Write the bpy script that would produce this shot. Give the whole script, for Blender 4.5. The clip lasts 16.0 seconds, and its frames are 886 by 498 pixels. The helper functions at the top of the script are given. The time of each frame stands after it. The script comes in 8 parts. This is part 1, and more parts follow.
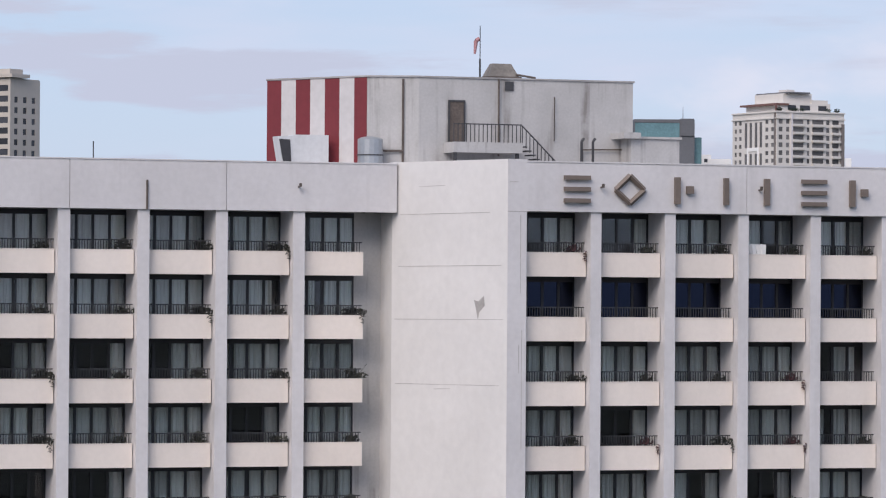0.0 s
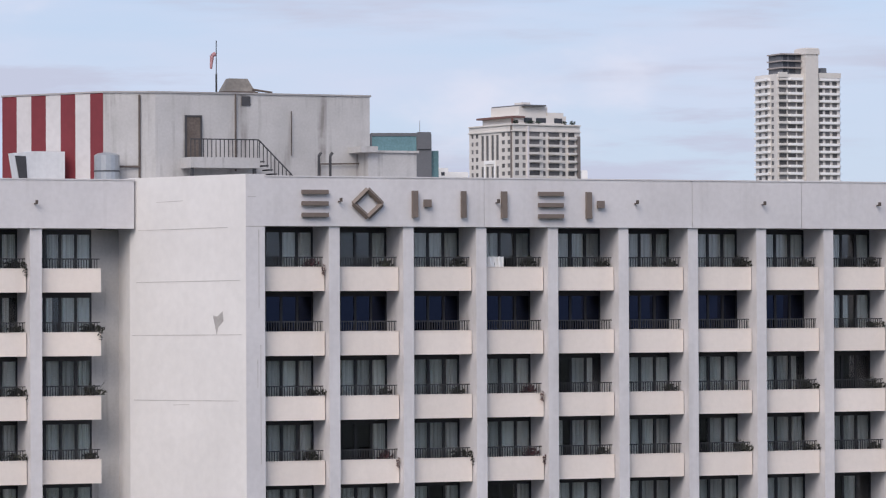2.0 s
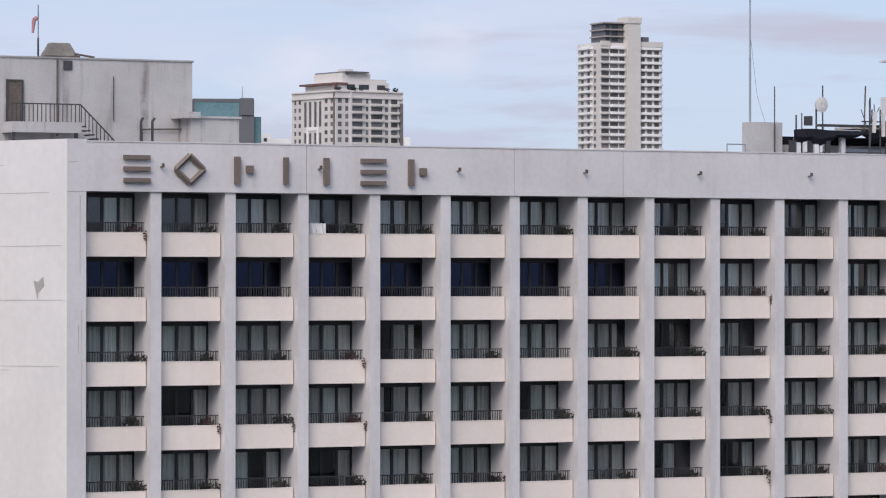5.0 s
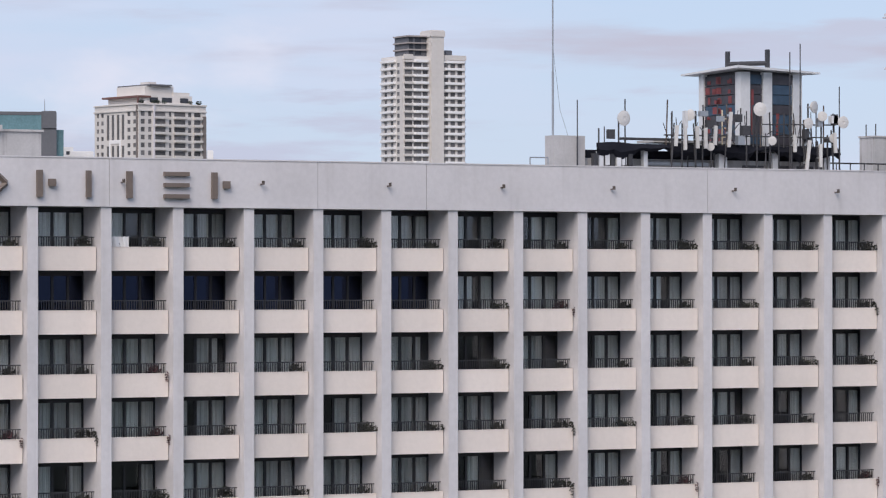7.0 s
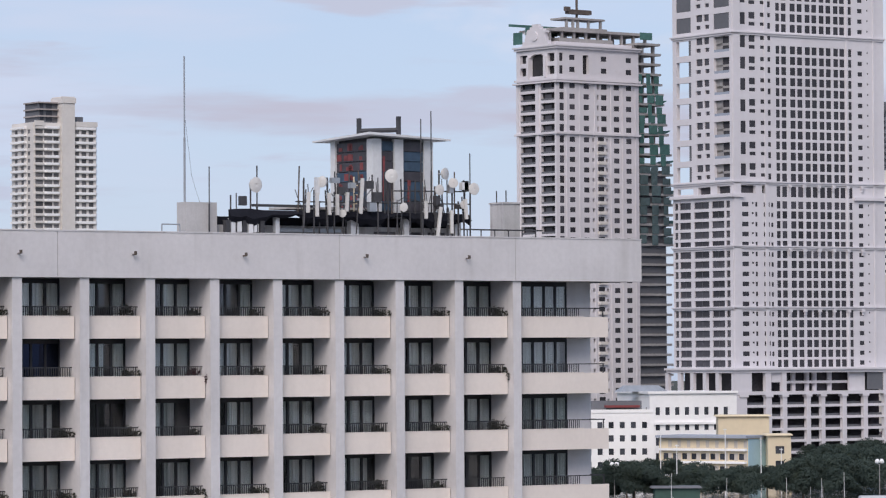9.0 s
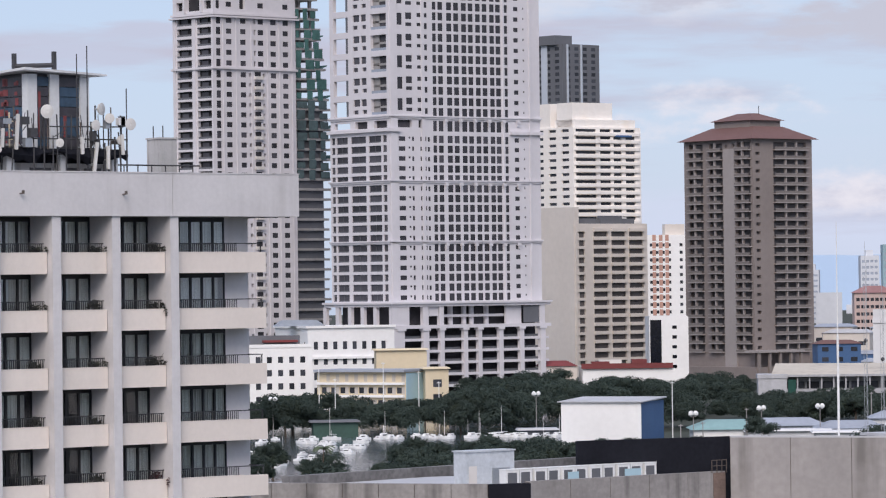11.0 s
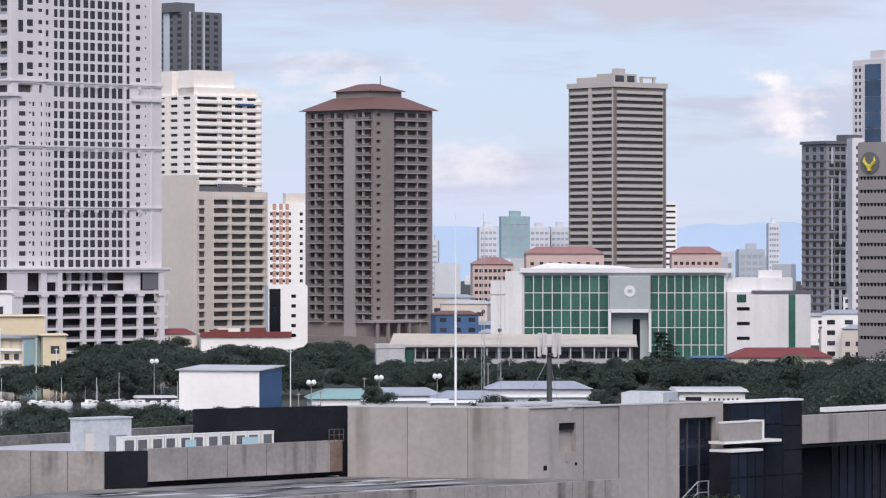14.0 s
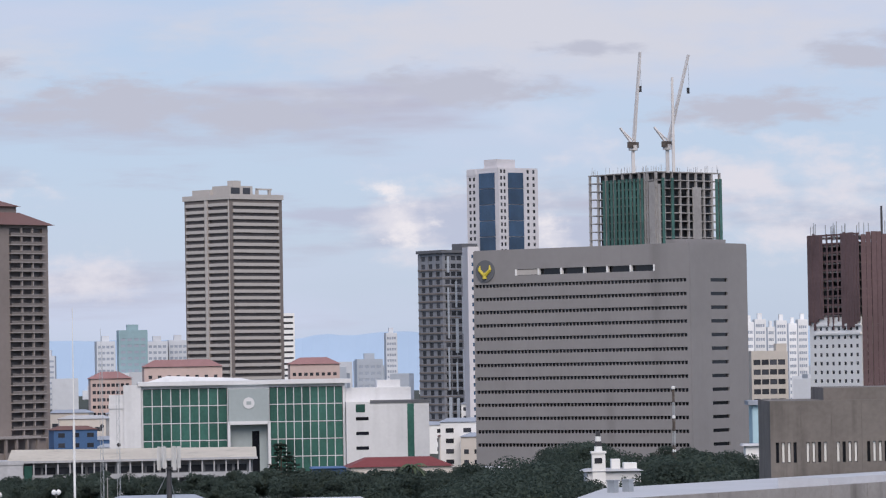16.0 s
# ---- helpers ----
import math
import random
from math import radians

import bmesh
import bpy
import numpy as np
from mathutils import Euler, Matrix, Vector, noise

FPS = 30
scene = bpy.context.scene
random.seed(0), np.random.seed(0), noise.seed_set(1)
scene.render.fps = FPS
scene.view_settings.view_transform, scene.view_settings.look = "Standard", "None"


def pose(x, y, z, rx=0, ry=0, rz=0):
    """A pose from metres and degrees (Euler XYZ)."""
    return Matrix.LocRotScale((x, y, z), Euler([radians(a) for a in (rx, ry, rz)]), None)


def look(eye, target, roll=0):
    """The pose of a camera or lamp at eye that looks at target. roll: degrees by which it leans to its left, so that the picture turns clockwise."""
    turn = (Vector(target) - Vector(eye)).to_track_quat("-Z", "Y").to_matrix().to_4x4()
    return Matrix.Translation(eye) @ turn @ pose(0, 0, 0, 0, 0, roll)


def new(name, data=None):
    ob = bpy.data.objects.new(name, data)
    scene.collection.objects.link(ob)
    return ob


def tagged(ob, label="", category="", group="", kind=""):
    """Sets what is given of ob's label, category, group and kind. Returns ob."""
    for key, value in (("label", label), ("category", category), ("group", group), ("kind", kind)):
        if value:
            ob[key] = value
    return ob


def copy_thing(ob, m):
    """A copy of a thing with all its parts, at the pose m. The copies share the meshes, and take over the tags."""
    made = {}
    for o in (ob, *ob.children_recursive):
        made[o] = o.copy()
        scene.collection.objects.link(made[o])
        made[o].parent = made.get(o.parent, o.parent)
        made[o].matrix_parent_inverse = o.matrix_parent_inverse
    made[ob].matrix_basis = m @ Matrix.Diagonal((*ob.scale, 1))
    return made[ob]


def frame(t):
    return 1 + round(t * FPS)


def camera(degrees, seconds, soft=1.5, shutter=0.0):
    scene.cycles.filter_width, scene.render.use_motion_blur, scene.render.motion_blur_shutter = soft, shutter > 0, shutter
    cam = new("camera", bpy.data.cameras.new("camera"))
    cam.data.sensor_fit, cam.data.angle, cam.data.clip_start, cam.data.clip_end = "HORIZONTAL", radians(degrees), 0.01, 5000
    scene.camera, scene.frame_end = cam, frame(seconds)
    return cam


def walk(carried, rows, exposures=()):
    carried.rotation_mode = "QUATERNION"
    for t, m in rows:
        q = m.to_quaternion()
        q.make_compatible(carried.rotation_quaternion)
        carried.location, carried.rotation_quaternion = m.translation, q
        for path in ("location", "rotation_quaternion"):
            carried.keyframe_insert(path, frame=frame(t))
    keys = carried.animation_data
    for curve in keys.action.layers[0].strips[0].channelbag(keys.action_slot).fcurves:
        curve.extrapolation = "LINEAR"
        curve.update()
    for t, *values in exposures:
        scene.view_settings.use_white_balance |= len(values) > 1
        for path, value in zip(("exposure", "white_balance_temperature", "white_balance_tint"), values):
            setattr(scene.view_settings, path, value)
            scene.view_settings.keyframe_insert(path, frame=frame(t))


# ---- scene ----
import functools

# ---- camera: stands on a high balcony and pans to the right ----
EYE = 33.0
cam = camera(13.18, 16.0, 1.2)
ROWS = [  # seconds, bearing, pitch, roll
    (0.0, 19.436, 0.713, 0.385),
    (0.5, 20.438, 0.844, 0.230),
    (1.0, 21.462, 0.927, 0.053),
    (1.5, 22.440, 0.956, -0.147),
    (2.0, 23.345, 0.931, -0.259),
    (2.5, 24.107, 0.875, -0.301),
    (3.0, 24.762, 0.798, -0.252),
    (5.5, 26.407, 0.358, 0.073),
    (6.0, 27.042, 0.368, 0.046),
    (6.5, 27.896, 0.433, -0.051),
    (7.0, 28.936, 0.625, -0.053),
    (7.5, 30.136, 0.867, -0.109),
    (8.0, 31.483, 1.175, -0.138),
    (8.5, 32.918, 1.428, -0.189),
    (9.0, 34.432, 1.602, -0.324),
    (9.5, 35.972, 1.634, -0.507),
    (10.0, 37.402, 1.527, -0.694),
    (12.5, 42.156, -0.664, -0.211),
    (13.0, 43.187, -0.561, -0.057),
    (13.5, 44.214, -0.288, 0.004),
    (14.0, 45.207, 0.079, -0.006),
    (14.5, 46.288, 0.498, -0.083),
    (15.0, 47.598, 0.948, -0.315),
    (15.5, 49.171, 1.343, -0.603),
    (16.0, 50.933, 1.700, -0.990),
]
walk(cam, [(t, pose(0, 0, EYE, 90 + p, 0, -b) @ pose(0, 0, 0, 0, 0, r)) for t, b, p, r in ROWS],
     [(0.0, 0.08, 6780, 15), (8.5, 0.08, 6780, 15), (9.5, 0.0, 6780, 15), (10.2, 0.0, 6780, 15), (12.5, 0.26, 6780, 15), (13.5, 0.22, 6780, 15), (14.0, 0.18, 6780, 15), (15.0, 0.13, 6780, 15), (16.0, -0.06, 6700, 14)])

# ---- light: bright overcast sky with a soft sun behind thin cloud ----
SUN_EL, SUN_BEARING = 40.0, 226.0
world = bpy.data.worlds.new("sky")
scene.world = world
world.use_nodes = True
wn, wl = world.node_tree.nodes, world.node_tree.links
wn.clear()
w_out = wn.new("ShaderNodeOutputWorld")
w_bg = wn.new("ShaderNodeBackground")
w_bg.inputs["Strength"].default_value = 0.11
w_sky = wn.new("ShaderNodeTexSky")
w_sky.sky_type, w_sky.sun_disc = "NISHITA", False
w_sky.sun_elevation, w_sky.sun_rotation = radians(SUN_EL), radians(SUN_BEARING)
w_sky.air_density, w_sky.dust_density, w_sky.ozone_density = 1.0, 0.6, 2.0
w_tc = wn.new("ShaderNodeTexCoord")


def sky_noise(scale, squash, detail, lo, hi, offset):
    m = wn.new("ShaderNodeMapping")
    m.inputs["Scale"].default_value = (scale, scale, scale * squash)
    m.inputs["Location"].default_value = offset
    n = wn.new("ShaderNodeTexNoise")
    n.inputs["Scale"].default_value = 1.0
    n.inputs["Detail"].default_value = detail
    n.inputs["Roughness"].default_value = 0.55
    r = wn.new("ShaderNodeMapRange")
    r.interpolation_type = "SMOOTHSTEP"
    r.inputs[1].default_value, r.inputs[2].default_value = lo, hi
    wl.new(w_tc.outputs["Generated"], m.inputs["Vector"])
    wl.new(m.outputs["Vector"], n.inputs["Vector"])
    wl.new(n.outputs["Fac"], r.inputs[0])
    return r.outputs[0]


def sky_mix(fac, a, b):
    m = wn.new("ShaderNodeMix")
    m.data_type = "RGBA"
    wl.new(fac, m.inputs[0])
    for k, v in ((6, a), (7, b)):
        if isinstance(v, tuple):
            m.inputs[k].default_value = (*v, 1)
        else:
            wl.new(v, m.inputs[k])
    return m.outputs[2]


w_veil = wn.new("ShaderNodeMix")
w_veil.data_type = "RGBA"
w_veil.inputs[0].default_value = 0.72
wl.new(w_sky.outputs["Color"], w_veil.inputs[6])
w_veil.inputs[7].default_value = (4.1, 5.45, 7.9, 1)
c1 = sky_mix(sky_noise(4.0, 6.0, 5, 0.50, 0.72, (3.1, 1.7, 0.4)), w_veil.outputs[2], (5.3, 6.1, 7.7))
c2 = sky_mix(sky_noise(5.0, 8.0, 6, 0.52, 0.66, (0.3, 6.2, 2.2)), c1, (4.5, 4.8, 6.0))
c3 = sky_mix(sky_noise(9.0, 2.0, 6, 0.58, 0.72, (8.3, 2.2, 5.2)), c2, (6.0, 6.6, 7.9))
c4 = sky_mix(sky_noise(6.0, 7.0, 7, 0.565, 0.63, (5.3, 0.9, 7.7)), c3, (4.6, 5.2, 6.6))
# single clouds, by bearing and height above the horizon in degrees
w_sep = wn.new("ShaderNodeSeparateXYZ")
wl.new(w_tc.outputs["Generated"], w_sep.inputs[0])


def sky_math(op, a, b=None):
    m = wn.new("ShaderNodeMath")
    m.operation = op
    for k, v in ((0, a), (1, b)):
        if v is None:
            continue
        if isinstance(v, (int, float)):
            m.inputs[k].default_value = v
        else:
            wl.new(v, m.inputs[k])
    return m.outputs[0]


w_polar = wn.new("ShaderNodeCombineXYZ")
wl.new(sky_math("MULTIPLY", sky_math("ARCTAN2", w_sep.outputs[0], w_sep.outputs[1]), 57.296), w_polar.inputs[0])
wl.new(sky_math("MULTIPLY", sky_math("ARCSINE", w_sep.outputs[2]), 57.296), w_polar.inputs[1])


def cloud(colour, under, spots, scale, squash, amount, lo, hi):
    """Clouds about the given (bearing, height, half width, half height) with torn edges."""
    best = None
    for b, e, wb, we in spots:
        m = wn.new("ShaderNodeMapping")
        m.inputs["Location"].default_value = (-b / wb, -e / we, 0)
        m.inputs["Scale"].default_value = (1 / wb, 1 / we, 1)
        ln = wn.new("ShaderNodeVectorMath")
        ln.operation = "LENGTH"
        wl.new(w_polar.outputs[0], m.inputs["Vector"])
        wl.new(m.outputs["Vector"], ln.inputs[0])
        one = sky_math("SUBTRACT", 1.0, ln.outputs["Value"])
        best = one if best is None else sky_math("MAXIMUM", best, one)
    mp = wn.new("ShaderNodeMapping")
    mp.inputs["Scale"].default_value = (scale, scale * squash, 1)
    n = wn.new("ShaderNodeTexNoise")
    n.inputs["Scale"].default_value, n.inputs["Detail"].default_value, n.inputs["Roughness"].default_value = 1.0, 7, 0.58
    wl.new(w_polar.outputs[0], mp.inputs["Vector"])
    wl.new(mp.outputs["Vector"], n.inputs["Vector"])
    v = sky_math("ADD", sky_math("MAXIMUM", best, -1.0), sky_math("MULTIPLY", sky_math("SUBTRACT", n.outputs["Fac"], 0.5), amount))
    r = wn.new("ShaderNodeMapRange")
    r.interpolation_type = "SMOOTHSTEP"
    r.inputs[1].default_value, r.inputs[2].default_value = lo, hi
    wl.new(v, r.inputs[0])
    return sky_mix(r.outputs[0], under, colour)


c5 = cloud((6.7, 6.9, 7.7), c4, ((50.3, 2.2, 1.3, 1.1), (55.5, 2.6, 5.0, 1.2), (52.6, 1.7, 1.1, 0.8), (56.2, 1.8, 2.4, 0.6), (45.6, 1.4, 1.8, 0.6), (43.4, 2.6, 2.0, 0.7)), 1.1, 1.9, 2.6, 0.25, 1.25)
c6 = cloud((7.9, 7.9, 8.3), c5, ((50.45, 1.95, 0.75, 0.7), (52.5, 1.9, 0.6, 0.5), (50.1, 2.6, 0.6, 0.3)), 2.2, 1.6, 2.4, 0.45, 1.25)
c7 = cloud((5.9, 6.3, 7.2), c6, ((52.5, 5.0, 7.5, 1.3), (42.0, 4.6, 5.0, 0.8)), 0.7, 3.0, 1.5, 0.0, 0.9)
c8 = cloud((4.7, 5.1, 6.15), c7, ((48.2, 3.75, 2.4, 0.5), (51.3, 4.1, 2.2, 0.45), (46.0, 3.9, 2.6, 0.6), (55.6, 3.7, 2.4, 0.4), (57.2, 4.5, 1.3, 0.4), (53.2, 4.65, 1.2, 0.15), (43.0, 4.4, 2.4, 0.4)), 1.2, 3.2, 1.9, 0.15, 0.75)
wl.new(c8, w_bg.inputs["Color"])
wl.new(w_bg.outputs["Background"], w_out.inputs["Surface"])

sun = new("sun", bpy.data.lights.new("sun", "SUN"))
sun.data.energy, sun.data.angle, sun.data.color = 2.35, radians(42), (1.0, 0.94, 0.87)
_el, _b = radians(SUN_EL), radians(SUN_BEARING)
sun.matrix_world = look(Vector((math.sin(_b) * math.cos(_el), math.cos(_b) * math.cos(_el), math.sin(_el))) * 100, (0, 0, 0))


# ---- materials ----
def surface(name, base, rough=0.85, vary=0.12, scale=1.0, streak=0.0, stain=None, bump=0.15, metal=0.0, rnd=0.0):
    """Painted or raw surface: broad stains, fine grain, rain streaks, relief."""
    m = bpy.data.materials.new(name)
    m.use_nodes = True
    n, l = m.node_tree.nodes, m.node_tree.links
    b = n["Principled BSDF"]
    b.inputs["Roughness"].default_value, b.inputs["Metallic"].default_value = rough, metal
    g = n.new("ShaderNodeNewGeometry")

    def noise_at(sc, detail, zs=1.0):
        mp = n.new("ShaderNodeMapping")
        mp.inputs["Scale"].default_value = (sc, sc, sc * zs)
        t = n.new("ShaderNodeTexNoise")
        t.inputs["Scale"].default_value, t.inputs["Detail"].default_value = 1.0, detail
        l.new(g.outputs["Position"], mp.inputs["Vector"])
        l.new(mp.outputs["Vector"], t.inputs["Vector"])
        return t.outputs["Fac"]

    def ramp(v, a, c, lo, hi):
        r = n.new("ShaderNodeMapRange")
        r.inputs[1].default_value, r.inputs[2].default_value = a, c
        r.inputs[3].default_value, r.inputs[4].default_value = lo, hi
        l.new(v, r.inputs[0])
        return r.outputs[0]

    def times(a, c):
        r = n.new("ShaderNodeMath")
        r.operation = "MULTIPLY"
        l.new(a, r.inputs[0])
        l.new(c, r.inputs[1])
        return r.outputs[0]

    value = times(ramp(noise_at(0.25 * scale, 4), 0.3, 0.7, 1 - vary, 1 + vary), ramp(noise_at(3.1 * scale, 6), 0.3, 0.7, 1 - vary * 0.6, 1 + vary * 0.6))
    if rnd:
        o = n.new("ShaderNodeObjectInfo")
        value = times(value, ramp(o.outputs["Random"], 0, 1, 1 - rnd, 1 + rnd))
    hsv = n.new("ShaderNodeHueSaturation")
    hsv.inputs["Color"].default_value = (*base, 1)
    l.new(value, hsv.inputs["Value"])
    col = hsv.outputs["Color"]
    if streak:
        f = times(ramp(noise_at(0.9 * scale, 5, 0.06), 0.52, 0.72, 0, streak), ramp(noise_at(0.35 * scale, 3), 0.4, 0.6, 0.25, 1))
        mx = n.new("ShaderNodeMix")
        mx.data_type = "RGBA"
        l.new(f, mx.inputs[0])
        l.new(col, mx.inputs[6])
        mx.inputs[7].default_value = (*(stain or tuple(c * 0.35 for c in base)), 1)
        col = mx.outputs[2]
    l.new(col, b.inputs["Base Color"])
    if bump:
        bp = n.new("ShaderNodeBump")
        bp.inputs["Strength"].default_value, bp.inputs["Distance"].default_value = bump, 0.03
        l.new(noise_at(6 * scale, 6), bp.inputs["Height"])
        l.new(bp.outputs["Normal"], b.inputs["Normal"])
    return m


def glazing(name, tint, gloss=(0.95, 0.95, 0.96), rough=0.02):
    """Window glass: see-through, tinted, with a mirror-like skin."""
    m = bpy.data.materials.new(name)
    m.use_nodes = True
    n, l = m.node_tree.nodes, m.node_tree.links
    n.clear()
    o = n.new("ShaderNodeOutputMaterial")
    tr = n.new("ShaderNodeBsdfTransparent")
    tr.inputs["Color"].default_value = (*tint, 1)
    gl = n.new("ShaderNodeBsdfGlossy")
    gl.inputs["Roughness"].default_value = rough
    gl.inputs["Color"].default_value = (*gloss, 1)
    fr = n.new("ShaderNodeFresnel")
    fr.inputs["IOR"].default_value = 1.55
    mx = n.new("ShaderNodeMixShader")
    l.new(fr.outputs[0], mx.inputs[0])
    l.new(tr.outputs[0], mx.inputs[1])
    l.new(gl.outputs[0], mx.inputs[2])
    l.new(mx.outputs[0], o.inputs["Surface"])
    return m


def far_glass(name, base, rough=0.12, rnd=0.5, spec=0.5):
    """Dark glass of distant windows, each pane a little different."""
    m = surface(name, base, rough, 0.2, 0.4, bump=0, rnd=rnd)
    m.node_tree.nodes["Principled BSDF"].inputs["Specular IOR Level"].default_value = spec
    return m


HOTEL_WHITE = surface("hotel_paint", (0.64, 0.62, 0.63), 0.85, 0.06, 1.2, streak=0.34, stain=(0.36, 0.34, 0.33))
# lighter than the hotel: the stair face's stronger light is painted in
HOTEL_STAIR_LIT = surface("stair_lit_paint", (0.72, 0.70, 0.69), 0.85, 0.05, 0.8, streak=0.12, stain=(0.5, 0.47, 0.45))
# streaked penthouse paint, also the painted shade of the hotel recess
PENT_AND_SHADE = surface("penthouse_paint_and_shade", (0.46, 0.45, 0.445), 0.85, 0.08, 2.8, streak=0.75, stain=(0.17, 0.15, 0.14))
CREAM = surface("cream_paint", (0.80, 0.72, 0.66), 0.8, 0.04, 1.2, streak=0.14, stain=(0.5, 0.44, 0.4), rnd=0.035)
SOCK = surface("faded_sock", (0.42, 0.22, 0.23), 0.9, 0.15)
RED_STRIPE = surface("red_paint", (0.18, 0.024, 0.032), 0.7, 0.1)
FRAME_DARK = surface("dark_aluminium", (0.018, 0.018, 0.022), 0.45, 0.1, bump=0)
RAIL_DARK = surface("dark_railing_paint", (0.035, 0.036, 0.04), 0.55, 0.15, bump=0)
# near-black: the shade of unlit rooms is put into the colour
ROOM_SHADE = surface("room_shade", (0.036, 0.037, 0.046), 0.9, 0.2)
CURTAIN = surface("sheer_curtain", (0.88, 0.88, 0.85), 0.95, 0.06, 4, rnd=0.12, bump=0.1)
CURTAIN_GREY = surface("lined_curtain", (0.68, 0.68, 0.66), 0.95, 0.08, 4, rnd=0.12, bump=0.1)
PANE = glazing("clear_pane", (0.92, 0.93, 0.92), (0.86, 0.89, 0.93))
PANE_TINT = glazing("tinted_pane", (0.05, 0.07, 0.16), (0.35, 0.45, 0.80))
BRONZE = surface("bronze_paint", (0.17, 0.135, 0.115), 0.6, 0.12, 2)
ROOFING = surface("roof_felt", (0.34, 0.33, 0.33), 0.95, 0.2, 0.7)
STEEL = surface("galvanised_steel", (0.42, 0.44, 0.46), 0.4, 0.1, 2, metal=0.6)
PALE_METAL = surface("pale_metal", (0.66, 0.67, 0.68), 0.5, 0.08, 1.5, streak=0.2)
CABIN_GREY = surface("scuffed_cabin_sheet", (0.50, 0.53, 0.56), 0.5, 0.15, 1.2, streak=0.5, stain=(0.28, 0.30, 0.32))
RUSTY = surface("rusty_steel", (0.105, 0.085, 0.075), 0.85, 0.35, 3)
DARK_STEEL = surface("dark_steel", (0.05, 0.05, 0.055), 0.6, 0.2, 2)
DISH_WHITE = surface("dish_white", (0.60, 0.585, 0.56), 0.6, 0.12)
PLASTIC_WHITE = surface("white_plastic", (0.80, 0.80, 0.79), 0.5, 0.06)
PLANTER = surface("planter", (0.07, 0.065, 0.06), 0.8, 0.2, 2)
LEAF_DARK = surface("balcony_leaf", (0.032, 0.034, 0.026), 0.7, 0.4, 3, bump=0, rnd=0.4)
LEAF_RED = surface("red_leaf", (0.075, 0.032, 0.036), 0.7, 0.3, 3, bump=0)
LEAF = surface("tree_leaf", (0.053, 0.071, 0.061), 0.85, 0.42, 0.35, streak=0.7, stain=(0.062, 0.074, 0.040), bump=0, rnd=0.25)
LEAF.node_tree.nodes["Principled BSDF"].inputs["Specular IOR Level"].default_value = 0.12
LEAF_NEAR = surface("near_leaf", (0.034, 0.049, 0.034), 0.8, 0.45, 0.9, streak=0.6, stain=(0.06, 0.085, 0.04), bump=0, rnd=0.2)


def translucent(m, colour, amount):
    """Lets part of the light pass through thin leaves."""
    n, l = m.node_tree.nodes, m.node_tree.links
    tr, mx = n.new("ShaderNodeBsdfTranslucent"), n.new("ShaderNodeMixShader")
    tr.inputs["Color"].default_value = (*colour, 1)
    mx.inputs[0].default_value = amount
    l.new(n["Principled BSDF"].outputs[0], mx.inputs[1])
    l.new(tr.outputs[0], mx.inputs[2])
    l.new(mx.outputs[0], n["Material Output"].inputs["Surface"])


translucent(LEAF, (0.085, 0.115, 0.09), 0.42)
translucent(LEAF_NEAR, (0.07, 0.10, 0.05), 0.25)
LEAF_NEAR.node_tree.nodes["Principled BSDF"].inputs["Specular IOR Level"].default_value = 0.15
LEAF_PALM = surface("palm_leaf", (0.075, 0.105, 0.055), 0.65, 0.3, 0.5, bump=0, rnd=0.3)
BARK = surface("bark", (0.11, 0.085, 0.065), 0.95, 0.25, 2)
CONCRETE = surface("weathered_concrete", (0.298, 0.28, 0.27), 0.92, 0.2, 0.8, streak=1.0, stain=(0.085, 0.08, 0.078))
CONCRETE_LIGHT = surface("light_concrete", (0.335, 0.312, 0.302), 0.92, 0.12, 0.6, streak=0.8, stain=(0.15, 0.138, 0.128))
RUST_WALL = surface("rust_stained_concrete", (0.17, 0.12, 0.10), 0.95, 0.25, 2)
# concrete darkened to brown because the hall lies in shade
HALL_SHADE_BROWN = surface("shaded_brown_concrete", (0.185, 0.165, 0.152), 0.92, 0.15, 0.4, streak=0.8, stain=(0.08, 0.072, 0.066))
JOINT = surface("dark_joint", (0.155, 0.14, 0.13), 0.95, 0.2)
JOINT_LIGHT = surface("pale_joint", (0.21, 0.19, 0.175), 0.95, 0.2)
ROOF_PALE = surface("pale_roof_sheet", (0.50, 0.50, 0.52), 0.6, 0.06, 0.5, streak=0.1)
ROOF_DIRTY = surface("dirty_roof", (0.175, 0.168, 0.165), 0.95, 0.4, 0.8)
# real black cladding and sheeting, and also painted shade in gaps
BLACK_CLAD_SHADE = surface("black_cladding_and_shade", (0.016, 0.017, 0.023), 0.9, 0.2)
BLACK_CLAD_SHADE.node_tree.nodes["Principled BSDF"].inputs["Specular IOR Level"].default_value = 0.1
GRASS = surface("ground_cover", (0.036, 0.043, 0.03), 0.95, 0.3, 0.05)
ASPHALT = surface("asphalt", (0.055, 0.055, 0.058), 0.9, 0.15, 0.5)
WATER = surface("harbour_water", (0.09, 0.11, 0.12), 0.12, 0.15, 0.2, bump=0.3)
GREEN_SHEET = surface("dark_green_sheet", (0.03, 0.075, 0.06), 0.6, 0.15, 0.4)
GALLERY_PALE = surface("gallery_paint", (0.44, 0.44, 0.46), 0.85, 0.12, 0.4, streak=0.4)
# wall behind the galleries, darkened to paint in their shade
GALLERY_SHADE = surface("gallery_shade_plaster", (0.22, 0.225, 0.24), 0.85, 0.12, 0.4, streak=0.3)
BRONZE_GLASS = surface("bronze_louvre", (0.105, 0.095, 0.095), 0.5, 0.2, 0.4)
TOWER_WHITE = surface("tower_white", (0.66, 0.635, 0.66), 0.85, 0.04, 0.2, streak=0.1)
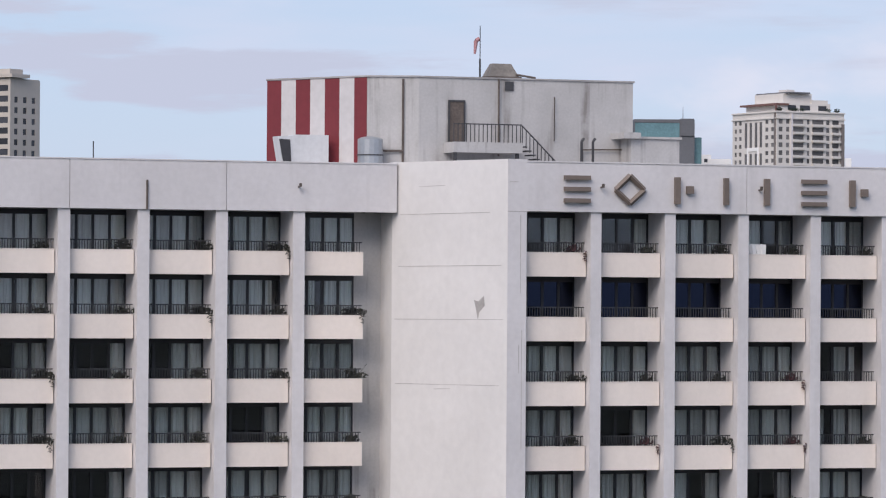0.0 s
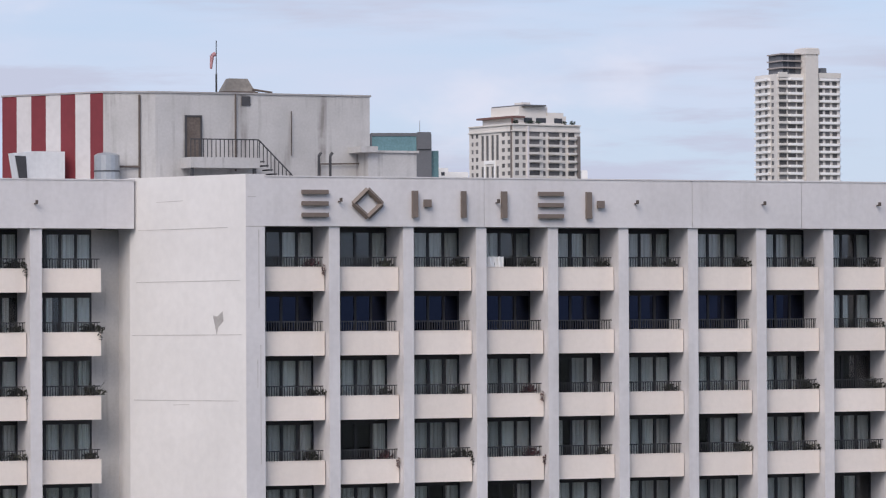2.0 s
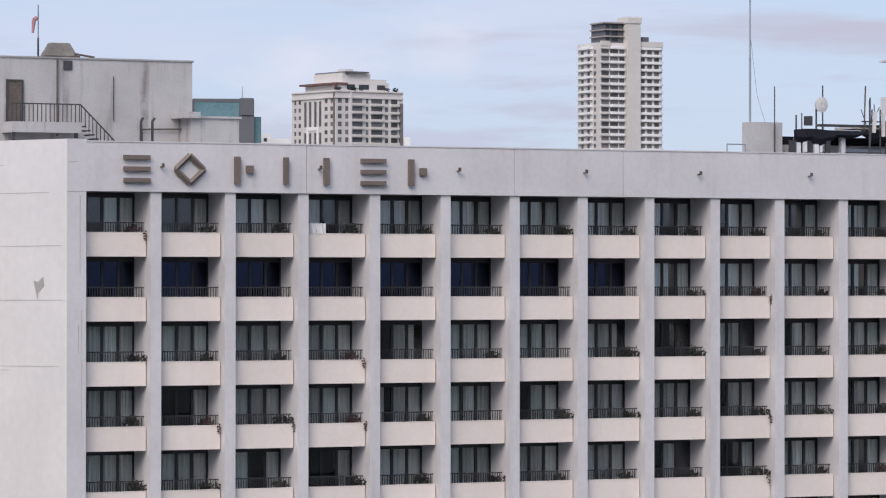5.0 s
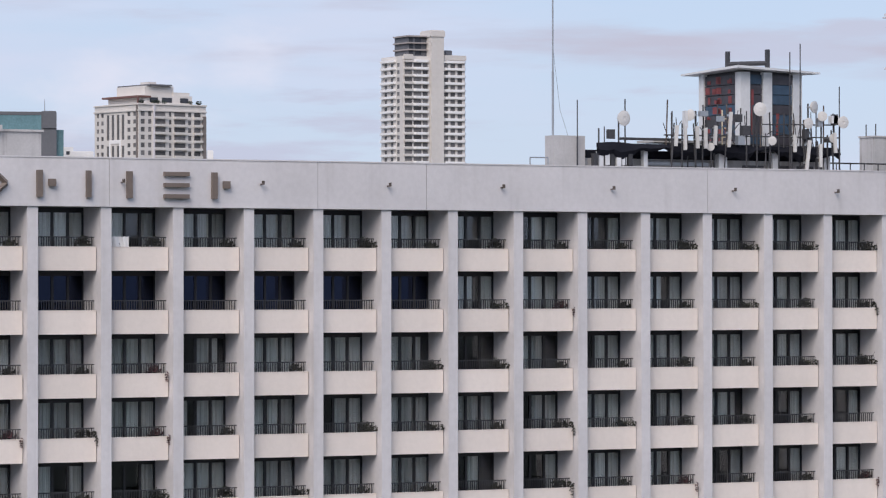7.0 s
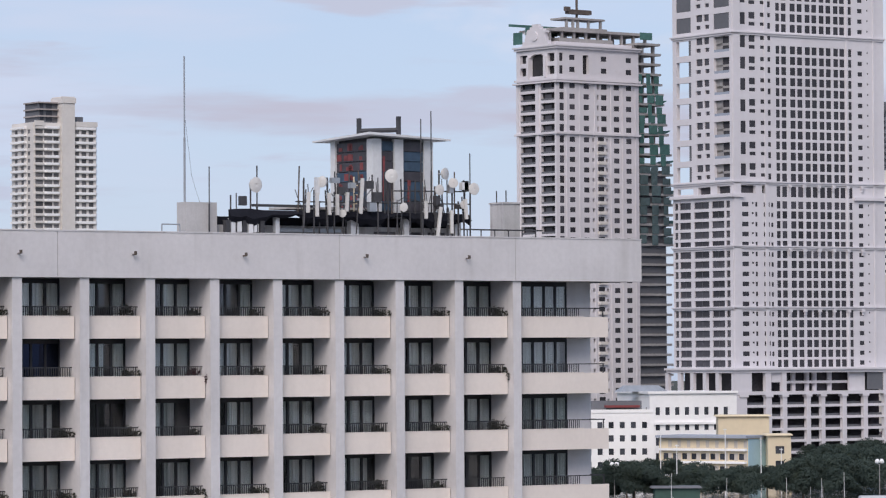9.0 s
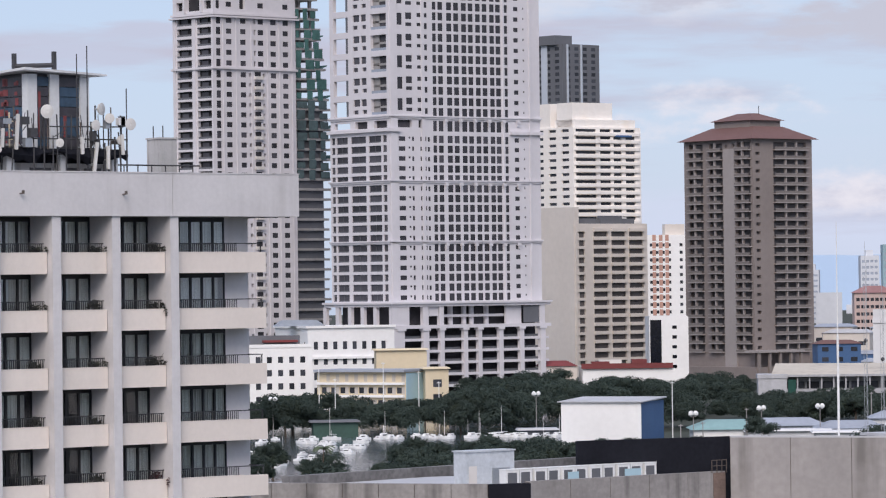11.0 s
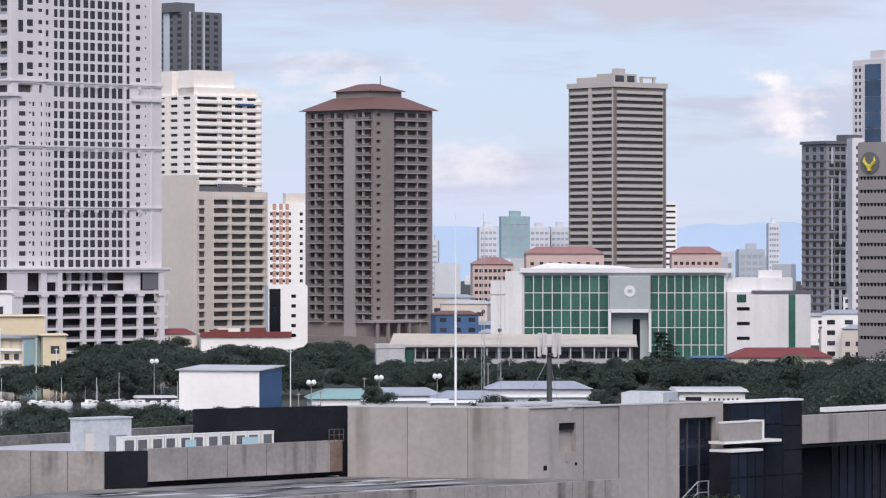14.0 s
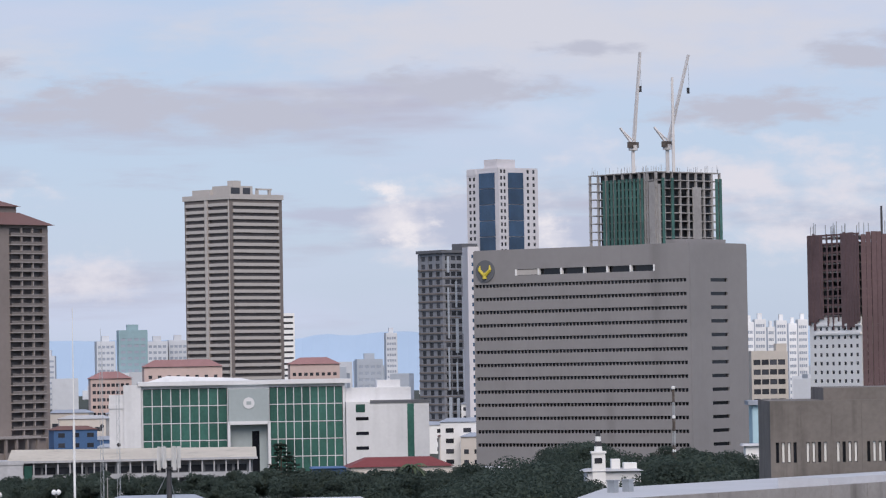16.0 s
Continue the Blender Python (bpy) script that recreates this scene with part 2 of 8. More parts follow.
TOWER_CREAM = surface("tower_cream", (0.66, 0.625, 0.59), 0.85, 0.05, 0.2)
TOWER_TAN = surface("tower_tan", (0.50, 0.455, 0.41), 0.85, 0.05, 0.2)
TOWER_BEIGE = surface("tower_beige", (0.68, 0.62, 0.565), 0.85, 0.05, 0.2)
TOWER_BROWN = surface("tower_brown", (0.25, 0.212, 0.198), 0.85, 0.07, 0.2)
TOWER_BROWN_LT = surface("tower_brown_light", (0.35, 0.315, 0.305), 0.85, 0.05, 0.2)
ROOF_MAROON = surface("maroon_roof", (0.165, 0.085, 0.075), 0.7, 0.08, 0.3)
ROOF_RED = surface("red_roof", (0.19, 0.04, 0.04), 0.7, 0.1, 0.3)
TOWER_GREY = surface("tower_grey_brown", (0.20, 0.175, 0.165), 0.85, 0.05, 0.2)
BAND_PALE = surface("pale_band", (0.50, 0.465, 0.44), 0.85, 0.05, 0.3)
INST_WHITE = surface("institution_white", (0.70, 0.70, 0.715), 0.8, 0.05, 0.3, streak=0.2)
# white walls with warm sunlight put into the base colour
SUNLIT_CREAM = surface("sunlit_white_paint", (0.90, 0.845, 0.79), 0.8, 0.05, 0.15, streak=0.25, stain=(0.80, 0.66, 0.50))
BRIGHT_WHITE = surface("bright_white", (0.85, 0.84, 0.83), 0.8, 0.04, 0.3)
BAND_GREY = surface("grey_strip", (0.24, 0.25, 0.28), 0.85, 0.1, 0.3)
SLATE = surface("slate_grey", (0.13, 0.135, 0.15), 0.8, 0.08, 0.3)
RAW_CONCRETE = surface("raw_concrete", (0.34, 0.325, 0.32), 0.95, 0.15, 0.3)
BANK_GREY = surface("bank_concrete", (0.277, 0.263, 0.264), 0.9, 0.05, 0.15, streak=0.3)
NET_GREEN = surface("green_netting", (0.06, 0.15, 0.135), 0.9, 0.3, 0.3)
NET_DIM = surface("faded_netting", (0.075, 0.115, 0.12), 0.9, 0.3, 0.3)
NET_RED = surface("maroon_netting", (0.135, 0.085, 0.088), 0.9, 0.2, 0.3)
ORANGE = surface("terracotta_paint", (0.50, 0.29, 0.23), 0.85, 0.08, 0.3)
YELLOW = surface("yellow_paint", (0.66, 0.56, 0.40), 0.85, 0.05, 0.3)
SKY_BLUE = surface("pale_blue_paint", (0.42, 0.60, 0.68), 0.85, 0.05, 0.3)
DEEP_BLUE = surface("deep_blue_sheet", (0.05, 0.12, 0.26), 0.6, 0.08, 0.5)
TEAL_ROOF = surface("teal_roof", (0.22, 0.36, 0.36), 0.7, 0.1, 0.3)
BLUE_ROOF = surface("blue_grey_roof", (0.33, 0.36, 0.42), 0.7, 0.1, 0.3)
GLASS_DARK = far_glass("far_window_glass", (0.045, 0.048, 0.058), 0.2, 0.5, 0.3)
GLASS_BLUE = far_glass("blue_curtain_glass", (0.035, 0.075, 0.14), 0.15, 0.25)
GLASS_GREEN = far_glass("green_curtain_glass", (0.042, 0.122, 0.10), 0.12, 0.25)
GLASS_NAVY = far_glass("navy_glass", (0.014, 0.020, 0.036), 0.08, 0.4)
GLASS_TEAL = far_glass("teal_curtain_glass", (0.13, 0.25, 0.28), 0.15, 0.3)
GLASS_BLACK = far_glass("black_glass", (0.010, 0.011, 0.016), 0.08, 0.3)
WIN_FAR = far_glass("unfinished_tower_glass", (0.055, 0.053, 0.062), 0.3, 0.5, 0.3)
# glass paled by haze mixed into its colour
WIN_PALE = far_glass("hazy_window_glass", (0.13, 0.125, 0.125), 0.3, 0.5, 0.4)
# colour of the shade seen inside unglazed openings
OPENING_SHADE = surface("unglazed_opening_shade", (0.045, 0.043, 0.049), 0.9, 0.3, 0.4, bump=0, rnd=0.5)
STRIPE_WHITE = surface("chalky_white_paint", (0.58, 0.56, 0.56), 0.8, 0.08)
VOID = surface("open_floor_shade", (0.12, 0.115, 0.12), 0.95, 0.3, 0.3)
TERRACE_ROOF = surface("cream_roof_sheet", (0.56, 0.50, 0.42), 0.7, 0.08, 0.3, streak=0.4)
# far colours: aerial haze is painted into them, paler and bluer
HAZE_CITY = surface("hazed_plaster", (0.62, 0.64, 0.68), 0.9, 0.06, 0.1, rnd=0.12)
HAZE_TEAL = surface("hazed_teal_glass", (0.27, 0.40, 0.44), 0.5, 0.1, 0.1)
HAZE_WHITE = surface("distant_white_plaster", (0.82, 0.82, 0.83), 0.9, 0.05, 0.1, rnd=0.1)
HAZE_GREY = surface("hazed_grey_plaster", (0.44, 0.48, 0.54), 0.9, 0.06, 0.1, rnd=0.15)
HAZE_WINDOW = surface("hazed_window_rows", (0.33, 0.37, 0.44), 0.8, 0.1, 0.1)
HILL = surface("hazed_hill", (0.36, 0.47, 0.61), 1.0, 0.06, 0.004, bump=0)
GOLD = surface("gold_paint", (0.62, 0.5, 0.06), 0.5, 0.1)
CRANE_WHITE = surface("crane_paint", (0.62, 0.60, 0.60), 0.6, 0.06)


# ---- building blocks ----
class Shape:
    """Collects plain solids into one mesh."""

    def __init__(self):
        self.v, self.f = [], []

    def add(self, verts, faces):
        k = len(self.v)
        self.v += [tuple(p) for p in verts]
        self.f += [tuple(k + i for i in f) for f in faces]
        return self

    def box(self, x0, x1, y0, y1, z0, z1):
        return self.add([(x0, y0, z0), (x1, y0, z0), (x1, y1, z0), (x0, y1, z0), (x0, y0, z1), (x1, y0, z1), (x1, y1, z1), (x0, y1, z1)],
                        [(3, 2, 1, 0), (4, 5, 6, 7), (0, 1, 5, 4), (1, 2, 6, 5), (2, 3, 7, 6), (3, 0, 4, 7)])

    def prism(self, pts, z0, z1):
        """Upright solid over a counter-clockwise outline."""
        n = len(pts)
        return self.add([(*p, z0) for p in pts] + [(*p, z1) for p in pts],
                        [tuple(range(n - 1, -1, -1)), tuple(range(n, 2 * n))] + [(i, (i + 1) % n, n + (i + 1) % n, n + i) for i in range(n)])

    def rod(self, a, b, r0, r1=None, n=6):
        a, b = Vector(a), Vector(b)
        r1 = r0 if r1 is None else r1
        q = (b - a).to_track_quat("Z", "Y")
        ring = [Vector((math.cos(2 * math.pi * i / n), math.sin(2 * math.pi * i / n), 0)) for i in range(n)]
        return self.add([a + q @ (p * r0) for p in ring] + [b + q @ (p * r1) for p in ring],
                        [tuple(range(n - 1, -1, -1)), tuple(range(n, 2 * n))] + [(i, (i + 1) % n, n + (i + 1) % n, n + i) for i in range(n)])

    def lathe(self, profile, n=14, centre=(0, 0, 0)):
        """Turned solid: (radius, height) from bottom to top."""
        cx, cy, cz = centre
        k = len(profile)
        vs = [(cx + r * math.cos(2 * math.pi * i / n), cy + r * math.sin(2 * math.pi * i / n), cz + z) for r, z in profile for i in range(n)]
        fs = [(j * n + i, j * n + (i + 1) % n, (j + 1) * n + (i + 1) % n, (j + 1) * n + i) for j in range(k - 1) for i in range(n)]
        return self.add(vs, fs + [tuple(range(n - 1, -1, -1)), tuple(range((k - 1) * n, k * n))])

    def hip(self, x0, x1, y0, y1, z0, z1, inset):
        """Hipped roof over a rectangle."""
        i = min(inset, (x1 - x0) / 2 - 0.05, (y1 - y0) / 2 - 0.05)
        return self.add([(x0, y0, z0), (x1, y0, z0), (x1, y1, z0), (x0, y1, z0), (x0 + i, y0 + i, z1), (x1 - i, y0 + i, z1), (x1 - i, y1 - i, z1), (x0 + i, y1 - i, z1)],
                        [(3, 2, 1, 0), (4, 5, 6, 7), (0, 1, 5, 4), (1, 2, 6, 5), (2, 3, 7, 6), (3, 0, 4, 7)])

    def mesh(self, name, material):
        m = bpy.data.meshes.new(name)
        m.from_pydata(self.v, [], self.f)
        m.materials.append(material)
        m.update()
        return m


def part(name, shape, material, parent, label=""):
    """One mesh under a thing or a part; shape may also be a mesh to share."""
    ob = new(name, shape.mesh(name, material) if isinstance(shape, Shape) else shape)
    ob.parent = parent
    return tagged(ob, label)


def thing(name, m, label, category, group="", kind=""):
    ob = new(name)
    ob.matrix_world = m
    ob.empty_display_size = 0.5
    return tagged(ob, label, category, group, kind)


def solid(name, shape, material, label="", category="", kind="", m=None, group=""):
    ob = new(name, shape.mesh(name, material))
    if m is not None:
        ob.matrix_world = m
    return tagged(ob, label, category, group, kind)


def spot(bearing, dist, z=0.0):
    """The place at a compass-like bearing (clockwise from +y) and distance from the viewer's foot."""
    b = radians(bearing)
    return Vector((dist * math.sin(b), dist * math.cos(b), z))


rng = random.Random(7)


# ---- ground ----
g = Shape()
g.lathe([(4900, -0.6), (4900, 0.0)], 64)
solid("ground", g, GRASS, "flat green and paved ground of the city", "ground", "structure")
wa = Shape()
wa.prism([tuple(spot(b, d)[:2]) for b, d in ((30, 560), (41.6, 690), (41.5, 1010), (30, 1010))], 0.02, 0.25)
solid("water", wa, WATER, "grey harbour water of the marina", "water", "structure")

# ---- hotel: two parallel slab wings with balconies, a blank stair end between them ----
HX, HY = 61.48, 165.4
FLOOR, TOP0, NROW = 3.0, 35.1, 11
hotel = thing("hotel", pose(HX, HY, 0), "long white concrete hotel slab with rows of cream balcony fronts", "hotel")


@functools.lru_cache(None)
def panel_mesh(w):
    s = Shape().box(0, w, 0.45, 0.59, -1.13, -0.03)
    s.box(-0.0, w, 0.435, 0.61, -0.03, 0.0)
    return s.mesh("balcony_front", CREAM)


def lattice(xs, zs, filled, y0, y1):
    """One connected upright plate between y0 and y1: the cells (i, k) of the grid for which filled() holds."""
    s, at, fs = Shape(), {}, []
    nx, nz = len(xs) - 1, len(zs) - 1

    def v(i, k, back):
        return at.setdefault((i, k, back), len(at))

    for i in range(nx):
        for k in range(nz):
            if not filled(i, k):
                continue
            fs.append((v(i, k, 0), v(i + 1, k, 0), v(i + 1, k + 1, 0), v(i, k + 1, 0)))
            fs.append((v(i, k + 1, 1), v(i + 1, k + 1, 1), v(i + 1, k, 1), v(i, k, 1)))
            for di, dk, a, b in ((0, -1, (i, k), (i + 1, k)), (1, 0, (i + 1, k), (i + 1, k + 1)), (0, 1, (i + 1, k + 1), (i, k + 1)), (-1, 0, (i, k + 1), (i, k))):
                p, q = i + di, k + dk
                if not (0 <= p < nx and 0 <= q < nz and filled(p, q)):
                    fs.append((v(*b, 0), v(*a, 0), v(*a, 1), v(*b, 1)))
    return s.add([(xs[i], y1 if back else y0, zs[k]) for i, k, back in at], fs)


@functools.lru_cache(None)
def railing_mesh(w):
    n = int(w / 0.125)
    xs = [0.0]
    for i in range(1, n):
        xs += [w * i / n - 0.017, w * i / n + 0.017]
    xs.append(w)
    return lattice(xs, [-0.7, -0.52, -0.48, 0.42, 0.47], lambda i, k: k in (1, 3) or i % 2 == 1, 0.81, 0.845).mesh("railing", RAIL_DARK)


@functools.lru_cache(None)
def frame_mesh(w, n):
    xs = [0.0, 0.07]
    for i in range(1, n):
        xs += [w * i / n - 0.06, w * i / n + 0.06]
    xs += [w - 0.07, w]
    return lattice(xs, [-0.70, -0.60, 1.62, 1.70], lambda i, k: k != 1 or i % 2 == 0, 2.06, 2.155).mesh("window", FRAME_DARK)


@functools.lru_cache(None)
def pane_mesh(w, tint):
    return Shape().box(0.04, w - 0.04, 2.105, 2.113, -0.6, 1.62).mesh("pane", PANE_TINT if tint else PANE)


@functools.lru_cache(None)
def curtain_mesh(w, kind):
    s, n = Shape(), 22
    gap = (0.0, 0.0, 0.25, 0.45)[kind]
    vs, fs = [], []
    for i in range(n + 1):
        u = i / n
        x = 0.01 + (w - 0.02) * (u * (1 - gap) + (gap if kind == 2 else 0))
        y = 2.24 + 0.045 * math.sin(u * 19 + kind) + 0.02 * math.sin(u * 47 + 2 * kind)
        vs += [(x, y, -0.68), (x, y, 1.68)]
    for i in range(n):
        fs.append((2 * i, 2 * i + 2, 2 * i + 3, 2 * i + 1))
    s.add(vs, fs)
    return s.mesh("curtain", CURTAIN if kind != 1 else CURTAIN_GREY)


# d: bare dark pane, t: tinted pane; other bays have drawn curtains
SPECIAL = {("R", 0, 0): "ddcc", ("R", 1, 0): "cddc", ("R", 1, 3): "dddc", ("R", 8, 2): "dddd", ("R", 10, 2): "ddcc", ("R", 9, 3): "ddcc",
           ("R", 4, 2): "cdcc", ("R", 7, 2): "dccc", ("R", 6, 3): "ddcc", ("R", 7, 3): "dccc", ("R", 2, 4): "ccdc", ("R", 8, 4): "cdcd",
           ("R", 14, 1): "ddcc", ("R", 12, 2): "dccc", ("R", 9, 4): "dddc", ("R", 12, 4): "dddc", ("R", 13, 4): "cddc", ("R", 11, 0): "dccc",
           ("R", 14, 0): "ddcc", ("R", 13, 3): "cddc", ("R", 11, 3): "cdcc",
           ("L", 3, 2): "dddc", ("L", 2, 2): "ddcc", ("L", 1, 3): "dddc", ("L", 4, 4): "dddd", ("L", 3, 4): "dddc"}


def room_front(wing, k, row, x, y, w=3.2, n=4):
    """One bay of one floor: balcony front, railing, glazed front with curtains."""
    z = TOP0 - FLOOR * row
    at = Matrix.Translation((x, y, z))
    tinted = wing == "R" and row == 1 and k < 8
    mask = "t" * n if tinted else SPECIAL.get((wing, k, row), "")
    if not mask:
        mask = "".join("d" if rng.random() < 0.035 else "c" for _ in range(n))
    part("balcony_front", panel_mesh(round(w - 0.06, 2)), None, hotel).matrix_basis = at
    if row < 8:
        part("railing", railing_mesh(w), None, hotel).matrix_basis = at
    win = part("window", frame_mesh(w, n), None, hotel, "dark-framed sliding glass front")
    win.matrix_basis = at
    pw = round(w / n, 3)
    if row >= 6:
        part("pane", pane_mesh(round(w, 2), False), None, win)
    for i in range(n):
        c = mask[i % len(mask)]
        if row < 6:
            part("pane", pane_mesh(pw, c == "t"), None, win).matrix_basis = Matrix.Translation((pw * i, 0, 0))
        if c == "c" and row < 6:
            kind = rng.choices((0, 1, 2, 3), (6, 2.4, 0.8, 0.5))[0]
            part("curtain", curtain_mesh(pw, kind), None, win, "drawn pale curtain").matrix_basis = Matrix.Translation((pw * i, 0, 0))


BAY = 3.731
for k in range(16):
    for row in range(NROW):
        if k < 15:
            room_front("R", k, row, 0.95 + BAY * k, 0)
        else:
            room_front("R", k, row, 0.95 + BAY * k, 0, 4.5, 6)
LX, LY, LBAY = -7.64, 6.7, 3.77
for k in range(9):
    for row in range(NROW):
        room_front("L", k, row, LX - LBAY * k, LY, 3.1 if k == 0 else 3.2)

PAR0, PAR1 = TOP0 + 1.87, TOP0 + 4.2
for k in range(15):
    x = 0.95 + BAY * k + 3.2
    part("pillar", Shape().box(x, 0.95 + BAY * (k + 1), 0, 2.2, 0, PAR0), HOTEL_WHITE, hotel)
for k in range(10):
    x = LX - LBAY * k
    part("pillar", Shape().box(x - 0.57, x, LY, LY + 2.2, 0, PAR0), HOTEL_WHITE, hotel)
# end walls of the recesses
part("end_wall", Shape().box(0.95 + BAY * 15 + 4.5, 63.0, 2.06, 4.5, 0, PAR0), HOTEL_WHITE, hotel)
# darker grey here paints in the shade between the wings
part("recess_wall", Shape().box(-4.54, -2.9, LY + 2.06, LY + 4.4, 0, PAR0), PENT_AND_SHADE, hotel)
# floor slabs with the window heads
for row in range(NROW + 1):
    z = TOP0 - FLOOR * row + 1.87
    part("floor_slab", Shape().box(0.93, 62.9, 0.6, 4.5, z, z + 0.42), HOTEL_WHITE, hotel)
    part("window_head", Shape().box(0.93, 62.9, 2.065, 2.2, z - 0.17, z), FRAME_DARK, hotel)
    part("floor_slab", Shape().box(-44, -4.54, LY + 0.6, LY + 4.5, z, z + 0.42), HOTEL_WHITE, hotel)
    part("window_head", Shape().box(-44, -4.54, LY + 2.065, LY + 2.2, z - 0.17, z), FRAME_DARK, hotel)
    part("balcony_front", Shape().box(59.6, 63.0, 0.46, 0.6, z, z + 1.1), CREAM, hotel)
    part("railing", Shape().box(61.4, 63.0, 0.8, 0.85, z + 1.55, z + 1.6).box(62.9, 62.95, 0.8, 4.4, z + 1.55, z + 1.6).box(62.9, 62.95, 0.8, 0.85, z + 0.3, z + 1.6), RAIL_DARK, hotel)
# solid bodies painted dark, standing in for shaded rooms behind the glass
part("rear_body", Shape().box(0.93, 62.95, 4.5, 17.6, 0, PAR0 + 0.9), ROOM_SHADE, hotel)
part("rear_body", Shape().box(-44, -3.2, LY + 4.5, LY + 17.6, 0, PAR0 + 0.9), ROOM_SHADE, hotel)
part("roof", Shape().box(0.93, 64.6, 0.3, 17.6, PAR0 + 0.9, PAR0 + 1.2), ROOFING, hotel)
part("roof", Shape().box(-44, -3.2, LY + 0.3, LY + 17.6, PAR0 + 0.9, PAR0 + 1.2), ROOFING, hotel)
# parapets in cast lengths with open joints and a thin coping
cuts = [0.93, 12.0, 23.0, 29.0, 45.4, 56.5, 64.9]
for a, b in zip(cuts, cuts[1:]):
    part("parapet", Shape().box(a, b - 0.025, -0.10, 0.3, PAR0, PAR1 - 0.06).box(a, b, -0.13, 0.33, PAR1 - 0.06, PAR1), HOTEL_WHITE, hotel)
part("parapet", Shape().box(64.6, 64.88, 0.3, 17.6, PAR0, PAR1), HOTEL_WHITE, hotel)
cuts = [-44, -33, -27.0, -19.0, -11.5, -3.1]
for a, b in zip(cuts, cuts[1:]):
    part("parapet", Shape().box(a, b - 0.025, LY - 0.10, LY + 0.3, PAR0, PAR1 - 0.06).box(a, b, LY - 0.13, LY + 0.33, PAR1 - 0.06, PAR1), HOTEL_WHITE, hotel)
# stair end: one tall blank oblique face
# the oblique face has its brighter lighting in the paint colour
part("stair_end", Shape().prism([(0, -0.09), (0.94, -0.09), (0.94, 17.6), (-3.18, 17.6), (-3.18, 7.1)], 0, PAR1 + 0.06), HOTEL_STAIR_LIT, hotel, "tall blank white wall with hairline joints")
part("corner_strip", Shape().box(0.0, 0.93, -0.104, -0.092, 0, PAR1 + 0.05), HOTEL_WHITE, hotel, "narrow grey-white wall strip beside the stair end")
nrm = Vector((-7.2, -3.18, 0)).normalized()
along = Vector((-3.18, 7.2, 0)).normalized()
base = Vector((0, -0.1, 0))
HAIR = surface("hairline_joint", (0.47, 0.45, 0.44), 0.9, 0.2, 2)


def on_stair(s, z, out=0.008):
    p = base + along * s + nrm * out
    return (p.x, p.y, z)


for z, s0, s1 in ((34.45, 0.4, 7.4), (31.95, 0.3, 7.7), (28.9, 0.5, 7.6), (36.9, 1.2, 7.3), (28.7, 3.8, 4.9), (38.2, 4.2, 6.0)):
    a, b, c, d = on_stair(s0, z), on_stair(s1, z - 0.04), on_stair(s1, z - 0.01), on_stair(s0, z + 0.03)
    e = [on_stair(s0, z, -0.02), on_stair(s1, z - 0.04, -0.02), on_stair(s1, z - 0.01, -0.02), on_stair(s0, z + 0.03, -0.02)]
    part("wall_joint", Shape().add([a, b, c, d] + e, [(0, 1, 2, 3), (7, 6, 5, 4), (0, 4, 5, 1), (2, 6, 7, 3)]), HAIR, hotel)
patch = [(1.55, 33.05), (1.5, 32.6), (1.85, 32.3), (1.95, 31.95), (2.05, 32.35), (2.2, 32.85), (1.9, 32.8)]
vs = [on_stair(s, z) for s, z in patch] + [on_stair(s, z, -0.03) for s, z in patch]
PATCH = surface("bare_render", (0.40, 0.38, 0.37), 0.95, 0.15, 2)
part("bare_patch", Shape().add(vs, [tuple(range(len(patch) - 1, -1, -1))] + [(i, (i + 1) % 7, 7 + (i + 1) % 7, 7 + i) for i in range(7)]), PATCH, hotel, "bare grey patch of fallen render")
for x, z0, z1 in ((0.62, 33.2, 36.8), (0.7, 26.0, 31.5), (0.55, 29.5, 30.8)):
    part("wall_joint", Shape().box(x, x + 0.03, -0.112, -0.09, z0, z1), HAIR, hotel)
part("wall_joint", Shape().box(0.0, 0.95, -0.112, -0.09, PAR0 - 0.04, PAR0), HAIR, hotel)
part("wall_joint", Shape().box(0.1, 0.5, -0.116, -0.09, PAR1 - 1.0, PAR1 - 0.97), HAIR, hotel)
# floodlight brackets on the parapet
for x, y in ((4.6, 0), (12.6, 0), (19.9, 0), (26.8, 0), (33.2, 0), (39.6, 0), (46.9, 0), (53.3, 0), (-8.0, LY)):
    lamp = thing("wall_bracket", pose(HX + x, HY + y - 0.1, PAR0 + 1.15), "small weathered metal bracket on the parapet", "bracket", "parapet brackets")
    part("arm", Shape().box(-0.03, 0.03, -0.3, 0, -0.03, 0.03), RUSTY, lamp)
    part("head", Shape().box(-0.05, 0.05, -0.36, -0.24, -0.02, 0.16), RUSTY, lamp)
part("drain_pipe", Shape().rod((-15.35, LY - 0.16, PAR0), (-15.35, LY - 0.16, PAR0 + 1.35), 0.05), RUSTY, hotel, "dark rusty drain pipe")

# sign on the parapet: seven plain bronze shapes
sign = thing("roof_sign", pose(HX, HY - 0.1, PAR0 + 0.42), "row of seven plain bronze shapes on the parapet", "sign")


def sign_piece(x, bars):
    s = Shape()
    for x0, x1, z0, z1 in bars:
        s.box(x + x0, x + x1, -0.22, -0.06, z0, z1)
        s.box(x + (x0 + x1) / 2 - 0.03, x + (x0 + x1) / 2 + 0.03, -0.06, 0, (z0 + z1) / 2 - 0.03, (z0 + z1) / 2 + 0.03)
    part("shape", s, BRONZE, sign)


three = [(0, 1.3, 0, 0.2), (0, 1.3, 0.53, 0.73), (0, 1.3, 1.06, 1.26)]
sign_piece(2.72, three)
s = Shape()
